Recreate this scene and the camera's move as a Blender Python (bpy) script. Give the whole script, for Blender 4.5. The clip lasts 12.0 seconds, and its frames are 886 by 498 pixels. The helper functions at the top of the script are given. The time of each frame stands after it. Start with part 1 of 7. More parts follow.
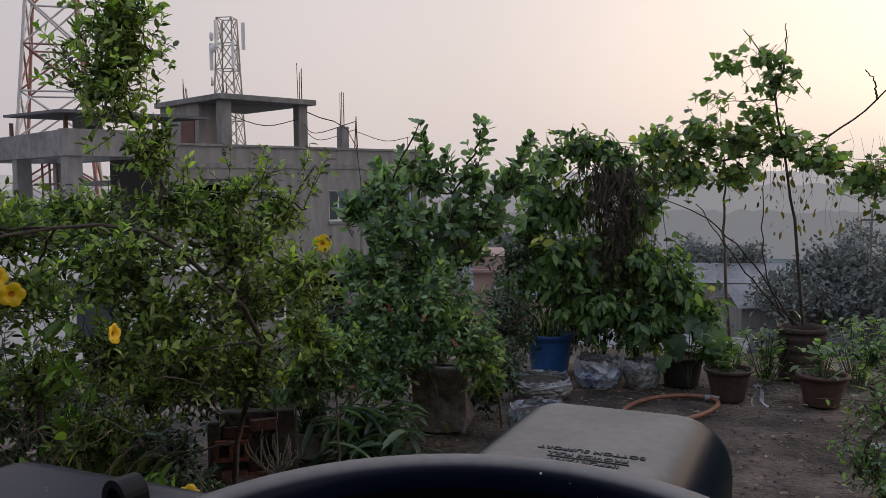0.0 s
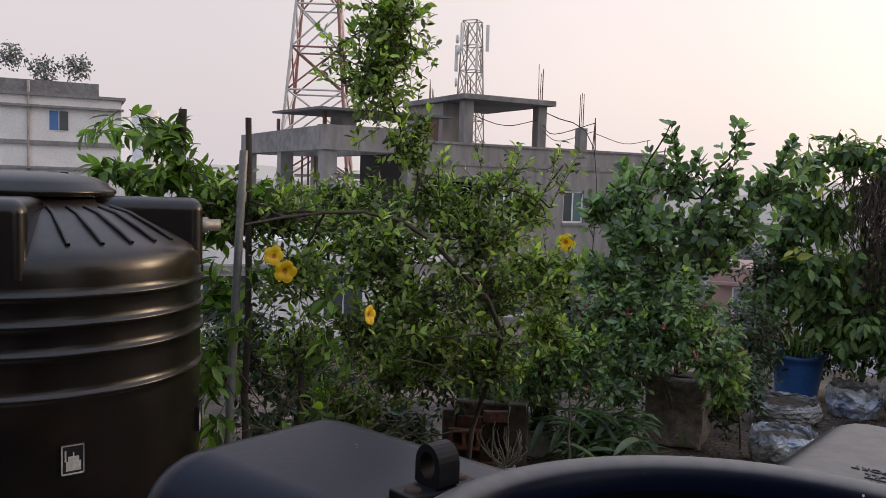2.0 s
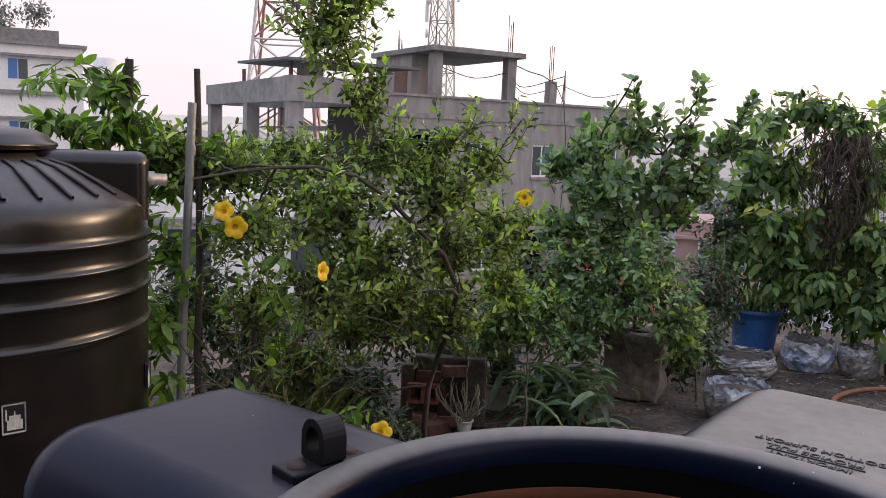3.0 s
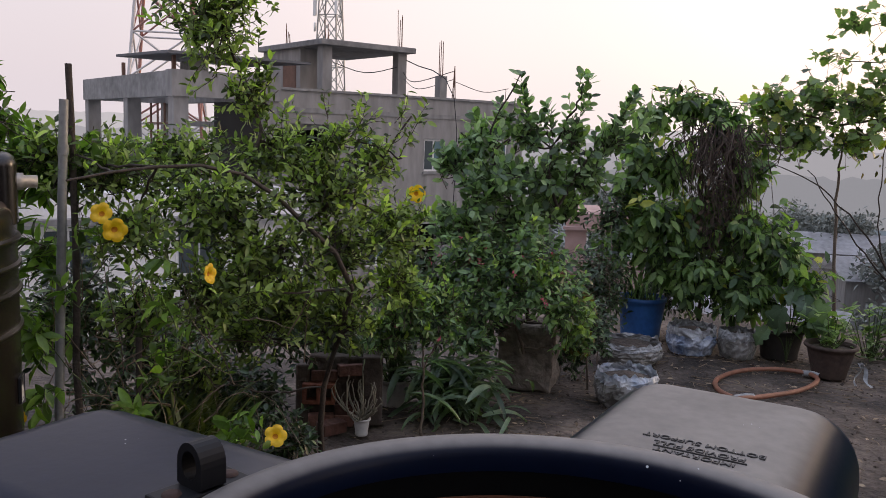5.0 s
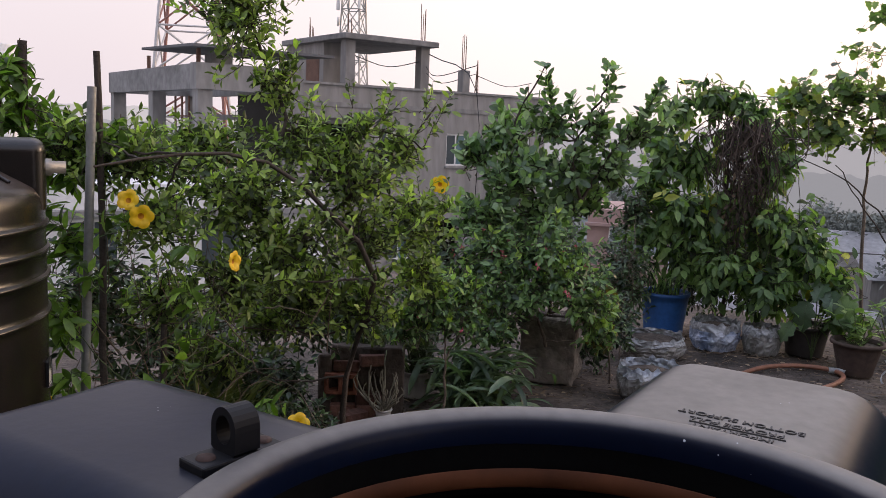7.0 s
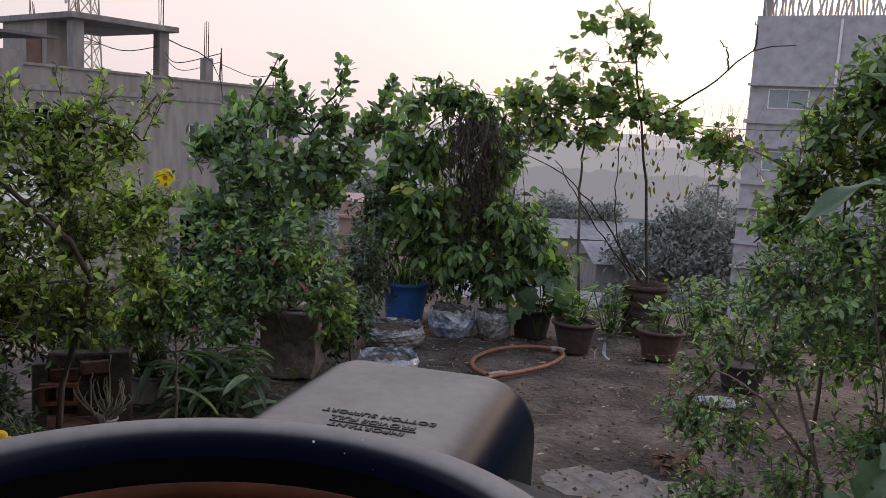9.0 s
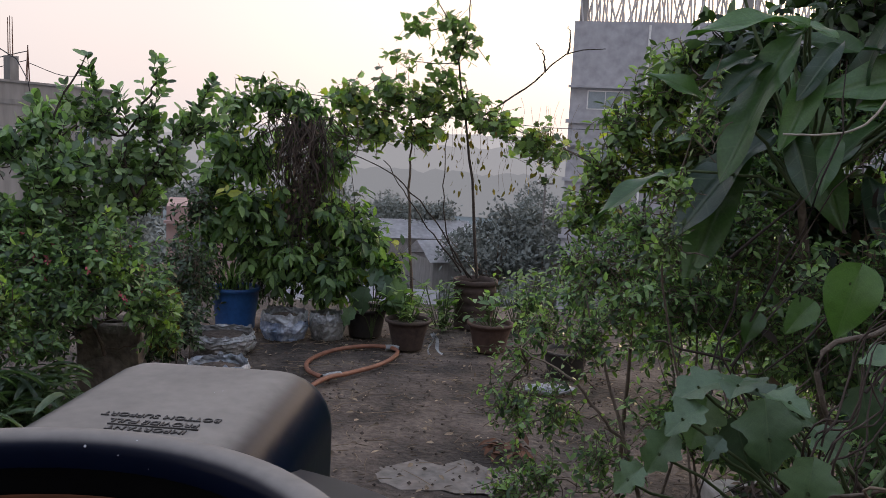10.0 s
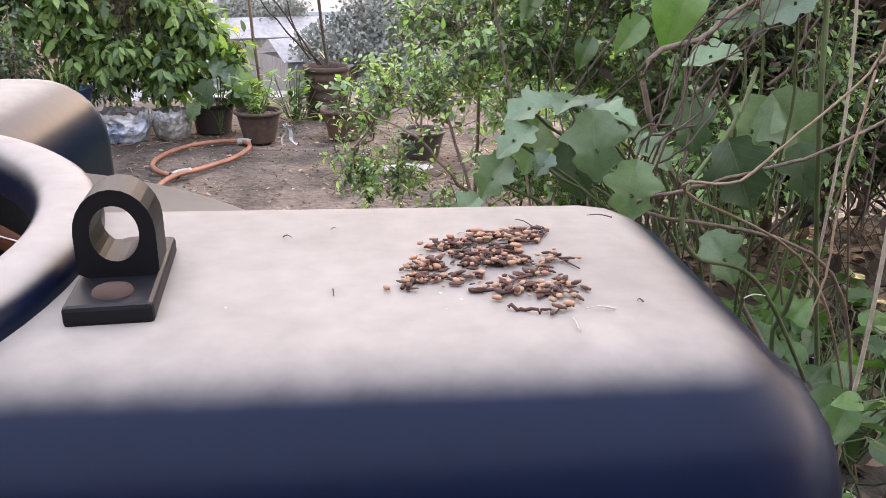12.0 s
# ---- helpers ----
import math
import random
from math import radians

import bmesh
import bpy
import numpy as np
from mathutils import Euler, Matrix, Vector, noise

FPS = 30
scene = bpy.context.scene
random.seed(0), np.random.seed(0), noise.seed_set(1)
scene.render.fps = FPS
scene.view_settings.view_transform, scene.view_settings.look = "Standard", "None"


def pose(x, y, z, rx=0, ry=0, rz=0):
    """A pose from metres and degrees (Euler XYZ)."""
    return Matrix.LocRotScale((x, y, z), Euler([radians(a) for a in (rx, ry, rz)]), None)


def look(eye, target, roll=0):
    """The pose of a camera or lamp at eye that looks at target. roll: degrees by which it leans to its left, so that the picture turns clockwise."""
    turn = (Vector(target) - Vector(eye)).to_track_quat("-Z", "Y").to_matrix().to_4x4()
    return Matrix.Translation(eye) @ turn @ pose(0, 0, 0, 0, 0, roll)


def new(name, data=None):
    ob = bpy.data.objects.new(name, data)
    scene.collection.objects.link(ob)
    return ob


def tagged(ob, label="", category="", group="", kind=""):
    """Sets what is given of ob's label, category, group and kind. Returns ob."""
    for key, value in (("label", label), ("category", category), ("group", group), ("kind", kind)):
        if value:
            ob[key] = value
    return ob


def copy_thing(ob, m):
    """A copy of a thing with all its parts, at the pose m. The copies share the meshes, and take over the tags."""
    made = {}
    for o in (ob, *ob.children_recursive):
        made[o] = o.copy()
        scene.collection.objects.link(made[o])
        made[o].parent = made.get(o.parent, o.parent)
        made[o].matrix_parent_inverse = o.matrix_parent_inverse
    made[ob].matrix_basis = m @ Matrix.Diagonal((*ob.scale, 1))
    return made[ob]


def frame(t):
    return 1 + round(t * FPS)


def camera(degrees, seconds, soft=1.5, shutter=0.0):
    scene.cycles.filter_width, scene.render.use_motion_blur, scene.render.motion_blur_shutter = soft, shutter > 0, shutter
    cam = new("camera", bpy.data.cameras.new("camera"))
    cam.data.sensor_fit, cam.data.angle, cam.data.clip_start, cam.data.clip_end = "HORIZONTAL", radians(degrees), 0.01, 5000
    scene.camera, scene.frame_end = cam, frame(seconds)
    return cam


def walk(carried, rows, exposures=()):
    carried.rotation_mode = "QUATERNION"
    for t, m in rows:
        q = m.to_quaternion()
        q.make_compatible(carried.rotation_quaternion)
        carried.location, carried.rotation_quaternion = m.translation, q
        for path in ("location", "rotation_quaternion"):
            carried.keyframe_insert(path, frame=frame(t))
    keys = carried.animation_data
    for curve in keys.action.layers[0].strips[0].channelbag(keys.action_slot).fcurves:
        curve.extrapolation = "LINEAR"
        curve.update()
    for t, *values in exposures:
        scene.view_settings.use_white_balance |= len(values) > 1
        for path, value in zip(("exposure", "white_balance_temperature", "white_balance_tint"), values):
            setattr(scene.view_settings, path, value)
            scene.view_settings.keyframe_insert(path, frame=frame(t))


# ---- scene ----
cam = camera(55.6, 12.0, soft=0.3)
# seconds, eye, target, roll
PATH = [
    (0, (0.343, -0.085, 1.719), (-0.249, 1.820, 1.566), -0.4),
    (0.5, (0.332, -0.054, 1.695), (-0.383, 1.808, 1.542), 0.4),
    (1, (0.303, -0.082, 1.700), (-0.609, 1.691, 1.544), 0.3),
    (1.5, (0.272, -0.113, 1.706), (-0.770, 1.588, 1.554), 0.9),
    (2, (0.271, -0.110, 1.702), (-0.809, 1.566, 1.546), 1.9),
    (2.5, (0.278, -0.075, 1.702), (-0.788, 1.604, 1.498), 2.2),
    (3, (0.311, -0.045, 1.713), (-0.701, 1.660, 1.449), 2.3),
    (3.5, (0.342, -0.023, 1.721), (-0.506, 1.768, 1.448), 2.7),
    (3.7, (0.341, -0.017, 1.737), (-0.455, 1.796, 1.455), 2.5),
    (5.3, (0.300, -0.020, 1.719), (-0.495, 1.796, 1.455), 1.7),
    (5.5, (0.297, -0.036, 1.725), (-0.512, 1.774, 1.462), 1.5),
    (6, (0.294, -0.033, 1.708), (-0.533, 1.769, 1.443), 1.6),
    (6.5, (0.292, -0.029, 1.700), (-0.541, 1.769, 1.428), 2.1),
    (6.7, (0.293, -0.024, 1.696), (-0.542, 1.772, 1.418), 2.2),
    (8.3, (0.338, -0.004, 1.706), (-0.338, 1.857, 1.421), 2.7),
    (8.5, (0.359, 0.005, 1.707), (-0.185, 1.909, 1.425), 3.1),
    (8.8, (0.392, 0.015, 1.705), (0.001, 1.957, 1.429), 3.2),
    (9, (0.395, 0.023, 1.710), (0.116, 1.984, 1.439), 3.3),
    (9.5, (0.419, 0.022, 1.711), (0.320, 2.004, 1.455), 3.0),
    (10, (0.450, 0.010, 1.705), (0.554, 1.992, 1.457), 2.8),
    (10.5, (0.478, -0.013, 1.687), (0.860, 1.934, 1.436), 2.4),
    (11, (0.513, -0.042, 1.672), (1.044, 1.869, 1.415), 1.6),
    (11.2, (0.538, -0.059, 1.674), (1.091, 1.845, 1.410), 1.5),
    (11.5, (0.561, -0.052, 1.641), (1.084, 1.829, 1.207), 1.0),
    (11.8, (0.549, 0.001, 1.597), (0.964, 1.852, 0.962), 0.6),
    (12, (0.528, 0.055, 1.575), (0.944, 1.882, 0.876), 0.9),
]
EXPOSURES = [(0, -0.33, 6600, 14), (0.5, -0.20, 6600, 14), (2.0, 0.05, 6700, 15), (2.5, 0.24, 6750, 18), (2.8, 0.47, 6800, 20), (3.3, 0.60, 6800, 20), (4.2, 0.42, 6750, 18), (5.5, 0.14, 6700, 18), (6.7, 0.35, 6750, 19), (8.5, 0.13, 6700, 19), (9.5, 0.11, 6700, 18), (10, 0.10, 6650, 15), (10.5, 0.52, 6550, 13), (11.0, 1.0, 6450, 14), (11.4, 1.2, 6500, 14), (11.8, 1.72, 7000, 18), (12, 2.05, 7200, 20)]
walk(cam, [(t, look(eye, target, roll)) for t, eye, target, roll in PATH], EXPOSURES)

# ---- world, sun, exposure ----
SUN_AZ, SUN_EL = radians(36), radians(11)   # east of +y, over the horizon
sun_way = Vector((math.sin(SUN_AZ) * math.cos(SUN_EL), math.cos(SUN_AZ) * math.cos(SUN_EL), math.sin(SUN_EL)))

world = bpy.data.worlds.new("world")
scene.world = world
world.use_nodes = True
wn, wl = world.node_tree.nodes, world.node_tree.links
wn.clear()
sky = wn.new("ShaderNodeTexSky")
sky.sky_type = "NISHITA"
sky.sun_disc = False
sky.sun_elevation, sky.sun_rotation = SUN_EL, SUN_AZ
sky.air_density, sky.dust_density, sky.ozone_density = 1.0, 8.0, 1.0
# thick evening haze: brighter and warmer towards the sun, cool grey away from it
co = wn.new("ShaderNodeTexCoord")
dot = wn.new("ShaderNodeVectorMath")
dot.operation = "DOT_PRODUCT"
dot.inputs[1].default_value = sun_way
wl.new(co.outputs["Generated"], dot.inputs[0])
haze = wn.new("ShaderNodeValToRGB")
haze.color_ramp.interpolation = "EASE"
stops = haze.color_ramp.elements
stops[0].position, stops[0].color = 0.0, (0.69, 0.66, 0.71, 1)
stops[1].position, stops[1].color = 1.0, (1.24, 1.05, 0.92, 1)
for at, colour in ((0.55, (0.71, 0.67, 0.70, 1)), (0.80, (0.90, 0.82, 0.80, 1)), (0.93, (1.08, 0.96, 0.88, 1))):
    e = stops.new(at)
    e.color = colour
half = wn.new("ShaderNodeMath")
half.operation = "MULTIPLY_ADD"
half.inputs[1].default_value, half.inputs[2].default_value = 0.5, 0.5
wl.new(dot.outputs["Value"], half.inputs[0])
wl.new(half.outputs[0], haze.inputs[0])
# higher up the haze thins and the sky turns bluer
up_part = wn.new("ShaderNodeSeparateXYZ")
wl.new(co.outputs["Generated"], up_part.inputs[0])
rise = wn.new("ShaderNodeMapRange")
rise.interpolation_type = "SMOOTHSTEP"
rise.inputs["From Min"].default_value, rise.inputs["From Max"].default_value = 0.22, 0.95
wl.new(up_part.outputs["Z"], rise.inputs["Value"])
zenith = wn.new("ShaderNodeMix")
zenith.data_type = "RGBA"
zenith.inputs["B"].default_value = (0.80, 0.96, 1.26, 1)
wl.new(rise.outputs[0], zenith.inputs["Factor"])
wl.new(haze.outputs[0], zenith.inputs["A"])
bg_sky, bg_haze, add = wn.new("ShaderNodeBackground"), wn.new("ShaderNodeBackground"), wn.new("ShaderNodeAddShader")
bg_sky.inputs[1].default_value = 0.05
bg_haze.inputs[1].default_value = 0.92
wl.new(sky.outputs[0], bg_sky.inputs[0])
wl.new(zenith.outputs["Result"], bg_haze.inputs[0])
wl.new(bg_sky.outputs[0], add.inputs[0])
wl.new(bg_haze.outputs[0], add.inputs[1])
out = wn.new("ShaderNodeOutputWorld")
wl.new(add.outputs[0], out.inputs[0])

sun = new("sun", bpy.data.lights.new("sun", "SUN"))
sun.data.energy, sun.data.angle, sun.data.color = 1.0, radians(12), (1.0, 0.74, 0.50)
sun.matrix_world = look(sun_way * 50, (0, 0, 0))


# ---- materials ----
def material(name, colour, rough=0.8, metal=0.0, vary=0.25, grain=30.0, stain=3.0, bump=0.15, hue=None, spec=0.5, islands=0.0, dust=None, dust_rough=0.85, leaf=0.0, emit=None, pieces=0.0, sunward=None, specks=False, streak=1.0):
    m = bpy.data.materials.new(name)
    m.use_nodes = True
    n, l = m.node_tree.nodes, m.node_tree.links
    b = n["Principled BSDF"]
    b.inputs["Roughness"].default_value, b.inputs["Metallic"].default_value = rough, metal
    b.inputs["Specular IOR Level"].default_value = spec
    tc = n.new("ShaderNodeTexCoord")
    fine, broad = n.new("ShaderNodeTexNoise"), n.new("ShaderNodeTexNoise")
    for tex, scale in ((fine, grain), (broad, stain)):
        tex.inputs["Scale"].default_value, tex.inputs["Detail"].default_value = scale, 5.0
        if streak != 1.0:
            # rain runs down: the pattern is drawn out along z
            run = n.new("ShaderNodeMapping")
            run.inputs["Scale"].default_value = (1, 1, streak)
            l.new(tc.outputs["Object"], run.inputs["Vector"])
            l.new(run.outputs[0], tex.inputs["Vector"])
        else:
            l.new(tc.outputs["Object"], tex.inputs["Vector"])
    mix = n.new("ShaderNodeMath")
    mix.operation = "ADD"
    l.new(fine.outputs["Fac"], mix.inputs[0])
    l.new(broad.outputs["Fac"], mix.inputs[1])
    rng = n.new("ShaderNodeMapRange")
    rng.inputs["From Min"].default_value, rng.inputs["From Max"].default_value = 0.65, 1.35
    rng.inputs["To Min"].default_value, rng.inputs["To Max"].default_value = 1 - vary, 1 + vary
    l.new(mix.outputs[0], rng.inputs["Value"])
    value = rng.outputs[0]
    if islands or pieces:
        src = n.new("ShaderNodeNewGeometry").outputs["Random Per Island"] if islands else n.new("ShaderNodeObjectInfo").outputs["Random"]
        amount = islands or pieces
        r2 = n.new("ShaderNodeMapRange")
        r2.inputs["To Min"].default_value, r2.inputs["To Max"].default_value = 1 - amount, 1 + amount
        l.new(src, r2.inputs["Value"])
        mul = n.new("ShaderNodeMath")
        mul.operation = "MULTIPLY"
        l.new(value, mul.inputs[0])
        l.new(r2.outputs[0], mul.inputs[1])
        value = mul.outputs[0]
    base = n.new("ShaderNodeMix")
    base.data_type = "RGBA"
    base.inputs["A"].default_value = (*colour, 1)
    base.inputs["B"].default_value = (*(hue or colour), 1)
    if islands or pieces:
        l.new(src, base.inputs["Factor"])
    else:
        patchy = n.new("ShaderNodeMapRange")
        patchy.inputs["From Min"].default_value, patchy.inputs["From Max"].default_value = 0.34, 0.66
        l.new(broad.outputs["Fac"], patchy.inputs["Value"])
        l.new(patchy.outputs[0], base.inputs["Factor"])
    tint = n.new("ShaderNodeMix")
    tint.data_type, tint.blend_type = "RGBA", "MULTIPLY"
    tint.inputs["Factor"].default_value = 1.0
    l.new(base.outputs["Result"], tint.inputs["A"])
    l.new(value, tint.inputs["B"])
    colour_out = tint.outputs["Result"]
    if dust:
        geo = n.new("ShaderNodeNewGeometry")
        sep = n.new("ShaderNodeSeparateXYZ")
        l.new(geo.outputs["Normal"], sep.inputs[0])
        up = n.new("ShaderNodeMapRange")
        up.interpolation_type = "SMOOTHSTEP"
        up.inputs["From Min"].default_value, up.inputs["From Max"].default_value = dust[3], dust[4]
        # the dust's edge wanders a little
        wander = n.new("ShaderNodeMath")
        wander.operation = "MULTIPLY_ADD"
        wander.inputs[1].default_value = 0.015
        l.new(mix.outputs[0], wander.inputs[0])
        l.new(sep.outputs["Z"], wander.inputs[2])
        back = n.new("ShaderNodeMath")
        back.operation = "SUBTRACT"
        back.inputs[1].default_value = 0.015
        l.new(wander.outputs[0], back.inputs[0])
        l.new(back.outputs[0], up.inputs["Value"])
        spots = n.new("ShaderNodeMapRange")
        spots.inputs["From Min"].default_value, spots.inputs["From Max"].default_value = 0.25, 0.6
        spots.inputs["To Min"].default_value, spots.inputs["To Max"].default_value = 0.82, 1.0
        l.new(broad.outputs["Fac"], spots.inputs["Value"])
        amt = n.new("ShaderNodeMath")
        amt.operation = "MULTIPLY"
        l.new(up.outputs[0], amt.inputs[0])
        l.new(spots.outputs[0], amt.inputs[1])
        if sunward:
            # dust thickens towards +x: the brighter sheen on the sun side, put into colour
            place = n.new("ShaderNodeSeparateXYZ")
            l.new(geo.outputs["Position"], place.inputs[0])
            slope = n.new("ShaderNodeMapRange")
            slope.interpolation_type = "SMOOTHSTEP"
            slope.inputs["From Min"].default_value, slope.inputs["From Max"].default_value = sunward[0], sunward[1]
            slope.inputs["To Min"].default_value = sunward[2]
            l.new(place.outputs["X"], slope.inputs["Value"])
            less = n.new("ShaderNodeMath")
            less.operation = "MULTIPLY"
            l.new(amt.outputs[0], less.inputs[0])
            l.new(slope.outputs[0], less.inputs[1])
            amt = less
        dm = n.new("ShaderNodeMix")
        dm.data_type = "RGBA"
        l.new(amt.outputs[0], dm.inputs["Factor"])
        l.new(colour_out, dm.inputs["A"])
        dv = n.new("ShaderNodeMix")
        dv.data_type, dv.blend_type = "RGBA", "MULTIPLY"
        dv.inputs["Factor"].default_value = 1.0
        dv.inputs["A"].default_value = (*dust[:3], 1)
        l.new(value, dv.inputs["B"])
        l.new(dv.outputs["Result"], dm.inputs["B"])
        colour_out = dm.outputs["Result"]
        dr = n.new("ShaderNodeMapRange")
        dr.inputs["To Min"].default_value, dr.inputs["To Max"].default_value = rough, dust_rough
        l.new(amt.outputs[0], dr.inputs["Value"])
        l.new(dr.outputs[0], b.inputs["Roughness"])
    if specks:
        # flecks of old whitewash
        cell = n.new("ShaderNodeTexVoronoi")
        cell.inputs["Scale"].default_value = 75.0
        l.new(tc.outputs["Object"], cell.inputs["Vector"])
        patch = n.new("ShaderNodeTexNoise")
        patch.inputs["Scale"].default_value = 11.0
        l.new(tc.outputs["Object"], patch.inputs["Vector"])
        size = n.new("ShaderNodeMapRange")
        size.inputs["From Min"].default_value, size.inputs["From Max"].default_value = 0.56, 0.75
        size.inputs["To Min"].default_value, size.inputs["To Max"].default_value = 0.0, 0.11
        l.new(patch.outputs["Fac"], size.inputs["Value"])
        hit = n.new("ShaderNodeMath")
        hit.operation = "LESS_THAN"
        l.new(cell.outputs["Distance"], hit.inputs[0])
        l.new(size.outputs[0], hit.inputs[1])
        fleck = n.new("ShaderNodeMix")
        fleck.data_type = "RGBA"
        fleck.inputs["B"].default_value = (0.55, 0.56, 0.58, 1)
        l.new(hit.outputs[0], fleck.inputs["Factor"])
        l.new(colour_out, fleck.inputs["A"])
        colour_out = fleck.outputs["Result"]
    l.new(colour_out, b.inputs["Base Color"])
    if bump:
        bp = n.new("ShaderNodeBump")
        bp.inputs["Strength"].default_value, bp.inputs["Distance"].default_value = bump, 0.02
        l.new(mix.outputs[0], bp.inputs["Height"])
        l.new(bp.outputs[0], b.inputs["Normal"])
    if emit:
        b.inputs["Emission Color"].default_value = (*emit[:3], 1)
        b.inputs["Emission Strength"].default_value = emit[3]
    if leaf:
        tr, ms = n.new("ShaderNodeBsdfTranslucent"), n.new("ShaderNodeMixShader")
        warm = n.new("ShaderNodeMix")
        warm.data_type, warm.blend_type = "RGBA", "MULTIPLY"
        warm.inputs["Factor"].default_value = 1.0
        warm.inputs["B"].default_value = (1.15, 1.5, 0.5, 1)
        l.new(colour_out, warm.inputs["A"])
        l.new(warm.outputs["Result"], tr.inputs["Color"])
        ms.inputs[0].default_value = leaf
        l.new(b.outputs[0], ms.inputs[1])
        l.new(tr.outputs[0], ms.inputs[2])
        l.new(ms.outputs[0], n["Material Output"].inputs["Surface"])
    return m


LEAFY = {}


def foliage(name, colour, hue, rough=0.36, leaf=0.42, islands=0.72, veins=False):
    m = material(name, colour, rough, vary=0.25, grain=60, stain=6, bump=0.1, spec=0.5, hue=hue, islands=islands, leaf=leaf, pieces=0.0 if islands else 0.35)
    LEAFY[m.name] = (colour, hue, rough, leaf)
    if veins:
        # paler midrib and side veins, in the leaf's own axes
        n, l = m.node_tree.nodes, m.node_tree.links
        b = n["Principled BSDF"]
        tc, sep = n.new("ShaderNodeTexCoord"), n.new("ShaderNodeSeparateXYZ")
        l.new(tc.outputs["Object"], sep.inputs[0])

        def math_node(op, a, c):
            q = n.new("ShaderNodeMath")
            q.operation = op
            for k, v in enumerate((a, c)):
                if isinstance(v, (int, float)):
                    q.inputs[k].default_value = v
                elif v is not None:
                    l.new(v, q.inputs[k])
            return q.outputs[0]
        side = math_node("ABSOLUTE", sep.outputs["Y"], None)
        rib = math_node("LESS_THAN", side, 0.011)
        along = math_node("ADD", sep.outputs["X"], math_node("MULTIPLY", side, -0.8))
        wave = math_node("FRACT", math_node("MULTIPLY", along, 6.5), None)
        vein = math_node("LESS_THAN", wave, 0.075)
        any_vein = math_node("MAXIMUM", rib, math_node("MULTIPLY", vein, 0.6))
        mix = n.new("ShaderNodeMix")
        mix.data_type = "RGBA"
        old = b.inputs["Base Color"].links[0].from_socket
        l.new(math_node("MULTIPLY", any_vein, 0.16), mix.inputs["Factor"])
        l.new(old, mix.inputs["A"])
        mix.inputs["B"].default_value = (0.26, 0.32, 0.17, 1)
        l.new(mix.outputs["Result"], b.inputs["Base Color"])
    return m


M_SOIL = material("damp soil", (0.040, 0.031, 0.026), 0.95, vary=0.7, grain=26, stain=1.7, bump=1.0, hue=(0.125, 0.096, 0.077))
ALONE = {}


def alone(mat):
    """The same leaf for single leaves: they vary from object to object."""
    if mat.name not in ALONE:
        colour, hue, rough, leaf = LEAFY[mat.name]
        ALONE[mat.name] = foliage(mat.name + ", single", colour, hue, rough, leaf, 0.0)
    return ALONE[mat.name]


# soil colour darkened for the hedge's shade over the bed
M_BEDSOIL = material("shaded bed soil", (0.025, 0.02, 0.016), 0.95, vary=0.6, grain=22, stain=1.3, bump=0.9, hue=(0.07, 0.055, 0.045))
M_WITHERED = material("withered brown leaf", (0.045, 0.032, 0.024), 0.9, vary=0.4, islands=0.6, hue=(0.12, 0.085, 0.055))
M_LITTER = material("dead leaf litter", (0.11, 0.075, 0.05), 0.9, vary=0.4, islands=0.6, hue=(0.24, 0.18, 0.12))
M_RUSTLEAF = material("rusty dead leaf", (0.16, 0.065, 0.03), 0.85, vary=0.4, islands=0.5, hue=(0.10, 0.045, 0.025))
M_CEMENT = material("worn cement", (0.36, 0.34, 0.31), 0.9, vary=0.35, grain=18, stain=1.5, bump=0.4)
M_PATCH = material("pale worn cement", (0.22, 0.20, 0.18), 0.95, vary=0.6, grain=14, stain=4, bump=0.5, hue=(0.15, 0.125, 0.105))
M_CONCRETE = material("weathered concrete", (0.27, 0.26, 0.25), 0.9, vary=0.4, grain=5, stain=0.9, bump=0.3, hue=(0.17, 0.165, 0.16), streak=0.35)
M_CONCRETE_DARK = material("stained concrete", (0.19, 0.185, 0.18), 0.92, vary=0.4, grain=6, stain=0.6, bump=0.3)
M_PLASTER = material("grey cement plaster", (0.30, 0.285, 0.27), 0.9, vary=0.42, grain=4, stain=0.9, bump=0.2, hue=(0.19, 0.18, 0.17), streak=0.22)
# the tower block's plaster is lightened for the haze before it
M_PALE = material("grey plaster paled by haze", (0.39, 0.39, 0.415), 0.85, vary=0.32, grain=2.2, stain=0.22, bump=0.1, hue=(0.33, 0.325, 0.335))
M_WHITE = material("white paint", (0.70, 0.69, 0.67), 0.7, vary=0.15, grain=10, stain=1)
M_DARKGLASS = material("dark window glass", (0.05, 0.065, 0.07), 0.12, vary=0.1, bump=0.0)
# far windows carry the haze in their glass colour
M_HAZYGLASS = material("window glass paled by haze", (0.24, 0.28, 0.30), 0.4, vary=0.2, bump=0.0)
M_TEALGLASS = material("teal window glass", (0.09, 0.16, 0.17), 0.15, vary=0.1, bump=0.0)
M_BLUEFRAME = material("blue painted shutter", (0.06, 0.16, 0.38), 0.6, vary=0.15)
# near-black colour stands for the shade inside rooms
M_DARK = material("black for unlit rooms", (0.03, 0.028, 0.026), 0.9, vary=0.2)
M_RUSTSTEEL = material("rusty steel", (0.16, 0.09, 0.065), 0.8, metal=0.3, vary=0.35, grain=40)
# the haze before the tower is put into its red
M_TOWERRED = material("faded red tower paint", (0.29, 0.14, 0.12), 0.7, vary=0.2)
M_TOWERWHITE = material("faded white tower paint", (0.52, 0.50, 0.49), 0.7, vary=0.15)
M_GALV = material("galvanised steel", (0.27, 0.27, 0.265), 0.5, metal=0.5, vary=0.2, grain=50)
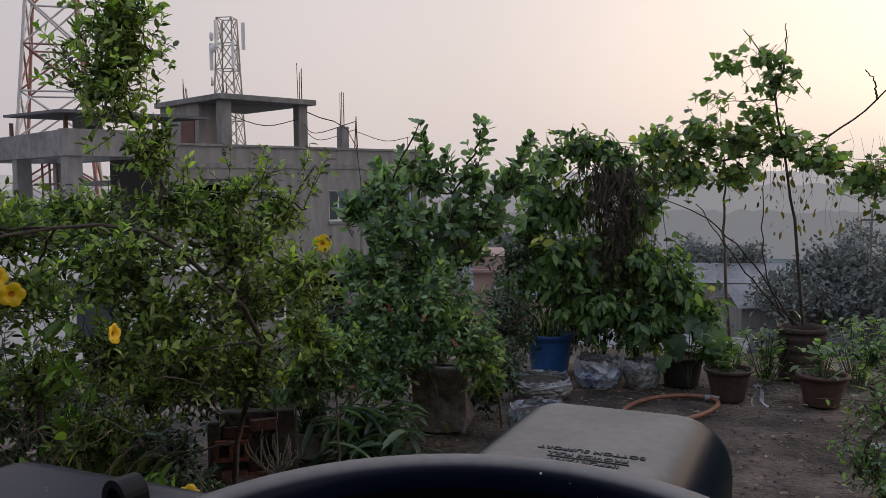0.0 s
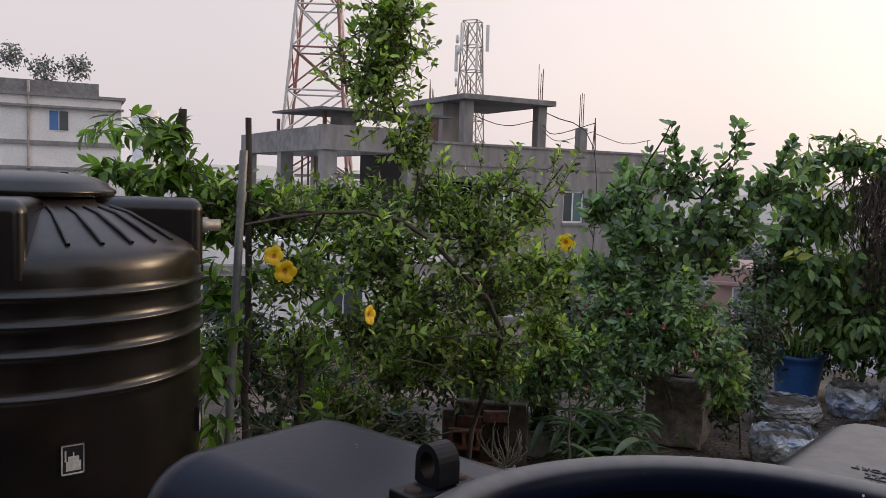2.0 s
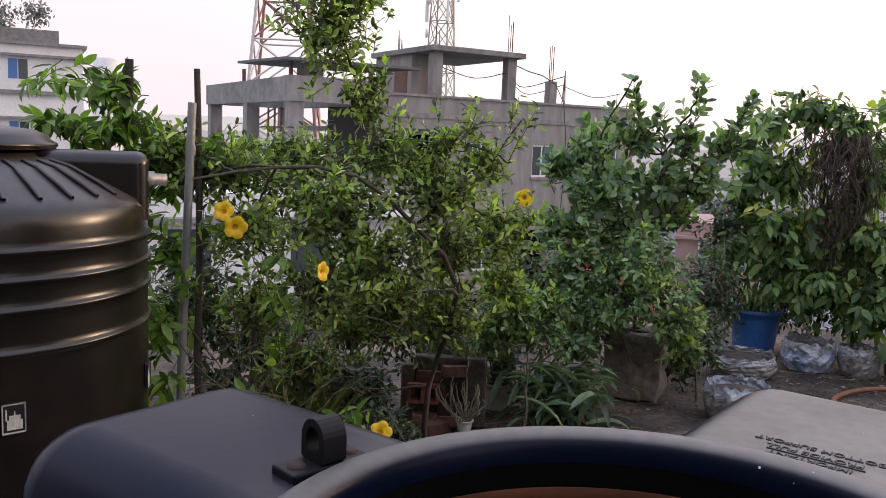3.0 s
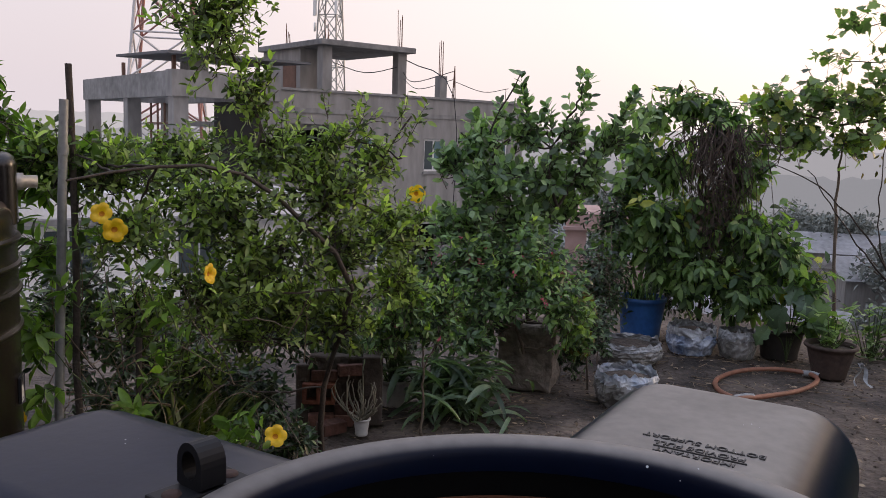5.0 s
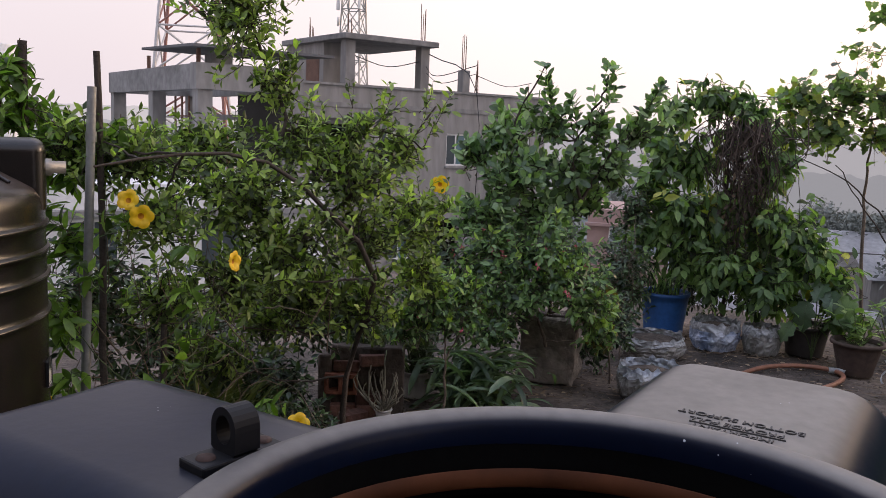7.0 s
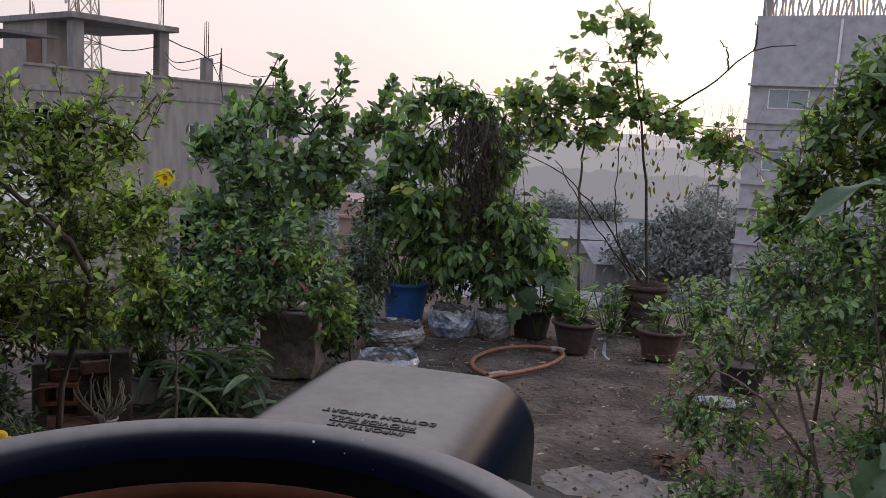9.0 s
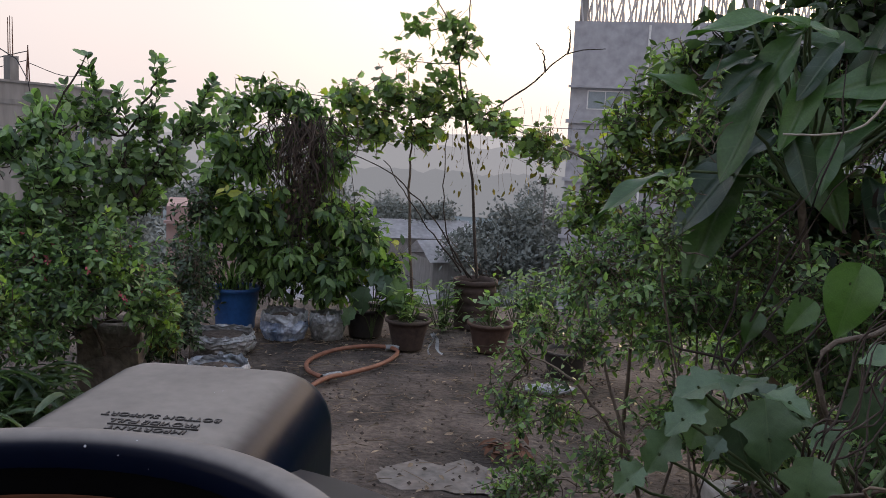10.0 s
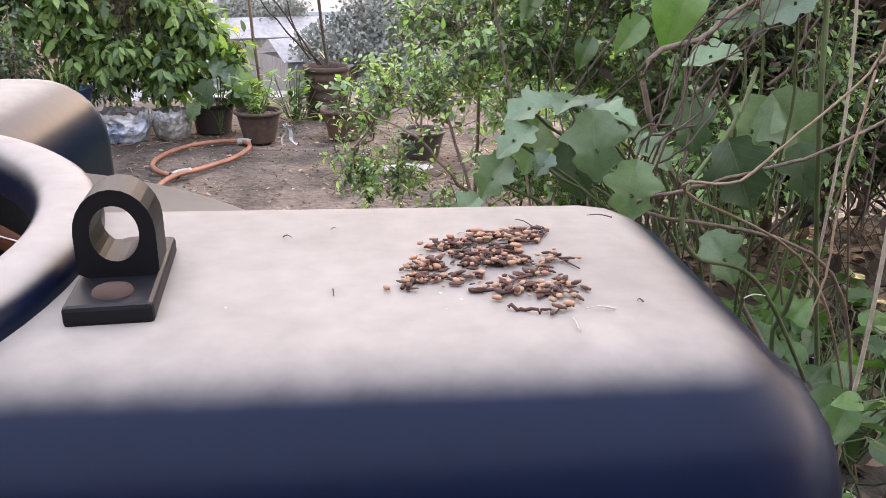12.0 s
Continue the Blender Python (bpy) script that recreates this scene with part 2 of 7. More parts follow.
M_TIN = material("tin roofing", (0.46, 0.46, 0.47), 0.6, vary=0.3, grain=3, stain=0.4)
M_TINDARK = material("dark old tin", (0.10, 0.10, 0.105), 0.7, vary=0.3, grain=3, stain=0.6)
# blue in the tank and ring bases stands in for reflected sky
M_TANK = material("sky-tinted black tank plastic, dusty on top", (0.0012, 0.0050, 0.0185), 0.30, vary=0.15, grain=70, stain=7.0, bump=0.012, spec=0.11, dust=(0.222, 0.202, 0.180, 0.86, 0.999), dust_rough=0.55, sunward=(-0.20, 0.17, 0.0), specks=True)
M_RING = material("sky-tinted black ring plastic, dusty on its crest", (0.0022, 0.0052, 0.0165), 0.30, vary=0.16, grain=60, stain=1.8, bump=0.02, spec=0.15, dust=(0.232, 0.213, 0.194, 0.48, 0.95), dust_rough=0.55, sunward=(-0.28, 0.20, 0.30), specks=True)
M_LUG = material("black lug plastic", (0.0055, 0.006, 0.008), 0.5, vary=0.3, bump=0.03, spec=0.22)
# dark grey puts the shade on the letters' sides into their colour
M_LETTER = material("raised letters in side-shade grey", (0.055, 0.052, 0.05), 0.6, vary=0.3, grain=80)
M_TANK2 = material("black tank plastic, weathered", (0.004, 0.0034, 0.0034), 0.27, vary=0.35, grain=25, stain=3, bump=0.03, hue=(0.014, 0.010, 0.008), spec=0.5, dust=(0.045, 0.037, 0.034, 0.5, 1.0), dust_rough=0.42)
M_INNER = material("brown tank band", (0.09, 0.03, 0.012), 0.7, vary=0.8, grain=12, spec=0.2)
M_INSIDE = material("black tank inside", (0.004, 0.004, 0.004), 0.95, vary=0.2, spec=0.1)
M_BLACKRUBBER = material("black plastic", (0.009, 0.010, 0.013), 0.42, vary=0.3, bump=0.05)
M_RUST = material("rusted screw", (0.045, 0.022, 0.016), 0.85, vary=0.4, grain=80)
M_STICKER = material("silver printed label", (0.42, 0.42, 0.40), 0.5, vary=0.25, grain=120)
M_BARK = material("grey brown bark", (0.13, 0.10, 0.075), 0.9, vary=0.4, grain=60, stain=8, bump=0.5)
M_BARKDARK = material("dark bark", (0.05, 0.038, 0.03), 0.9, vary=0.4, grain=60, stain=8, bump=0.5)
M_DRYTWIG = material("dry twig", (0.17, 0.125, 0.085), 0.9, vary=0.4, grain=60, islands=0.4)
M_DEADVINE = material("dead brown vine", (0.06, 0.043, 0.033), 0.9, vary=0.3, islands=0.5)
M_GREENSTEM = material("green stem", (0.065, 0.095, 0.035), 0.7, vary=0.25, grain=40)
M_LEMON = foliage("lemon leaf", (0.095, 0.148, 0.055), (0.225, 0.285, 0.090), leaf=0.46)
M_LEMONTOP = foliage("young lemon leaf", (0.15, 0.27, 0.06), (0.28, 0.37, 0.09), leaf=0.45)
M_CITRUS = foliage("dark citrus leaf", (0.098, 0.168, 0.098), (0.205, 0.290, 0.155), leaf=0.46)
M_BUSH = foliage("bush leaf", (0.082, 0.160, 0.084), (0.19, 0.28, 0.125), leaf=0.46)
M_HEAP = foliage("dark vine leaf", (0.074, 0.148, 0.060), (0.165, 0.250, 0.088), rough=0.5, leaf=0.46)
M_VINE = foliage("vine leaf", (0.105, 0.18, 0.082), (0.22, 0.30, 0.12), leaf=0.46)
M_VINETOP = foliage("yellow green vine leaf", (0.22, 0.28, 0.06), (0.34, 0.33, 0.08), leaf=0.5)
# green darkened so that the shade among low leaves is in the colour
M_UNDER = foliage("undergrowth leaf darkened for shade", (0.022, 0.046, 0.024), (0.06, 0.10, 0.045), leaf=0.25)
M_VINEDRY = foliage("yellowing vine leaf", (0.16, 0.15, 0.035), (0.13, 0.08, 0.03))
M_ALLA = foliage("allamanda leaf", (0.08, 0.16, 0.03), (0.16, 0.26, 0.05))
M_BLUEGREEN = foliage("blue green leaf", (0.095, 0.145, 0.10), (0.17, 0.235, 0.15))
M_BIGLEAF = foliage("large glossy leaf", (0.024, 0.062, 0.026), (0.060, 0.125, 0.036), rough=0.36, islands=0.0, leaf=0.25, veins=True)
M_LOBED = foliage("large lobed leaf", (0.050, 0.095, 0.050), (0.105, 0.165, 0.085), rough=0.42, islands=0.0, leaf=0.22, veins=True)
M_HEART = foliage("heart shaped leaf", (0.045, 0.100, 0.030), (0.085, 0.165, 0.045), rough=0.42, islands=0.0, leaf=0.3, veins=True)
M_GRASS = foliage("grass blade", (0.06, 0.095, 0.03), (0.13, 0.14, 0.05), islands=0.4)
M_FLOWER = material("yellow petal", (0.82, 0.50, 0.015), 0.5, vary=0.12, leaf=0.25)
M_FLOWERCORE = material("orange flower throat", (0.55, 0.22, 0.01), 0.6, vary=0.15)
M_PINK = material("pink petal", (0.55, 0.10, 0.14), 0.6, vary=0.2, islands=0.3)
M_TERRA = material("old terracotta", (0.058, 0.038, 0.030), 0.85, vary=0.4, grain=25, stain=5, bump=0.3)
M_TERRALIGHT = material("terracotta", (0.085, 0.048, 0.036), 0.85, vary=0.3, grain=25, stain=5, bump=0.3)
M_POTDARK = material("dark plastic pot", (0.035, 0.03, 0.028), 0.6, vary=0.3, stain=6)
M_BLUEPOT = material("blue plastic drum", (0.02, 0.10, 0.30), 0.45, vary=0.25, stain=5)
M_WHITEPOT = material("white plastic pot", (0.55, 0.54, 0.52), 0.5, vary=0.15, stain=8)
M_BLOCK = material("old cement block", (0.072, 0.055, 0.045), 0.95, vary=0.45, grain=20, stain=4, bump=0.8)
M_OLDBLOCK = material("weathered cement lump", (0.27, 0.235, 0.20), 0.95, vary=0.5, grain=20, stain=5, bump=0.9, hue=(0.15, 0.125, 0.105))
M_BRICK = material("red brick", (0.09, 0.040, 0.028), 0.92, vary=0.4, grain=30, stain=6, bump=0.6, pieces=0.35, hue=(0.17, 0.08, 0.06))
M_HOLLOW = material("red clay block", (0.20, 0.07, 0.04), 0.92, vary=0.4, grain=30, stain=6, bump=0.6)
M_HOSE = material("orange hose", (0.25, 0.105, 0.062), 0.6, vary=0.3, grain=25, stain=4)
M_BAG = material("crumpled clear plastic bag", (0.30, 0.31, 0.32), 0.3, vary=0.5, grain=25, stain=6, bump=0.6)
M_BAGBLUE = material("crumpled blue plastic bag", (0.12, 0.19, 0.33), 0.35, vary=0.5, grain=25, stain=6, bump=0.6, hue=(0.36, 0.38, 0.42))
M_BAGTORN = material("torn bluish white plastic", (0.34, 0.40, 0.50), 0.35, vary=0.4, grain=25, stain=9, bump=0.5, hue=(0.55, 0.56, 0.57))
M_BAGDARK = material("clear plastic over dark soil", (0.13, 0.12, 0.105), 0.3, vary=0.5, grain=18, stain=7, bump=0.4, hue=(0.25, 0.245, 0.235))
M_SEED = material("dry seed", (0.42, 0.27, 0.165), 0.7, vary=0.2, islands=0.5, hue=(0.22, 0.10, 0.06))
M_BAGBLUEDARK = material("blue grey plastic", (0.06, 0.085, 0.11), 0.35, vary=0.3, stain=8)
M_PALESTALK = material("pale dry stalk", (0.36, 0.32, 0.26), 0.9, vary=0.3, grain=60)
M_CURL = material("grey brown curled leaf", (0.17, 0.145, 0.115), 0.9, vary=0.4, grain=60, stain=12, bump=0.5, hue=(0.09, 0.07, 0.055))
M_HUSK = material("dark seed husk", (0.065, 0.03, 0.022), 0.9, vary=0.3, islands=0.4)
# haze is put into the base colours of far trees, brick and fields
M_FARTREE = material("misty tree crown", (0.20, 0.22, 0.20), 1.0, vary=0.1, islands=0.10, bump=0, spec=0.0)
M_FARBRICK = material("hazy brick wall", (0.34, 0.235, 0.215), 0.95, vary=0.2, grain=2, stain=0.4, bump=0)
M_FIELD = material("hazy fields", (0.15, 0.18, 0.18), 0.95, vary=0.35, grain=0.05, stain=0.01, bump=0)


# ---- mesh helpers ----
rng = np.random.default_rng(7)


def mesh_ob(name, verts, faces, mat, parent=None, smooth=False, label=""):
    me = bpy.data.meshes.new(name)
    me.from_pydata([tuple(map(float, v)) for v in verts], [], [tuple(map(int, f)) for f in faces])
    me.materials.append(mat)
    if smooth:
        me.polygons.foreach_set("use_smooth", [True] * len(me.polygons))
    ob = new(name, me)
    ob.parent = parent
    if label:
        tagged(ob, label)
    return ob


def part(name, bm, mat, parent=None, label="", smooth=False, m=None):
    me = bpy.data.meshes.new(name)
    bm.normal_update()
    bm.to_mesh(me)
    bm.free()
    me.materials.append(mat)
    if smooth:
        me.polygons.foreach_set("use_smooth", [True] * len(me.polygons))
    ob = new(name, me)
    ob.parent = parent
    if m is not None:
        ob.matrix_basis = m
    if label:
        tagged(ob, label)
    return ob


def thing(name, at, label, category, group="", kind="", rz=0.0):
    e = new(name)
    e.empty_display_size = 0.1
    e.matrix_basis = pose(*at, 0, 0, rz)
    return tagged(e, label, category, group, kind)


def box(x0, y0, z0, x1, y1, z1, bevel=0.0, seg=2):
    bm = bmesh.new()
    bmesh.ops.create_cube(bm, size=1)
    bmesh.ops.scale(bm, vec=(x1 - x0, y1 - y0, z1 - z0), verts=bm.verts)
    bmesh.ops.translate(bm, vec=((x0 + x1) / 2, (y0 + y1) / 2, (z0 + z1) / 2), verts=bm.verts)
    if bevel:
        bmesh.ops.bevel(bm, geom=list(bm.edges), offset=bevel, segments=seg, affect="EDGES", profile=0.5)
    return bm


def merge(a, b):
    """Adds bmesh b to a."""
    me = bpy.data.meshes.new("tmp")
    b.to_mesh(me)
    b.free()
    a.from_mesh(me)
    bpy.data.meshes.remove(me)
    return a


def lathe(profile, seg=64, wobble=0.0):
    """A surface of revolution about z from (radius, height) pairs."""
    bm = bmesh.new()
    rings = []
    for r, z in profile:
        ring = []
        for i in range(seg):
            a = 2 * math.pi * i / seg
            k = 1 + wobble * math.sin(3 * a + 7 * z)
            ring.append(bm.verts.new((r * k * math.cos(a), r * k * math.sin(a), z)))
        rings.append(ring)
    for a, b in zip(rings, rings[1:]):
        for i in range(seg):
            bm.faces.new((a[i], a[(i + 1) % seg], b[(i + 1) % seg], b[i]))
    return bm


def tube_arrays(paths, sides=5):
    """Vertices and faces of tapering tubes; a path is (points, radius at start, radius at end)."""
    V, Fs, k = [], [], 0
    for pts, r0, r1 in paths:
        P = np.asarray(pts, float)
        n = len(P)
        T = np.gradient(P, axis=0)
        T /= np.linalg.norm(T, axis=1)[:, None] + 1e-9
        ref = np.where(np.abs(T[:, 2:3]) > 0.9, [[1.0, 0, 0]], [[0, 0, 1.0]])
        U = np.cross(T, ref)
        U /= np.linalg.norm(U, axis=1)[:, None] + 1e-9
        W = np.cross(T, U)
        R = np.linspace(r0, r1, n)[:, None, None]
        a = np.arange(sides) * 2 * np.pi / sides
        ring = P[:, None] + R * (np.cos(a)[None, :, None] * U[:, None] + np.sin(a)[None, :, None] * W[:, None])
        V.append(ring.reshape(-1, 3))
        for i in range(n - 1):
            for j in range(sides):
                q = (j + 1) % sides
                Fs.append((k + i * sides + j, k + i * sides + q, k + (i + 1) * sides + q, k + (i + 1) * sides + j))
        k += n * sides
    return (np.concatenate(V) if V else np.zeros((0, 3))), Fs


def tubes(name, paths, mat, parent=None, sides=5, label=""):
    V, Fs = tube_arrays(paths, sides)
    return mesh_ob(name, V, Fs, mat, parent, True, label)


def curve(points, n=12, wander=0.0, r=rng):
    """A smooth path through points (Catmull-Rom), with some wander."""
    P = np.asarray(points, float)
    if len(P) == 2:
        P = np.array([P[0], P[0] * 0.66 + P[1] * 0.34, P[0] * 0.33 + P[1] * 0.67, P[1]])
    Q = np.vstack([2 * P[0] - P[1], P, 2 * P[-1] - P[-2]])
    out = []
    per = max(2, n // (len(P) - 1))
    for i in range(len(P) - 1):
        a, b, c, d = Q[i:i + 4]
        for t in np.linspace(0, 1, per, endpoint=False):
            out.append(0.5 * (2 * b + (c - a) * t + (2 * a - 5 * b + 4 * c - d) * t * t + (3 * b - a - 3 * c + d) * t ** 3))
    out.append(P[-1])
    out = np.array(out)
    if wander:
        w = r.normal(0, wander, out.shape)
        w[0] = w[-1] = 0
        out = out + w
    return out


# leaf outlines: x along the leaf, y across, z up; length 1
def leaf_shape(kind):
    if kind == "oval":
        v = [(0, 0, 0), (0.35, 0.21, 0.05), (0.35, 0, -0.02), (0.35, -0.21, 0.05), (0.72, 0.17, 0.02), (0.72, 0, -0.05), (0.72, -0.17, 0.02), (1, 0, -0.12)]
        f = [(0, 2, 1), (0, 3, 2), (1, 2, 5, 4), (2, 3, 6, 5), (4, 5, 7), (5, 6, 7)]
    elif kind == "small":
        v = [(0, 0, 0), (0.45, 0.25, 0.04), (0.5, 0, -0.04), (0.45, -0.25, 0.04), (1, 0, -0.06)]
        f = [(0, 2, 1), (0, 3, 2), (1, 2, 4), (2, 3, 4)]
    elif kind == "long":
        v = [(0, 0, 0), (0.2, 0.12, 0.05), (0.2, 0, 0), (0.2, -0.12, 0.05), (0.5, 0.19, 0.03), (0.5, 0, -0.03), (0.5, -0.19, 0.03), (0.8, 0.11, -0.05), (0.8, 0, -0.1), (0.8, -0.11, -0.05), (1, 0, -0.2)]
        f = [(0, 2, 1), (0, 3, 2), (1, 2, 5, 4), (2, 3, 6, 5), (4, 5, 8, 7), (5, 6, 9, 8), (7, 8, 10), (8, 9, 10)]
    elif kind == "strap":
        v, f = [], []
        for i in range(7):
            u = i / 6
            w = 0.062 * (1 - (2 * u - 0.9) ** 4 * 0.75) * (1 if i < 6 else 0.05)
            x, z = u * (1 - 0.12 * u * u), 0.30 * u - 0.55 * u * u
            v += [(x, w, z + 0.03), (x, 0, z), (x, -w, z + 0.03)]
        for i in range(6):
            a = 3 * i
            f += [(a, a + 1, a + 4, a + 3), (a + 1, a + 2, a + 5, a + 4)]
    elif kind == "round":
        rim = [(0.0, 0.0), (0.12, 0.12), (0.36, 0.24), (0.62, 0.26), (0.86, 0.16), (0.98, 0.0)]
        v = [(x, y, 0.12 * y - 0.08 * x * x) for x, y in rim] + [(x, -y, 0.12 * y - 0.08 * x * x) for x, y in rim[1:-1]] + [(0.36, 0, -0.03), (0.66, 0, -0.06)]
        f = [(0, 10, 1), (1, 10, 2), (2, 10, 11, 3), (3, 11, 4), (4, 11, 5), (0, 6, 10), (6, 7, 10), (7, 8, 11, 10), (8, 9, 11), (9, 5, 11)]
    elif kind == "blade":
        v = [(0, 0.02, 0), (0, -0.02, 0), (0.35, 0.022, 0.1), (0.35, -0.022, 0.1), (0.7, 0.015, 0.06), (0.7, -0.015, 0.06), (1, 0, -0.12)]
        f = [(0, 1, 3, 2), (2, 3, 5, 4), (4, 5, 6)]
    else:
        if kind == "lobed":
            rim = [(0.0, 0.0), (-0.12, 0.22), (0.1, 0.5), (0.3, 0.36), (0.5, 0.52), (0.62, 0.27), (0.82, 0.24), (1.0, 0.0)]
        else:   # heart
            rim = [(0.0, 0.0), (-0.13, 0.16), (-0.08, 0.36), (0.12, 0.46), (0.4, 0.44), (0.68, 0.30), (0.88, 0.13), (1.0, 0.0)]
        up = [(x, y, 0.10 * y - 0.12 * x * x) for x, y in rim]
        down = [(x, -y, z) for x, y, z in up[1:-1]]
        mids = [(0.3, 0, -0.03), (0.65, 0, -0.08)]
        v = up + down + mids
        n = len(up)
        a, b = len(v) - 2, len(v) - 1
        f = []
        for i in range(n - 1):
            c = a if i < 4 else b
            f.append((i, c, i + 1))
        lo = [0] + list(range(n, n + len(down))) + [n - 1]
        for i in range(n - 1):
            c = a if i < 4 else b
            f.append((lo[i + 1], c, lo[i]))
        f.append((a, b, 4))
        f.append((b, a, lo[4]))
    return np.array(v, float), f


def leaves(name, P, X, N, S, kind, mat, parent=None, label=""):
    """One mesh of many leaves: places P, ways X, upper sides N and lengths S."""
    v, f = leaf_shape(kind)
    X = X / (np.linalg.norm(X, axis=1)[:, None] + 1e-9)
    Y = np.cross(N, X)
    Y /= np.linalg.norm(Y, axis=1)[:, None] + 1e-9
    Z = np.cross(X, Y)
    V = P[:, None] + S[:, None, None] * (v[None, :, 0:1] * X[:, None] + v[None, :, 1:2] * Y[:, None] + v[None, :, 2:3] * Z[:, None])
    V = V.reshape(-1, 3)
    n, m = len(P), len(v)
    loops = np.concatenate([np.array(q) for q in f])
    sizes = np.array([len(q) for q in f])
    all_loops = (loops[None] + (np.arange(n) * m)[:, None]).ravel().astype(np.int32)
    all_sizes = np.tile(sizes, n)
    starts = np.concatenate([[0], np.cumsum(all_sizes)[:-1]]).astype(np.int32)
    me = bpy.data.meshes.new(name)
    me.vertices.add(len(V))
    me.vertices.foreach_set("co", V.astype(np.float32).ravel())
    me.loops.add(len(all_loops))
    me.loops.foreach_set("vertex_index", all_loops)
    me.polygons.add(len(all_sizes))
    me.polygons.foreach_set("loop_start", starts)
    me.update(calc_edges=True)
    me.validate()
    me.polygons.foreach_set("use_smooth", [True] * len(me.polygons))
    me.materials.append(mat)
    ob = new(name, me)
    ob.parent = parent
    if label:
        tagged(ob, label)
    return ob


def single_leaves(P, X, N, S, kind, mat, parent):
    """Leaves that can be told apart, each an object on one shared mesh."""
    v, f = leaf_shape(kind)
    me = bpy.data.meshes.new("leaf")
    me.from_pydata([tuple(map(float, q)) for q in v], [], [tuple(q) for q in f])
    me.polygons.foreach_set("use_smooth", [True] * len(f))
    me.materials.append(alone(mat))
    X = X / (np.linalg.norm(X, axis=1)[:, None] + 1e-9)
    Y = np.cross(N, X)
    Y /= np.linalg.norm(Y, axis=1)[:, None] + 1e-9
    Z = np.cross(X, Y)
    for p, x, y, z, s in zip(P, X * S[:, None], Y * S[:, None], Z * S[:, None], S):
        ob = new("leaf", me)
        ob.parent = parent
        ob.matrix_basis = Matrix(((x[0], y[0], z[0], p[0]), (x[1], y[1], z[1], p[1]), (x[2], y[2], z[2], p[2]), (0, 0, 0, 1)))


def blob_points(blobs, n, r, shell=0.5):
    """n points in the ellipsoids (x, y, z, wide, high), more of them towards the skin."""
    B = np.array([b[:5] for b in blobs], float)
    w = B[:, 3] ** 2 * B[:, 4]
    w = w ** 0.75
    which = r.choice(len(B), n, p=w / w.sum())
    d = r.normal(size=(n, 3))
    d /= np.linalg.norm(d, axis=1)[:, None]
    rad = r.random(n) ** shell * (0.92 + 0.45 * r.random(n) ** 3)
    b = B[which]
    return b[:, :3] + d * rad[:, None] * np.stack([b[:, 3], b[:, 3], b[:, 4]], 1), which


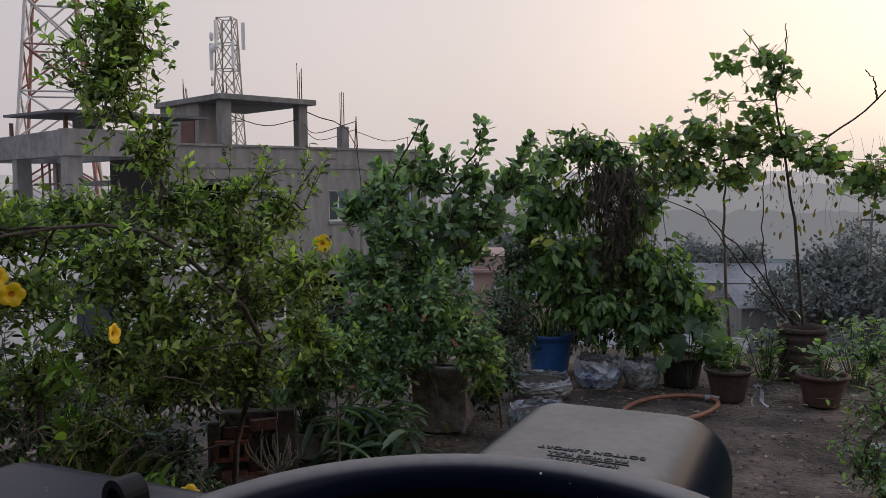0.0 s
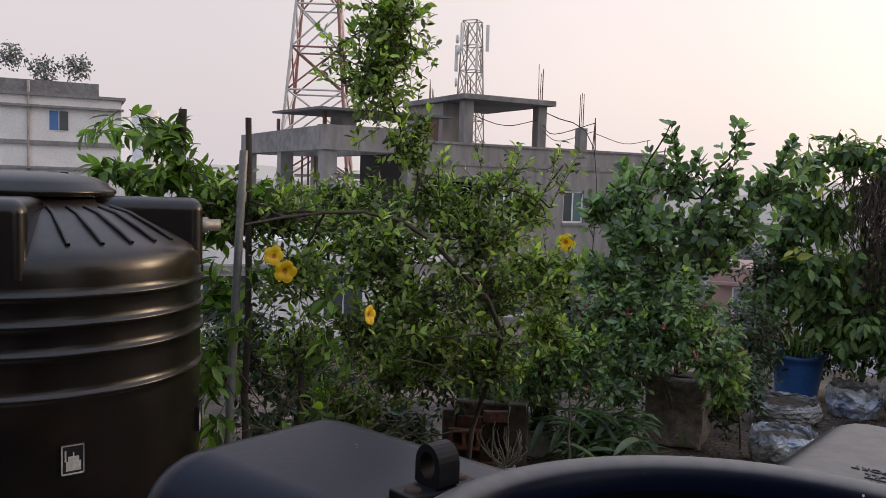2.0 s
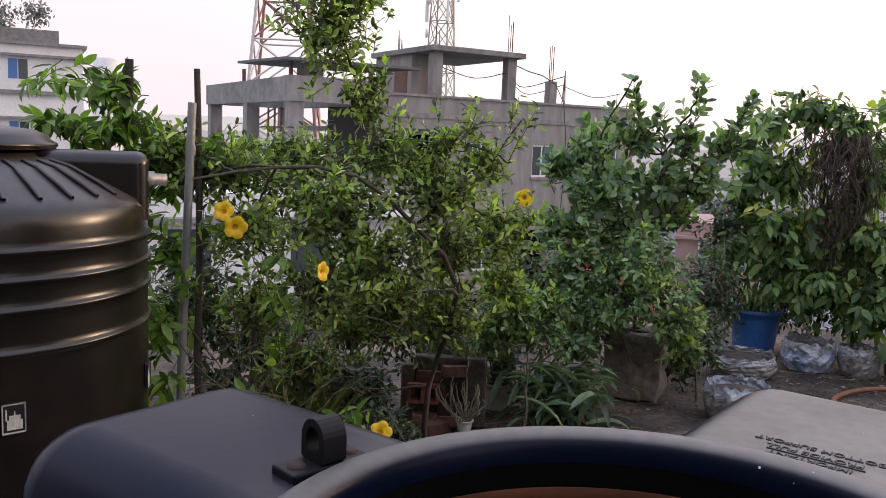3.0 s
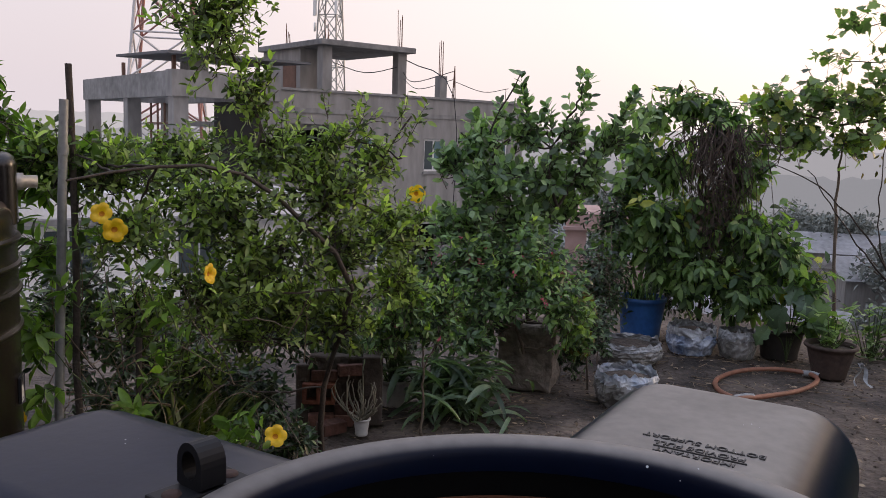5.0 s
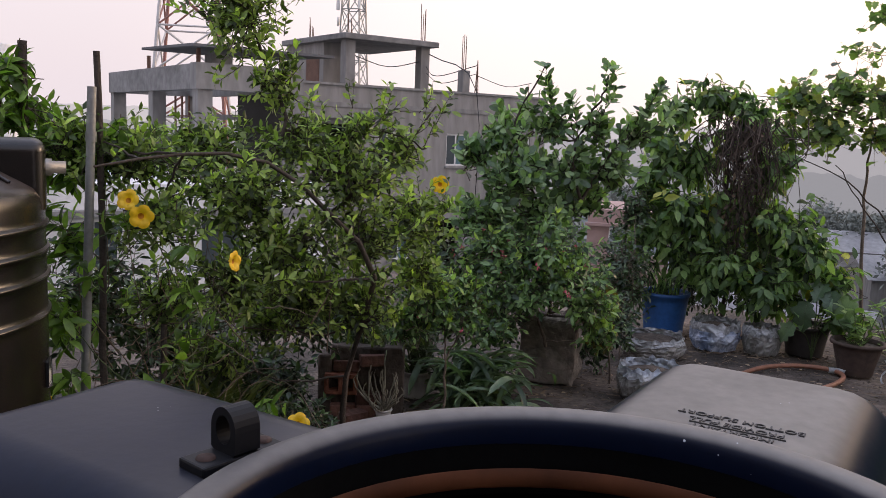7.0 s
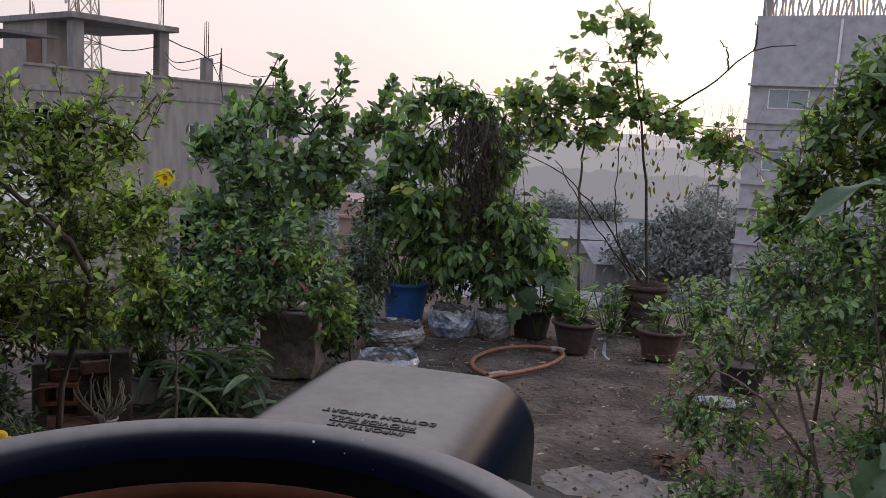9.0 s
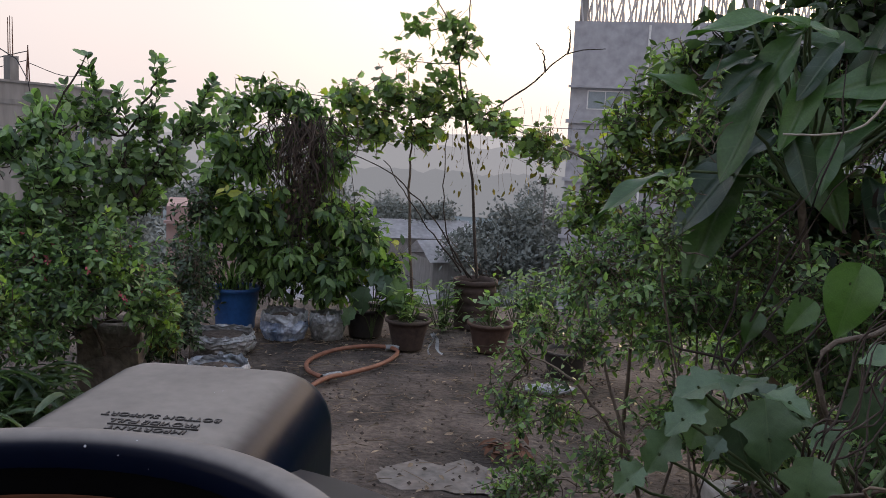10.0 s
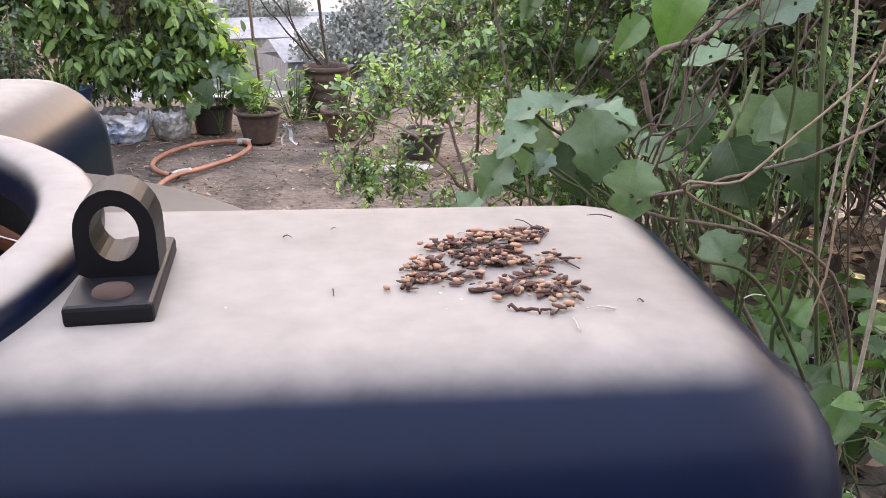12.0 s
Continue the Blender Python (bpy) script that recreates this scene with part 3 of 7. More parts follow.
def plant(name, label, category, limbs, blobs, kind, size, twigs, per_twig, leaf_mat, bark=M_BARK, seed=1, limb_r=0.02, group="", droop=0.25, twig_r=0.0022, spread=0.55, tip=None, tip_share=0.3, single=0, face=(0, -0.15, 0.5), shoot=0.14, rise=0.35, leaders=()):
    """A tree or shrub: limbs are paths from the root up; every clump of the crown hangs on its own bough."""
    r = np.random.default_rng(seed)
    base = np.array(limbs[0][0])
    e = thing(name, tuple(base), label, category, group)
    paths, nodes = [], []
    for i, limb in enumerate(limbs):
        c = curve(np.array(limb) - base, 16, limb_r * 0.35, r)
        paths.append((c, limb_r * (1 if i == 0 else 0.6), limb_r * 0.25))
        nodes.append(c)
    nodes = np.concatenate(nodes)
    B = [(b[0] - base[0], b[1] - base[1], b[2] - base[2], b[3], b[4]) for b in blobs]
    boughs = []
    for b in B:
        c = np.array(b[:3])
        q = nodes[np.argmin(np.linalg.norm(nodes - c, axis=1) + 0.6 * np.maximum(0, nodes[:, 2] - c[2]))]
        mid = (q + c) / 2 + r.normal(0, 0.04, 3) + np.array([0, 0, -0.03])
        p = curve([q, mid, c], 8, 0.006, r)
        paths.append((p, limb_r * 0.35, twig_r * 1.2))
        boughs.append(p)
    ends, which = blob_points(B, twigs, r)
    shoots = []
    for end, w in zip(ends, which):
        path = boughs[w]
        out = end - path[-1]
        way = out / (np.linalg.norm(out) + 1e-9) + np.array([0, 0, rise]) + r.normal(0, 0.35, 3)
        way /= np.linalg.norm(way)
        length = shoot * (0.55 + 0.9 * r.random())
        root = end - way * length
        fresh = tip is not None and r.random() < tip_share and end[2] > B[w][2] - 0.3 * B[w][4]
        if r.random() < 0.4:
            near = path[np.argmin(np.linalg.norm(path - root, axis=1))]
            paths.append((curve([near, (near + root) / 2 + r.normal(0, 0.012, 3), root], 5), twig_r * 1.2, twig_r))
        shoots.append((root, end, max(2, int(per_twig * (0.65 + 0.7 * r.random()))), fresh))
    for a, b, k in leaders:
        a, b = np.array(a) - base, np.array(b) - base
        near = nodes[np.argmin(np.linalg.norm(nodes - a, axis=1))]
        paths.append((curve([near, (near + a) / 2 + r.normal(0, 0.02, 3), a], 6, 0.004, r), limb_r * 0.3, twig_r * 1.3))
        shoots.append((a, b, k, False))
        for q in range(3):
            m = a + (b - a) * (0.2 + 0.2 * q)
            shoots.append((m, m + (b - a) * 0.35 + r.normal(0, 0.05, 3), max(3, k // 3), False))
    P, X, N, T = [], [], [], []
    for root, end, k, fresh in shoots:
        way = end - root
        length = np.linalg.norm(way) + 1e-9
        axis = way / length
        mid = (root + end) / 2 + r.normal(0, 0.07 * length, 3)
        tw = curve([root, mid, end], 6)
        paths.append((tw, twig_r, twig_r * 0.4))
        ts = np.clip(np.linspace(0.1, 1.0, k) + r.normal(0, 0.03, k), 0, 1)
        idx = ts * (len(tw) - 1)
        lo = np.minimum(idx.astype(int), len(tw) - 2)
        pos = tw[lo] + (tw[lo + 1] - tw[lo]) * (idx - lo)[:, None]
        ref = np.cross(axis, [0.31, 0.2, 0.93] if abs(axis[2]) < 0.9 else [1.0, 0, 0])
        ref /= np.linalg.norm(ref) + 1e-9
        turn = 2.4 * np.arange(k) + r.random() * 6.28
        side = np.cos(turn)[:, None] * ref + np.sin(turn)[:, None] * np.cross(axis, ref)
        x = axis * (1 - spread) + side * spread + np.array([0, 0, -droop]) + r.normal(0, 0.14, (k, 3))
        if fresh:
            x = x + np.array([0, 0, 0.3])
        P.append(pos)
        T.append((ts > 0.5) & fresh)
        X.append(x)
        N.append(np.array(face) + axis * 0.4 + r.normal(0, 0.38, (k, 3)))
    P, X, N, T = np.concatenate(P), np.concatenate(X), np.concatenate(N), np.concatenate(T)
    S = size * (0.6 + 0.7 * r.random(len(P)))
    tagged(tubes("trunk", paths, bark, e, 5), kind="stuff")
    if tip is not None:
        tagged(leaves("young_leaves", P[T], X[T], N[T], S[T] * 1.05, kind, tip, e, "bright young leaves"), kind="stuff")
        P, X, N, S = P[~T], X[~T], N[~T], S[~T]
    if single:
        # the leaves nearest to the tank are single ones
        order = np.argsort(np.linalg.norm(P[:, :2] + base[:2] - np.array(TC), axis=1))
        near = order[:single]
        single_leaves(P[near], X[near], N[near], S[near], kind, leaf_mat, e)
        rest = order[single:]
        if not len(rest):
            return e
        P, X, N, S = P[rest], X[rest], N[rest], S[rest]
    tagged(leaves("crown", P, X, N, S, kind, leaf_mat, e), kind="stuff")
    return e


# ---- roof and distance ----
def ground_sheet(name, x0, x1, y0, y1, step, mat, z, amp, label, category):
    nx, ny = int((x1 - x0) / step) + 1, int((y1 - y0) / step) + 1
    V = []
    for j in range(ny):
        for i in range(nx):
            x, y = x0 + (x1 - x0) * i / (nx - 1), y0 + (y1 - y0) * j / (ny - 1)
            V.append((x, y, z + amp * noise.fractal(Vector((x * 1.3, y * 1.3, 0)), 0.8, 2.1, 4)))
    Fs = [(j * nx + i, j * nx + i + 1, (j + 1) * nx + i + 1, (j + 1) * nx + i) for j in range(ny - 1) for i in range(nx - 1)]
    ob = mesh_ob(name, V, Fs, mat, None, True)
    return tagged(ob, label, category, kind="structure")


floor = ground_sheet("floor", -5, 5.5, -4, 8.9, 0.08, M_SOIL, -0.015, 0.012, "roof terrace floor covered with damp dark soil", "floor")
slab = part("roof_slab", box(-5, -4, -11.0, 5.5, 8.95, -0.06, 0.02), M_CONCRETE)
tagged(slab, "grey concrete block of the house under the terrace", "house", kind="structure")

# city ground far below, one sheet to the horizon
V, Fs = [], []
radii = [0, 20, 40, 70, 120, 200, 350, 600, 1200, 2400, 4400]
for ri, r in enumerate(radii):
    for k in range(48):
        a = 2 * math.pi * k / 48
        V.append((r * math.cos(a), r * math.sin(a), -11.0))
for ri in range(len(radii) - 1):
    for k in range(48):
        Fs.append((ri * 48 + k, ri * 48 + (k + 1) % 48, (ri + 1) * 48 + (k + 1) % 48, (ri + 1) * 48 + k))
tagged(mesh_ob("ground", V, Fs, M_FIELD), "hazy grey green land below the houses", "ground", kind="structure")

cement = bmesh.new()
ring = [cement.verts.new((0.78 + (0.42 + 0.14 * noise.noise(Vector((2 * math.cos(a), 2 * math.sin(a), 3))) + 0.01 * math.sin(11 * a)) * math.cos(a), 4.18 + (0.20 + 0.10 * noise.noise(Vector((3 * math.cos(a), 3 * math.sin(a), 9))) + 0.01 * math.cos(7 * a)) * math.sin(a), -0.011)) for a in np.linspace(0, 2 * math.pi, 40, endpoint=False)]
cement.faces.new(ring)
bmesh.ops.extrude_face_region(cement, geom=list(cement.faces))
for v in list(cement.verts)[40:]:
    v.co.z += 0.004
tagged(part("cement_patch", cement, M_PATCH), "pale patch of bare worn cement on the floor", "floor patch", kind="structure")


# unseen wall, added to block southern light and darken the tank's reflections
tagged(part("wall_south", box(-5, -1.45, -0.02, 5.5, -1.25, 3.0, 0.01), M_CONCRETE_DARK), "plain unseen wall added behind the tank", "wall", kind="structure")


# ---- water tanks ----
def rounded_block(x0, x1, w, z0, z1, bevel):
    bm = box(x0, -w, z0, x1, w, z1)
    edges = [e for e in bm.edges if not all(v.co.z < z0 + 0.01 for v in e.verts) and not all(v.co.x < x0 + 0.01 for v in e.verts)]
    bmesh.ops.bevel(bm, geom=edges, offset=bevel, segments=7, affect="EDGES", profile=0.5)
    # the block is open where it runs into the neck and the shoulder
    hidden = [f for f in bm.faces if all(v.co.x < x0 + 0.001 for v in f.verts) or all(v.co.z < z0 + 0.001 for v in f.verts)]
    bmesh.ops.delete(bm, geom=hidden, context="FACES")
    return bm


def even_shading(ob):
    ob.modifiers.new("even_shading", "WEIGHTED_NORMAL")
    return ob


def lug(parent, mat):
    """A padlock lug: foot plate, upright ear with an eye, rusted screw."""
    e = part("lug_foot", box(-0.015, -0.034, 0, 0.015, 0.036, 0.008, 0.0018), mat, parent)
    bm = bmesh.new()
    outline, hole, n = [], [], 24
    for i in range(n):
        a = 2 * math.pi * i / n
        c, s = math.cos(a), math.sin(a)
        hole.append((0.0085 * c, 0.0245 + 0.0105 * s))
        if s >= 0:
            outline.append((0.0142 * c, 0.0245 + 0.0165 * s))
        else:
            outline.append((0.0142 * (1 if c > 0 else -1) if abs(c) > 0.38 else 0.037 * c, 0.0075 + 0.017 * (1 + s) if abs(c) > 0.38 else 0.0075))
    rows = []
    for y in (-0.008, 0.013):
        rows.append(([bm.verts.new((x, y, z)) for x, z in outline], [bm.verts.new((x, y, z)) for x, z in hole]))
    (o0, h0), (o1, h1) = rows
    for i in range(n):
        j = (i + 1) % n
        bm.faces.new((o0[i], o0[j], h0[j], h0[i]))
        bm.faces.new((o1[j], o1[i], h1[i], h1[j]))
        bm.faces.new((o0[j], o0[i], o1[i], o1[j]))
        bm.faces.new((h0[i], h0[j], h1[j], h1[i]))
    bmesh.ops.bevel(bm, geom=[q for q in bm.edges if abs(q.verts[0].co.y - q.verts[1].co.y) < 1e-6 and q.calc_face_angle(0) > 0.8], offset=0.001, segments=2, affect="EDGES")
    part("ear", bm, mat, e)
    for y in (-0.022, 0.026):
        part("screw", lathe([(0.0, 0.0102), (0.0035, 0.0102), (0.0065, 0.0094), (0.0072, 0.0078)], 14), M_RUST, e, "rusted screw head", True, pose(0, y, 0))
    return e


def tank(name, at, top, rot, mat, label, lid, floor_z):
    """A rotomoulded tank: ribbed cylinder, ribbed shoulder, four box lugs, neck and ring. top: height of the boxes' tops."""
    e = thing(name, (at[0], at[1], floor_z), label, "water tank", "water tanks", rz=rot)
    h = top - floor_z
    R = 0.615 if lid else 0.578
    prof = [(0.0, 0.0), (R - 0.03, 0.0), (R, 0.03)]
    ridges = [-0.600, -0.470, -0.380, -0.292] if lid else [-1.12, -0.86, -0.60, -0.38]
    for zr in ridges:
        if h + zr > 0.08:
            prof += [(R, h + zr - 0.040), (R + 0.001, h + zr - 0.017), (R + 0.003, h + zr - 0.013), (R + 0.011, h + zr - 0.006), (R + 0.013, h + zr), (R + 0.011, h + zr + 0.006), (R + 0.003, h + zr + 0.011), (R + 0.001, h + zr + 0.014), (R, h + zr + 0.030)]
    prof += [(R, h - 0.225), (R - 0.004, h - 0.195), (R - 0.022, h - 0.165), (R - 0.06, h - 0.142), (0.40, h - 0.055), (0.285, h - 0.022), (0.27, h - 0.01)]
    part("body", lathe(prof, 96), mat, e, smooth=True)
    for k in range(4):
        m = pose(0, 0, 0, 0, 0, 90 * k)
        even_shading(part("box_lug", rounded_block(0.252, R + (0.005 if lid else 0.001), 0.118 if lid else 0.139, h - 0.24, h, 0.045 if lid else 0.066), mat, e, smooth=True, m=m))
    for k in range(20 if lid else 0):
        a = radians(90 * (k // 5) + 23 + 11 * (k % 5))
        c, s = math.cos(a), math.sin(a)
        P = [(r * c, r * s, z) for r, z in ((0.33, h - 0.034), (0.40, h - 0.052), (0.50, h - 0.103), (0.56, h - 0.140))]
        tubes("shoulder_rib", [(P, 0.009, 0.008)], mat, e, 6)
    if lid:
        part("lid", lathe([(0.305, h + 0.0), (0.315, h + 0.012), (0.312, h + 0.022), (0.29, h + 0.034), (0.285, h + 0.045), (0.24, h + 0.066), (0.12, h + 0.080), (0.0, h + 0.083)], 64), mat, e, smooth=True)
    else:
        ring = [(0.272, h - 0.03), (0.2735, h - 0.006), (0.2725, h + 0.003), (0.2705, h + 0.0095), (0.266, h + 0.0128), (0.259, h + 0.0137), (0.252, h + 0.0136), (0.246, h + 0.0122), (0.2415, h + 0.008), (0.239, h + 0.001), (0.238, h - 0.012)]
        part("neck_ring", lathe(ring, 96), M_RING, e, smooth=True)
        part("inner_wall", lathe([(0.2382, h - 0.0115), (0.242, h - 0.03), (0.242, h - 0.06), (0.30, h - 0.085), (0.58, h - 0.20), (0.60, h - 0.3), (0.60, 0.02), (0, 0.02)], 64), M_INSIDE, e, "dark inside of the tank", True)
        tubes("seam", [([(0.2395 * math.cos(q), 0.2395 * math.sin(q), h - 0.040 - 0.004 * math.sin(9 * q)) for q in np.linspace(0.6, 1.5, 24)], 0.0006, 0.0006)], M_WHITEPOT, e, 4, "thin pale line inside the neck")
        part("inner_lip", lathe([(0.2412, h - 0.036), (0.2398, h - 0.037), (0.2400, h - 0.052), (0.2415, h - 0.054)], 64), M_INNER, e, "narrow brown band inside the neck", True)
    return e


def lettering(text, size, depth, m, mat, parent, name="raised_letter"):
    cu = bpy.data.curves.new("text", "FONT")
    cu.body, cu.size, cu.extrude, cu.align_x, cu.align_y = text, size, depth, "CENTER", "CENTER"
    tmp = new("text_tmp", cu)
    dg = bpy.context.evaluated_depsgraph_get()
    me = bpy.data.meshes.new_from_object(tmp.evaluated_get(dg))
    bpy.data.objects.remove(tmp)
    me.materials.clear()
    me.materials.append(mat)
    # every letter is a piece of its own
    n = len(me.vertices)
    root = list(range(n))

    def top(i):
        while root[i] != i:
            root[i] = root[root[i]]
            i = root[i]
        return i
    for ed in me.edges:
        a, b = top(ed.vertices[0]), top(ed.vertices[1])
        root[a] = b
    groups = {}
    for p in me.polygons:
        groups.setdefault(top(p.vertices[0]), []).append(tuple(p.vertices))
    for faces in groups.values():
        used = sorted({i for f in faces for i in f})
        at = {i: k for k, i in enumerate(used)}
        ob = mesh_ob(name, [me.vertices[i].co for i in used], [tuple(at[i] for i in f) for f in faces], mat, parent)
        ob.matrix_basis = m
    bpy.data.meshes.remove(me)


TC, TTOP, TROT = (0.18, 0.45), 1.437, -7.0
near_tank = tank("water_tank", TC, TTOP, TROT, M_TANK, "open black plastic water tank with dusty grey top", False, 0.0)
for k, rad, off, turn in ((0, 0.2955, -0.018, 5), (2, 0.2915, 0.0056, 172)):
    e = lug(near_tank, M_LUG)
    e.matrix_basis = pose(0, 0, 0, 0, 0, 90 * k) @ pose(rad, off, TTOP - 0.001, 0, 0, turn) @ Matrix.Scale(1.1, 4)
for i, words in enumerate(("IMPORTANT", "PROVIDE FULL", "BOTTOM SUPPORT")):
    lettering(words, 0.0132, 0.001, pose(0, 0, 0, 0, 0, 90) @ pose(0.3035 + 0.0178 * i, -0.013, TTOP + 0.0005, 0, 0, 90), M_LETTER, near_tank)
part("underline", box(0.3115, -0.058, TTOP - 0.0005, 0.3130, 0.027, TTOP + 0.0015), M_LETTER, near_tank, m=pose(0, 0, 0, 0, 0, 90))

far_tank = tank("water_tank", (-2.62, 1.595), 1.615, -40.7, M_TANK2, "tall ribbed black plastic water tank with closed lid", True, 0.18)
plinth = part("plinth", box(-3.35, 0.85, 0, -1.9, 2.35, 0.18, 0.02), M_CEMENT)
tagged(plinth, "low cement plinth under the black tank", "plinth", kind="structure")
nip = part("outlet_nipple", lathe([(0.0, 0.075), (0.022, 0.075), (0.022, 0.03), (0.03, 0.03), (0.03, 0.0)], 16), M_GALV, far_tank, "grey metal outlet nipple", True, pose(0, 0, 0, 0, 0, 90) @ pose(0.61, 0, 1.615 - 0.18 - 0.10, 0, 90, 0))


# ---- neighbour buildings ----
C0, U, W = np.array((-13.17, 15.32)), np.array((0.479, 0.878)), np.array((-0.878, 0.479))
house = thing("house", (C0[0], C0[1], -11.0), "unfinished grey concrete house with roof room", "house", rz=math.degrees(math.atan2(U[1], U[0])))
# in the house's own axes: x along the long wall, y back to the left, z from the city ground (terrace level is 11)


def hpart(name, x0, y0, z0, x1, y1, z1, mat, parent=house, bevel=0.0, label=""):
    return part(name, box(x0, y0, z0 + 11, x1, y1, z1 + 11, bevel), mat, parent, label)


def wall_with_holes(name, x0, x1, z0, z1, y0, y1, holes, mat):
    """A wall along x with rectangular openings (x0, x1, z0, z1)."""
    xs = sorted({x0, x1, *[h[0] for h in holes], *[h[1] for h in holes]})
    zs = sorted({z0, z1, *[h[2] for h in holes], *[h[3] for h in holes]})
    bm = bmesh.new()
    for a, b in zip(xs, xs[1:]):
        for c, d in zip(zs, zs[1:]):
            if any(h[0] - 1e-6 <= a and b <= h[1] + 1e-6 and h[2] - 1e-6 <= c and d <= h[3] + 1e-6 for h in holes):
                continue
            merge(bm, box(a, y0, c + 11, b, y1, d + 11))
    bmesh.ops.remove_doubles(bm, verts=bm.verts, dist=1e-4)
    return part(name, bm, mat, house)


def hwindow(x0, x1, z0, z1, y=0.0, glass=M_TEALGLASS, open_half=True):
    f = hpart("window", x0, y + 0.05, z0, x1, y + 0.09, z0 + 0.05, M_WHITE)
    for a, b, c, d in ((x0, x0 + 0.05, z0, z1), (x1 - 0.05, x1, z0, z1), ((x0 + x1) / 2 - 0.025, (x0 + x1) / 2 + 0.025, z0, z1), (x0, x1, z1 - 0.05, z1)):
        hpart("frame", a, y + 0.051, c, b, y + 0.088, d, M_WHITE, f)
    for a, b, g in ((x0 + 0.05, (x0 + x1) / 2 - 0.025, M_DARKGLASS), ((x0 + x1) / 2 + 0.025, x1 - 0.05, glass)):
        hpart("pane", a, y + 0.06, z0 + 0.05, b, y + 0.07, z1 - 0.05, g, f)
    hpart("sill", x0 - 0.05, y - 0.06, z0 - 0.07, x1 + 0.05, y + 0.02, z0 - 0.01, M_CONCRETE, f)


LEN = 10.9
WIN = [(7.15, 7.87, 0.70, 1.60), (9.6, 10.3, 0.70, 1.60), (5.3, 6.0, -1.9, -0.9), (6.9, 7.75, -2.4, -0.8), (9.6, 10.3, -1.9, -0.9), (7.15, 7.87, -5.5, -4.4), (9.0, 9.9, -5.5, -4.4), (2.95, 4.3, 0.4, 1.9), (4.9, 5.5, 0.70, 1.60)]
wall_with_holes("wall", 2.6, LEN, -11, 2.72, 0, 0.22, WIN, M_PLASTER)
hpart("wall", LEN - 0.22, 0.22, -11, LEN, 8.0, 2.72, M_PLASTER)
hpart("roof_slab", 2.6, 0.22, 1.75, LEN - 0.22, 8.0, 1.9, M_CONCRETE)
# black wall puts the room's darkness behind the window openings
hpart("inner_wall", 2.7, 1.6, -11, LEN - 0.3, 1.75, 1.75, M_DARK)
hpart("band", 2.6, -0.03, 2.18, LEN, 0.0, 2.30, M_CONCRETE)
hpart("coping", 2.55, -0.05, 2.72, LEN, 0.27, 2.78, M_CONCRETE)
for w in WIN:
    if w[0] not in (6.9, 2.95):
        hwindow(*w)
# open concrete frame at the corner
for x, y in ((0, 0), (0, 3.3), (0, 6.9), (2.25, 0), (2.25, 6.9)):
    hpart("column", x, y, -11, x + 0.35, y + 0.35, 2.42, M_CONCRETE)
hpart("beam", -0.06, -0.06, 2.42, 2.66, 0.32, 3.02, M_CONCRETE)
hpart("beam", -0.05, 0.32, 2.42, 0.35, 7.25, 3.0, M_CONCRETE_DARK)
hpart("beam", 0.35, 6.9, 2.42, 2.6, 7.2, 3.0, M_CONCRETE)
hpart("beam", 2.25, 0.32, 2.42, 2.6, 6.9, 3.0, M_CONCRETE)
hpart("floor_slab", -0.03, -0.03, -0.65, 2.6, 7.25, -0.45, M_CONCRETE)
hpart("floor_slab", -0.03, -0.03, -3.8, 2.6, 7.25, -3.6, M_CONCRETE)
hpart("infill_wall", 0.36, 0.1, -3.6, 2.25, 0.25, -0.65, M_PLASTER)
hpart("infill_wall", 0.36, 0.1, -11, 2.25, 0.25, -3.8, M_PLASTER)
hpart("infill_wall", 0.1, 0.36, -3.6, 0.25, 2.6, -0.65, M_PLASTER)
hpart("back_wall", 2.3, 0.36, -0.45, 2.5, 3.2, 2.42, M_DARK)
for y in (1.0, 1.35, 1.7, 2.2, 2.7):
    tubes("scaffold_bar", [([(0.4, y, 10.6), (0.4, y, 13.3)], 0.03, 0.03)], M_RUSTSTEEL, house)
for z in (11.6, 12.2, 12.8):
    tubes("scaffold_bar", [([(0.4, 0.5, z), (0.4, 3.3, z)], 0.02, 0.02)], M_RUSTSTEEL, house)
# tin shed roof over the frame
shed = hpart("shed_roof", -0.2, 0.15, 3.36, 3.4, 3.9, 3.42, M_TINDARK)
shed.matrix_basis = pose(0, 0, 0.0, 1.5, 0, 0)
for x, y in ((0.1, 0.3), (2.2, 0.3), (0.1, 4.0)):
    hpart("shed_post", x, y, 3.0, x + 0.08, y + 0.08, 3.36, M_RUSTSTEEL)
hpart("water_butt", 0.5, 0.4, 3.02, 1.0, 0.9, 3.28, M_CONCRETE_DARK)
# roof room with a wide slab
sx, sy = 4.72, 1.58
hpart("room_slab", sx, sy, 4.10, sx + 3.2, sy + 4.0, 4.26, M_CONCRETE_DARK, bevel=0.02)
hpart("room_wall", sx + 0.15, sy + 1.5, 1.9, sx + 0.3, sy + 3.9, 4.10, M_PLASTER)
hpart("room_wall", sx + 0.3, sy + 1.5, 1.9, sx + 1.0, sy + 1.65, 4.10, M_PLASTER)
hpart("room_wall", sx + 1.0, sy + 1.5, 1.9, sx + 1.15, sy + 3.9, 4.10, M_PLASTER)
hpart("room_wall", sx + 0.3, sy + 3.75, 1.9, sx + 1.0, sy + 3.9, 4.10, M_PLASTER)
hpart("door", sx + 0.13, sy + 1.75, 1.95, sx + 0.155, sy + 2.55, 3.75, M_RUSTSTEEL, label="brown metal door")
hpart("column", sx + 0.15, sy + 0.2, 1.9, sx + 0.45, sy + 0.5, 4.10, M_CONCRETE)
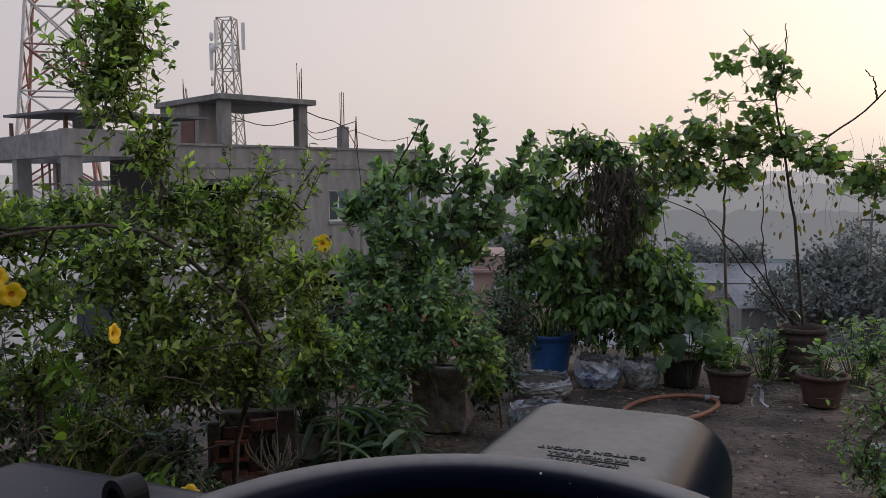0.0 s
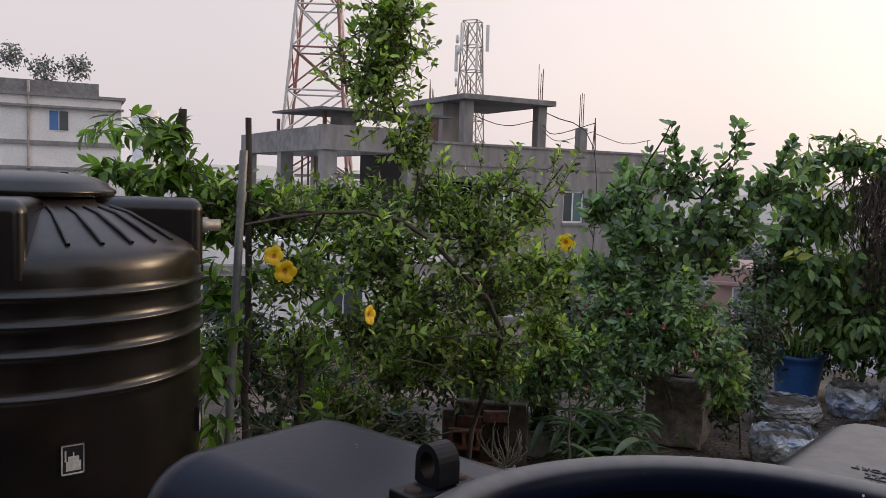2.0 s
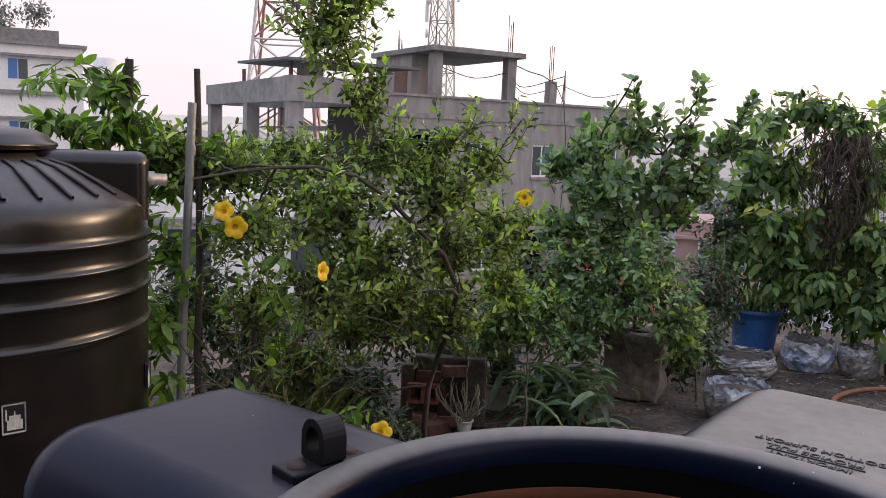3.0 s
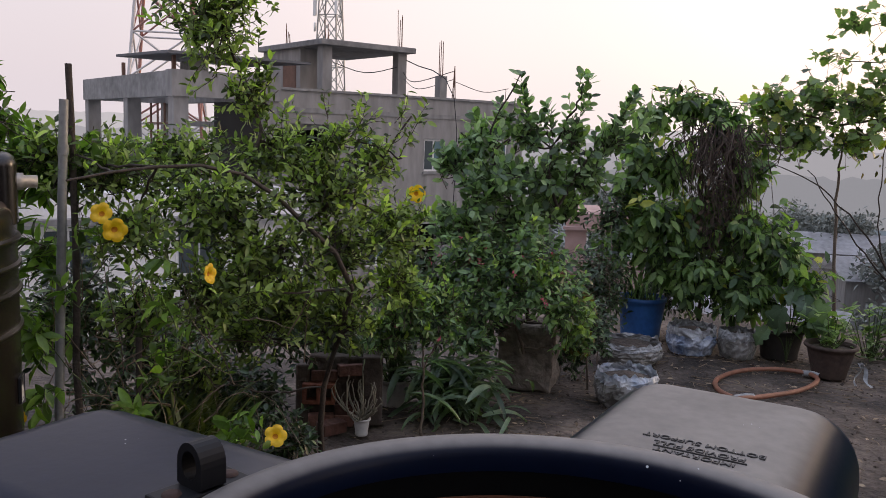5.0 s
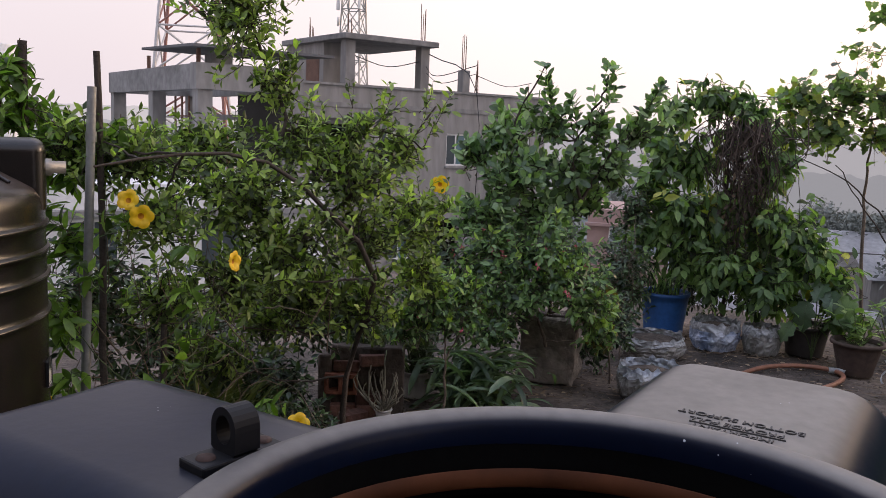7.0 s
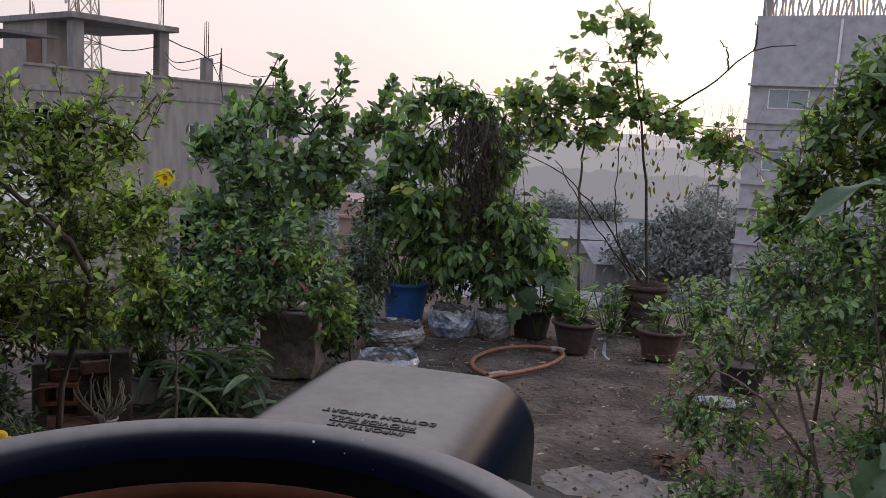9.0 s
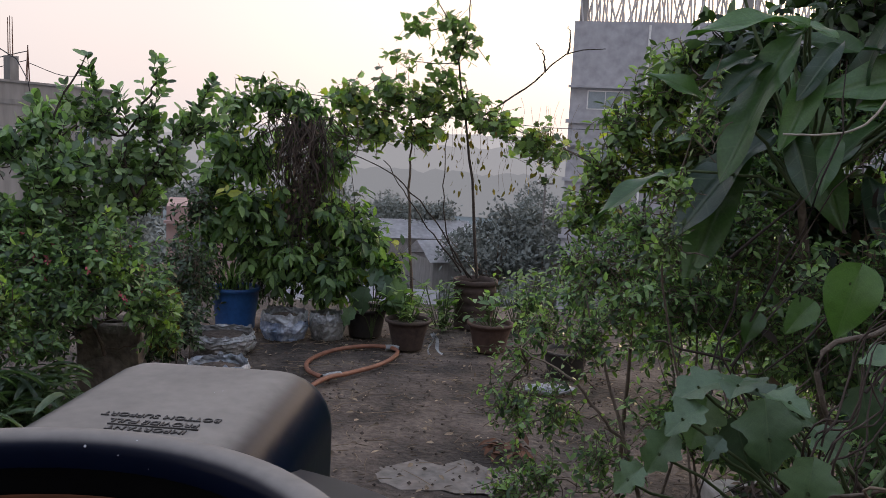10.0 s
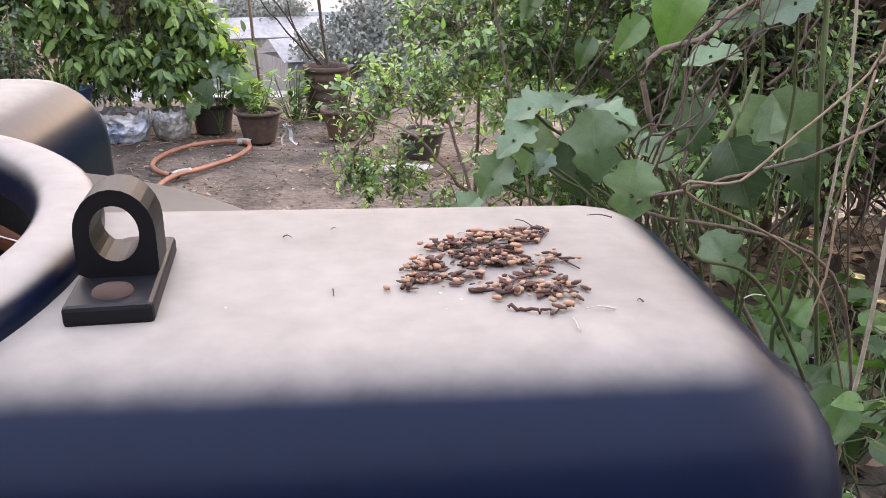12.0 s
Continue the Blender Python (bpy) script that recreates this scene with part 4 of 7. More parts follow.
hpart("column", sx + 2.7, sy + 0.2, 1.9, sx + 3.0, sy + 0.5, 4.10, M_CONCRETE)
hpart("stub_column", 7.95, 0.4, 1.9, 8.2, 0.65, 3.42, M_CONCRETE)
part("roof_tank", lathe([(0, 0), (0.38, 0), (0.38, 0.6), (0.3, 0.7), (0.12, 0.74), (0, 0.74)], 20), M_BLACKRUBBER, house, "black roof water tank", True, pose(sx + 1.9, sy + 0.9, 12.95))
bars = []
for x, y, z, n, hgt in ((7.97, 0.42, 3.42, 5, 0.95), (sx + 2.8, sy + 0.3, 4.26, 4, 1.1), (sx + 0.4, sy + 2.8, 4.26, 4, 0.6), (sx + 0.3, sy + 0.3, 4.26, 3, 0.5), (10.4, 0.3, 2.7, 1, 0.7)):
    for k in range(n):
        x1, y1 = x + 0.07 * (k % 3), y + 0.08 * (k // 2)
        bars.append(([(x1, y1, z + 11), (x1 + rng.normal(0, 0.02), y1, z + 11 + hgt * (0.6 + 0.5 * rng.random()))], 0.014, 0.012))
for lean in (0.0, 0.22, 0.11):
    bars.append(([(8.42 + lean, 0.5, 12.9), (8.55, 0.5, 14.75)], 0.02, 0.015))
for q in bars:
    tubes("reinforcing_bar", [q], M_RUSTSTEEL, house, 4)
tubes("cable", [(curve([(sx + 2.9, sy + 0.3, 14.6), (7.6, 1.2, 14.25), (8.55, 0.5, 14.6)], 10), 0.012, 0.012), (curve([(sx + 2.9, sy + 0.3, 14.4), (7.7, 1.1, 14.05), (8.5, 0.5, 14.35)], 10), 0.010, 0.010), (curve([(sx + 0.4, sy + 0.3, 14.7), (sx + 1.6, sy + 0.3, 14.45), (sx + 2.8, sy + 0.3, 14.7)], 8), 0.012, 0.012), (curve([(8.55, 0.5, 14.3), (9.6, 0.4, 14.05), (10.5, 0.3, 14.2)], 8), 0.01, 0.01), (curve([(sx + 2.9, sy + 0.1, 14.9), (sx + 3.4, -0.05, 13.8), (sx + 3.45, -0.05, 9.0)], 9), 0.015, 0.015)], M_BLACKRUBBER, house, 4)


def lattice(name, at, base_z, top_z, w0, w1, bays, mats, label, category, leg=0.06, rz=20, antennas=False):
    e = thing(name, (at[0], at[1], base_z), label, category, rz=rz)
    H = top_z - base_z
    corners = ((-1, -1), (1, -1), (1, 1), (-1, 1))

    def pt(c, s):
        w = (w0 + (w1 - w0) * s) / 2
        return (corners[c][0] * w, corners[c][1] * w, H * s)
    for c in range(4):
        tubes("leg", [([pt(c, s) for s in np.linspace(0, 1, 5)], leg, leg * 0.8)], mats[0] if c % 2 else mats[-1], e, 4)
    for b in range(bays):
        s0, s1 = b / bays, (b + 1) / bays
        P = []
        for c in range(4):
            d = (c + 1) % 4
            P += [([pt(c, s0), pt(d, s1)], leg * 0.5, leg * 0.5), ([pt(d, s0), pt(c, s1)], leg * 0.5, leg * 0.5), ([pt(c, s1), pt(d, s1)], leg * 0.5, leg * 0.5)]
        for q in P:
            tubes("brace", [q], mats[b % len(mats)], e, 4)
    if antennas:
        for k in range(6):
            a = k * 60 + 10
            c, s = math.cos(radians(a)), math.sin(radians(a))
            r = w1 * 1.05
            part("panel_antenna", box(-0.14, -0.08, 0, 0.14, 0.08, 2.1, 0.03), M_WHITE, e, m=pose(r * c, r * s, H - 2.4 - 1.6 * (k % 2), 0, 0, a))
        for k, (a, z) in enumerate(((200, 4.9), (230, 2.4), (190, 1.4))):
            part("dish", lathe([(0, 0.0), (0.28, 0.03), (0.36, 0.12), (0.36, 0.22), (0, 0.24)], 18), M_WHITE, e, smooth=True, m=pose(w1 * 0.9 * math.cos(radians(a)), w1 * 0.9 * math.sin(radians(a)), H - z, 0, 90, a))
    return e


# ---- towers and far buildings (places by bearing and distance) ----
lattice("lattice_tower", (-21.6, 24.6), -11, 13, 4.6, 0.8, 15, (M_TOWERRED, M_TOWERWHITE), "tall red and white lattice telecom tower", "tower", 0.07, 35)
lattice("antenna_mast", (-35.6, 58.9), -11, 14.8, 3.0, 1.2, 13, (M_GALV,), "grey lattice mast with panel antennas", "mast", 0.08, 10, True)
def simple_block(name, at, rz, wx, wy, z0, z1, mat, label, storeys, win_w, win_step, glass, zfirst, win_h=1.1, ledge=True, mat2=None):
    """A plain flat-roofed building; its front is the -y side of its own axes."""
    e = thing(name, (at[0], at[1], z0), label, "house", rz=rz)
    part("wall", box(0, 0, 0, wx, wy, z1 - z0), mat, e)
    for s in range(storeys):
        z = zfirst - z0 - 3.1 * s
        if ledge:
            part("ledge", box(-0.15, -0.18, z - 1.25, wx + 0.15, -0.002, z - 1.05), mat2 or mat, e)
            part("ledge", box(-0.10, -0.30, z + 0.62, wx + 0.1, -0.002, z + 0.74), mat2 or mat, e)
        x = 0.9
        while x + win_w < wx:
            w = part("window", box(x, -0.03, z - win_h / 2, x + win_w, -0.004, z + win_h / 2), M_WHITE, e)
            part("pane", box(x + 0.06, -0.045, z - win_h / 2 + 0.06, x + win_w / 2 - 0.02, -0.031, z + win_h / 2 - 0.06), glass, w)
            part("pane", box(x + win_w / 2 + 0.02, -0.045, z - win_h / 2 + 0.06, x + win_w - 0.06, -0.031, z + win_h / 2 - 0.06), M_HAZYGLASS if glass is M_HAZYGLASS else M_DARKGLASS, w)
            x += win_step
    return e


pale = simple_block("apartment_house", (-46.0, 16.4), 57, 14.0, 9.0, -11, 5.45, M_WHITE, "pale weathered apartment house with blue windows", 4, 1.0, 3.2, M_BLUEFRAME, 4.25, mat2=M_CONCRETE)
part("parapet", box(-0.2, -0.2, 16.45, 14.2, 9, 16.6), M_CONCRETE, pale)
part("roof_planter", box(0.0, 0.1, 16.6, 12.9, 4.0, 17.25), M_CONCRETE_DARK, pale)
tubes("drain_pipe", [([(9.6, -0.1, 2.0), (9.6, -0.1, 17.2)], 0.08, 0.08)], M_CEMENT, pale, 6)
chim = thing("concrete_column", (-23.5, 18.2, -11), "plain white cylindrical concrete tower", "tower")
part("shaft", lathe([(0.45, 0), (0.43, 14.78), (0.40, 14.82), (0.0, 14.82)], 28), M_WHITE, chim, smooth=True)
right_block = simple_block("apartment_house", (9.22, 45.2), -16, 18.0, 12.0, -11, 8.48, M_PALE, "grey unfinished tower block with bamboo on its roof", 6, 1.9, 7.0, M_HAZYGLASS, 4.4, 1.0, mat2=M_PALE)
poles = []
for k in range(120):
    x = 0.4 + 17 * k / 120
    poles.append(([(x, 0.3 + (k % 3) * 0.5, 19.48), (x + rng.normal(0, 0.75), 0.3 + (k % 3) * 0.5, 23.4)], 0.05, 0.04))
for q in poles:
    tubes("bamboo_prop", [q], M_TOWERWHITE, right_block, 4)
for x in (0.2, 8.5):
    part("column", box(x, 0.3, 19.48, x + 0.4, 0.7, 23.4), M_PLASTER, right_block)
for x in (3.9, 6.3):
    tubes("drain_pipe", [([(x, -0.1, 0.5), (x, -0.1, 19.3)], 0.07, 0.07)], M_WHITE, right_block, 6)

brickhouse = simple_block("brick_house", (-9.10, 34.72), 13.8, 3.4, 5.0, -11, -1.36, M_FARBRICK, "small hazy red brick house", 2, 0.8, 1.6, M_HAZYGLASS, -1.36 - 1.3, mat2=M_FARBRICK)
up = thing("utility_pole", (10.57, 59.17, -11), "thin grey utility pole with a crossarm", "pole")
tubes("shaft", [([(0, 0, 0), (0, 0, -0.03 + 11)], 0.11, 0.07)], M_CONCRETE_DARK, up, 6)
part("crossarm", box(-0.6, -0.06, -0.03 + 11 - 0.75, 0.6, 0.06, -0.03 + 11 - 0.63), M_CONCRETE_DARK, up)
for x in (-0.5, 0.0, 0.5):
    part("insulator", lathe([(0.05, 0.0), (0.07, 0.06), (0.03, 0.12), (0.0, 0.14)], 8), M_WHITE, up, "", True, pose(x, 0, -0.03 + 11 - 0.63))

# low tin-roofed sheds
for i, (x, y, w, d, z, rz) in enumerate(((3.0, 62, 9, 5, -6.0, 20), (9.0, 66, 10, 6, -6.0, -15), (-4, 72, 11, 6, -5.5, 10), (18, 80, 12, 7, -5.5, 30), (-10, 52, 9, 6, -5.8, 25), (-6, 44, 8, 5, -6.5, -10))):
    e = thing("shed", (x, y, -11), "low hazy shed with a tin roof", "shed", "tin sheds", rz=rz)
    part("wall", box(0, 0, 0, w, d, 11 + z - 1.0), M_PLASTER, e)
    bm = bmesh.new()
    h = 11 + z
    v = [bm.verts.new(p) for p in ((-0.4, -0.4, h - 1.05), (w + 0.4, -0.4, h - 1.05), (w + 0.4, d / 2, h + 0.3), (-0.4, d / 2, h + 0.3), (w + 0.4, d + 0.4, h - 1.05), (-0.4, d + 0.4, h - 1.05))]
    bm.faces.new((v[0], v[1], v[2], v[3]))
    bm.faces.new((v[3], v[2], v[4], v[5]))
    bmesh.ops.solidify(bm, geom=list(bm.faces), thickness=0.06)
    part("roof", bm, M_TIN, e)


def far_tree(x, y, h, w, seed):
    r = np.random.default_rng(seed)
    e = thing("tree", (x, y, -11), "broad leafy tree greyed by haze", "tree", "hazy trees")
    tubes("trunk", [(curve([(0, 0, 0), (0.2, 0, h * 0.3), (0, 0.2, h * 0.6)], 5), 0.3, 0.12)] + [(curve([(0, 0, h * 0.4), tuple(r.normal(0, w * 0.25, 2)) + (h * 0.75,)], 5), 0.12, 0.04) for _ in range(5)], M_BARK, e, 5)
    B = [(*(r.normal(0, w * 0.28, 2)), h * (0.5 + 0.45 * r.random()), w * 0.22, w * 0.17) for _ in range(9)]
    P, _ = blob_points(B, 2400, r)
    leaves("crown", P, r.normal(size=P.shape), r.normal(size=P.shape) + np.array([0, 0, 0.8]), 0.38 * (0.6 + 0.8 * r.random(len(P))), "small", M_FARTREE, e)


for i, (x, y, h, w) in enumerate(((11, 62, 8.3, 6), (15, 66, 8.0, 7), (7.5, 60, 7.2, 5), (20, 75, 9, 8), (1, 78, 7.0, 6), (26, 70, 9, 8), (-6, 85, 8.5, 8), (-14, 70, 8, 7), (12, 50, 5.5, 6), (5, 47, 4.8, 6), (-2, 52, 4.6, 6), (17, 55, 6, 6), (-18, 60, 8, 8))):
    far_tree(x, y, h, w, 100 + i)
r = np.random.default_rng(6)
stock = [o for o in scene.collection.objects if o.name.startswith("tree")]
for k in range(46):
    a, d = radians(r.uniform(-38, 34)), r.uniform(46, 140)
    copy_thing(stock[k % len(stock)], pose(d * math.sin(a), d * math.cos(a), -11.0 - r.uniform(0, 3.0), 0, 0, r.uniform(0, 360)))

# lines of trees and houses far behind everything, their mist put in as glow
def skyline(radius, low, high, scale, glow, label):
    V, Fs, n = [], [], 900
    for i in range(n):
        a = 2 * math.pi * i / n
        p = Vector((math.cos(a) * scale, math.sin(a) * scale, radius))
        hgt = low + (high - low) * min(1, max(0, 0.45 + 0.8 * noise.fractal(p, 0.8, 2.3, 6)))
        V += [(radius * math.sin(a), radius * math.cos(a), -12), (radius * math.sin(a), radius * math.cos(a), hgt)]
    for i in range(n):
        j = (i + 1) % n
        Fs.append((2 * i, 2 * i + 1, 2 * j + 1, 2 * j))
    m = material("haze glow of the distance", (0.10, 0.10, 0.10), 1.0, vary=0.05, bump=0, emit=(*glow, 1.0), spec=0.0)
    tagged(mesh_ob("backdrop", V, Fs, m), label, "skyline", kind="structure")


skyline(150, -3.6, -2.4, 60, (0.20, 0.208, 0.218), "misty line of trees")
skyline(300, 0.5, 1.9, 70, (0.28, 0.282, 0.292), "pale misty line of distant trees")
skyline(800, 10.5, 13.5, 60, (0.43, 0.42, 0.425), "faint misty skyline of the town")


# ---- plants of the terrace ----
LEMON = [(-2.19, 3.09, 2.22, 0.25, 0.31), (-2.14, 3.13, 2.47, 0.25, 0.25), (-2.07, 3.18, 1.9, 0.14, 0.18), (-2.34, 2.56, 1.56, 0.29, 0.16), (-2.47, 2.42, 1.63, 0.17, 0.14), (-2.33, 2.98, 1.59, 0.30, 0.17), (-1.99, 3.24, 1.64, 0.23, 0.17), (-1.74, 3.4, 1.70, 0.13, 0.12), (-1.68, 3.66, 1.62, 0.16, 0.16)]
LEMON_LOW = [(-1.77, 3.38, 1.49, 0.30, 0.18), (-2.03, 2.96, 1.41, 0.33, 0.20), (-2.18, 2.57, 1.32, 0.26, 0.18), (-1.91, 3.05, 1.19, 0.31, 0.20), (-1.72, 3.41, 1.22, 0.30, 0.20), (-1.59, 3.71, 1.29, 0.23, 0.20), (-2.01, 2.85, 1.03, 0.30, 0.18), (-1.94, 3.27, 0.91, 0.31, 0.18), (-1.76, 3.5, 0.87, 0.26, 0.17), (-1.61, 3.81, 0.98, 0.20, 0.16), (-2.15, 3.25, 0.76, 0.24, 0.14)]
plant("lemon_tree", "tall spreading lemon tree with small glossy leaves", "tree",
      [[(-1.95, 3.66, 0.0), (-1.88, 3.55, 0.43), (-1.62, 3.36, 1.00), (-1.70, 3.09, 1.32), (-1.86, 2.88, 1.535), (-2.01, 2.52, 1.57), (-2.10, 2.17, 1.52)],
       [(-2.02, 3.1, 1.52), (-2.0, 3.17, 1.72), (-2.12, 3.15, 2.02), (-2.18, 3.1, 2.27), (-2.14, 3.13, 2.56)],
       [(-1.85, 3.33, 1.29), (-1.7, 3.48, 1.46), (-1.63, 3.63, 1.6), (-1.52, 3.75, 1.81)]],
      LEMON + LEMON_LOW + [(-2.35, 3.1, 0.62, 0.25, 0.15), (-2.45, 2.85, 0.9, 0.2, 0.2)], "oval", 0.044, 2050, 10, M_LEMON, single=300, bark=M_BARKDARK, seed=11, limb_r=0.018, tip=M_LEMONTOP, tip_share=0.3, shoot=0.15, rise=0.5, droop=0.1,
      leaders=[((-1.91, 3.6, 1.62), (-1.90, 3.6, 1.90), 22), ((-1.75, 3.6, 1.62), (-1.71, 3.6, 1.91), 22), ((-1.59, 3.6, 1.60), (-1.50, 3.6, 1.885), 22), ((-1.50, 3.6, 1.62), (-1.36, 3.6, 1.875), 20), ((-2.04, 3.6, 1.54), (-2.08, 3.6, 1.81), 18), ((-1.78, 3.6, 1.70), (-1.63, 3.6, 1.83), 14)])
plant("citrus_tree", "dark green citrus tree with rounded leaves", "tree",
      [[(-1.42, 5.52, 0.0), (-1.41, 5.5, 0.36), (-1.39, 5.4, 0.89), (-1.24, 5.45, 1.27), (-1.05, 5.55, 1.63), (-0.83, 5.65, 1.98)],
       [(-1.39, 5.4, 0.89), (-1.54, 5.25, 1.39), (-1.64, 5.21, 1.76), (-1.48, 5.27, 2.13)],
       [(-1.24, 5.45, 1.27), (-1.28, 5.33, 1.59), (-1.14, 5.37, 1.92), (-1.06, 5.39, 2.1)]],
      [(-1.73, 5.29, 1.72, 0.20, 0.15), (-1.45, 5.36, 1.78, 0.15, 0.15), (-1.15, 5.44, 1.75, 0.18, 0.13), (-0.92, 5.53, 1.78, 0.16, 0.10), (-1.56, 5.13, 1.50, 0.28, 0.2), (-1.34, 5.42, 1.50, 0.26, 0.18), (-1.05, 5.62, 1.52, 0.22, 0.16), (-1.67, 4.99, 1.29, 0.22, 0.2), (-1.51, 5.36, 1.16, 0.34, 0.22), (-1.26, 5.65, 1.28, 0.22, 0.17), (-1.86, 5.10, 1.58, 0.17, 0.13), (-1.82, 5.00, 1.15, 0.20, 0.16)],
      "round", 0.070, 520, 8, M_CITRUS, single=300, face=(0.1, -0.4, 0.5), tip=M_VINE, tip_share=0.2, bark=M_BARKDARK, seed=12, limb_r=0.02, shoot=0.17, rise=0.75, droop=0.0, twig_r=0.003,
      leaders=[((-1.41, 5.35, 1.75), (-1.49, 5.3, 2.13), 30), ((-1.25, 5.35, 1.66), (-1.32, 5.35, 1.94), 22), ((-1.13, 5.38, 1.75), (-1.05, 5.38, 2.12), 30), ((-0.95, 5.45, 1.68), (-0.76, 5.45, 2.02), 30), ((-1.09, 5.4, 1.54), (-0.88, 5.45, 1.86), 22), ((-1.70, 5.3, 1.65), (-1.80, 5.3, 1.88), 22), ((-1.0, 5.5, 1.62), (-0.66, 5.55, 1.90), 24), ((-1.55, 5.3, 1.68), (-1.62, 5.3, 1.95), 22)])
pink = plant("flowering_bush", "dense low bush with small pink flowers", "bush",
      [[(-1.35, 5.2, 0.3), (-1.4, 5.1, 0.6), (-1.39, 5.05, 0.95)], [(-1.4, 5.1, 0.6), (-1.62, 4.9, 0.95)], [(-1.4, 5.1, 0.5), (-1.0, 5.15, 0.7)]],
      [(-1.62, 4.90, 0.97, 0.299, 0.234), (-1.39, 5.09, 0.93, 0.403, 0.286), (-1.11, 5.07, 0.76, 0.260, 0.234), (-1.40, 4.87, 0.73, 0.299, 0.156), (-1.06, 5.20, 0.62, 0.17, 0.25), (-1.72, 4.86, 0.79, 0.182, 0.182), (-1.78, 4.92, 0.55, 0.16, 0.15), (-1.02, 5.30, 0.40, 0.12, 0.14), (-1.55, 4.72, 0.52, 0.2, 0.14), (-1.25, 4.85, 1.05, 0.12, 0.2)],
      "oval", 0.055, 800, 9, M_BUSH, face=(0.1, -0.4, 0.5), seed=13, limb_r=0.012, tip=M_LEMONTOP, tip_share=0.1)
plant("bush", "small dense dark green bush", "bush",
      [[(-1.62, 4.2, 0.0), (-1.62, 4.2, 0.4), (-1.65, 4.2, 0.75)], [(-1.62, 4.2, 0.4), (-1.5, 4.35, 0.75)]],
      [(-1.68, 4.11, 0.81, 0.2, 0.17), (-1.57, 4.27, 0.69, 0.16, 0.16), (-1.79, 4.06, 0.64, 0.14, 0.12), (-1.55, 4.35, 0.80, 0.12, 0.12)],
      "oval", 0.045, 380, 11, M_BUSH, seed=14, limb_r=0.010, tip=M_LEMONTOP, tip_share=0.3)
heap = plant("vine_heap", "tall heap of climbing vines with broad leaves", "vine",
      [[(-0.5, 7.55, 0.0), (-0.5, 7.55, 0.7), (-0.55, 7.5, 1.4), (-0.6, 7.5, 2.0)], [(-0.5, 7.5, 0.5), (-0.95, 7.3, 1.0), (-1.0, 7.3, 1.7)], [(-0.4, 7.5, 0.5), (0.1, 7.35, 0.8), (0.35, 7.25, 0.6)], [(-0.45, 7.5, 1.0), (-0.3, 7.5, 1.7)]],
      [(-0.98, 7.45, 1.96, 0.28, 0.23), (-0.67, 7.49, 2.06, 0.26, 0.18), (-0.4, 7.52, 1.88, 0.28, 0.23), (-1.03, 7.13, 1.64, 0.22, 0.22), (-0.82, 7.47, 1.53, 0.33, 0.28), (-1.08, 7.12, 1.33, 0.22, 0.25), (-0.84, 7.17, 1.11, 0.37, 0.27), (-0.51, 7.51, 1.1, 0.43, 0.31), (-0.15, 7.44, 0.99, 0.4, 0.3), (0.15, 7.35, 0.81, 0.3, 0.27), (-0.5, 7.31, 0.64, 0.4, 0.27), (-0.08, 7.25, 0.54, 0.37, 0.25), (-0.82, 7.17, 0.77, 0.27, 0.25), (-1.08, 7.02, 0.91, 0.22, 0.19), (0.34, 7.25, 0.58, 0.22, 0.22), (-0.21, 7.54, 1.46, 0.26, 0.36), (0.44, 7.15, 0.38, 0.17, 0.17)],
      "oval", 0.112, 1000, 7, M_HEAP, single=300, face=(0.1, -0.22, 0.5), droop=0.55, bark=M_BARKDARK, seed=15, limb_r=0.02, tip=M_VINETOP, tip_share=0.1, shoot=0.25, rise=0.0)
plant("pergola_vine", "gourd vine spreading flat over poles, partly yellowing", "vine",
      [[(0.6, 8.03, 0.0), (0.53, 8.03, 1.12), (0.52, 8.03, 1.65), (0.51, 8.03, 1.95)], [(0.51, 8.03, 1.92), (0.1, 7.95, 2.0), (-0.15, 7.92, 1.8)], [(0.51, 8.03, 1.92), (1.0, 7.95, 2.0), (1.4, 7.9, 1.9), (1.95, 7.8, 1.72)]],
      [(-0.06, 7.92, 2.09, 0.27, 0.15), (0.33, 7.93, 2.14, 0.29, 0.17), (0.7, 7.93, 2.08, 0.29, 0.17), (1.04, 7.91, 2.05, 0.24, 0.15), (0.19, 7.93, 1.84, 0.32, 0.17), (0.62, 7.93, 1.79, 0.24, 0.15), (1.33, 7.88, 1.91, 0.27, 0.12), (1.65, 7.84, 1.75, 0.24, 0.15), (1.88, 7.8, 1.69, 0.19, 0.11), (-0.15, 7.91, 1.77, 0.19, 0.21)],
      "lobed", 0.074, 430, 4, M_VINE, single=300, face=(0.1, -0.25, 0.8), bark=M_BARK, droop=0.2, shoot=0.32, rise=0.05, spread=0.8, seed=16, limb_r=0.018, tip=M_VINETOP, tip_share=0.25)
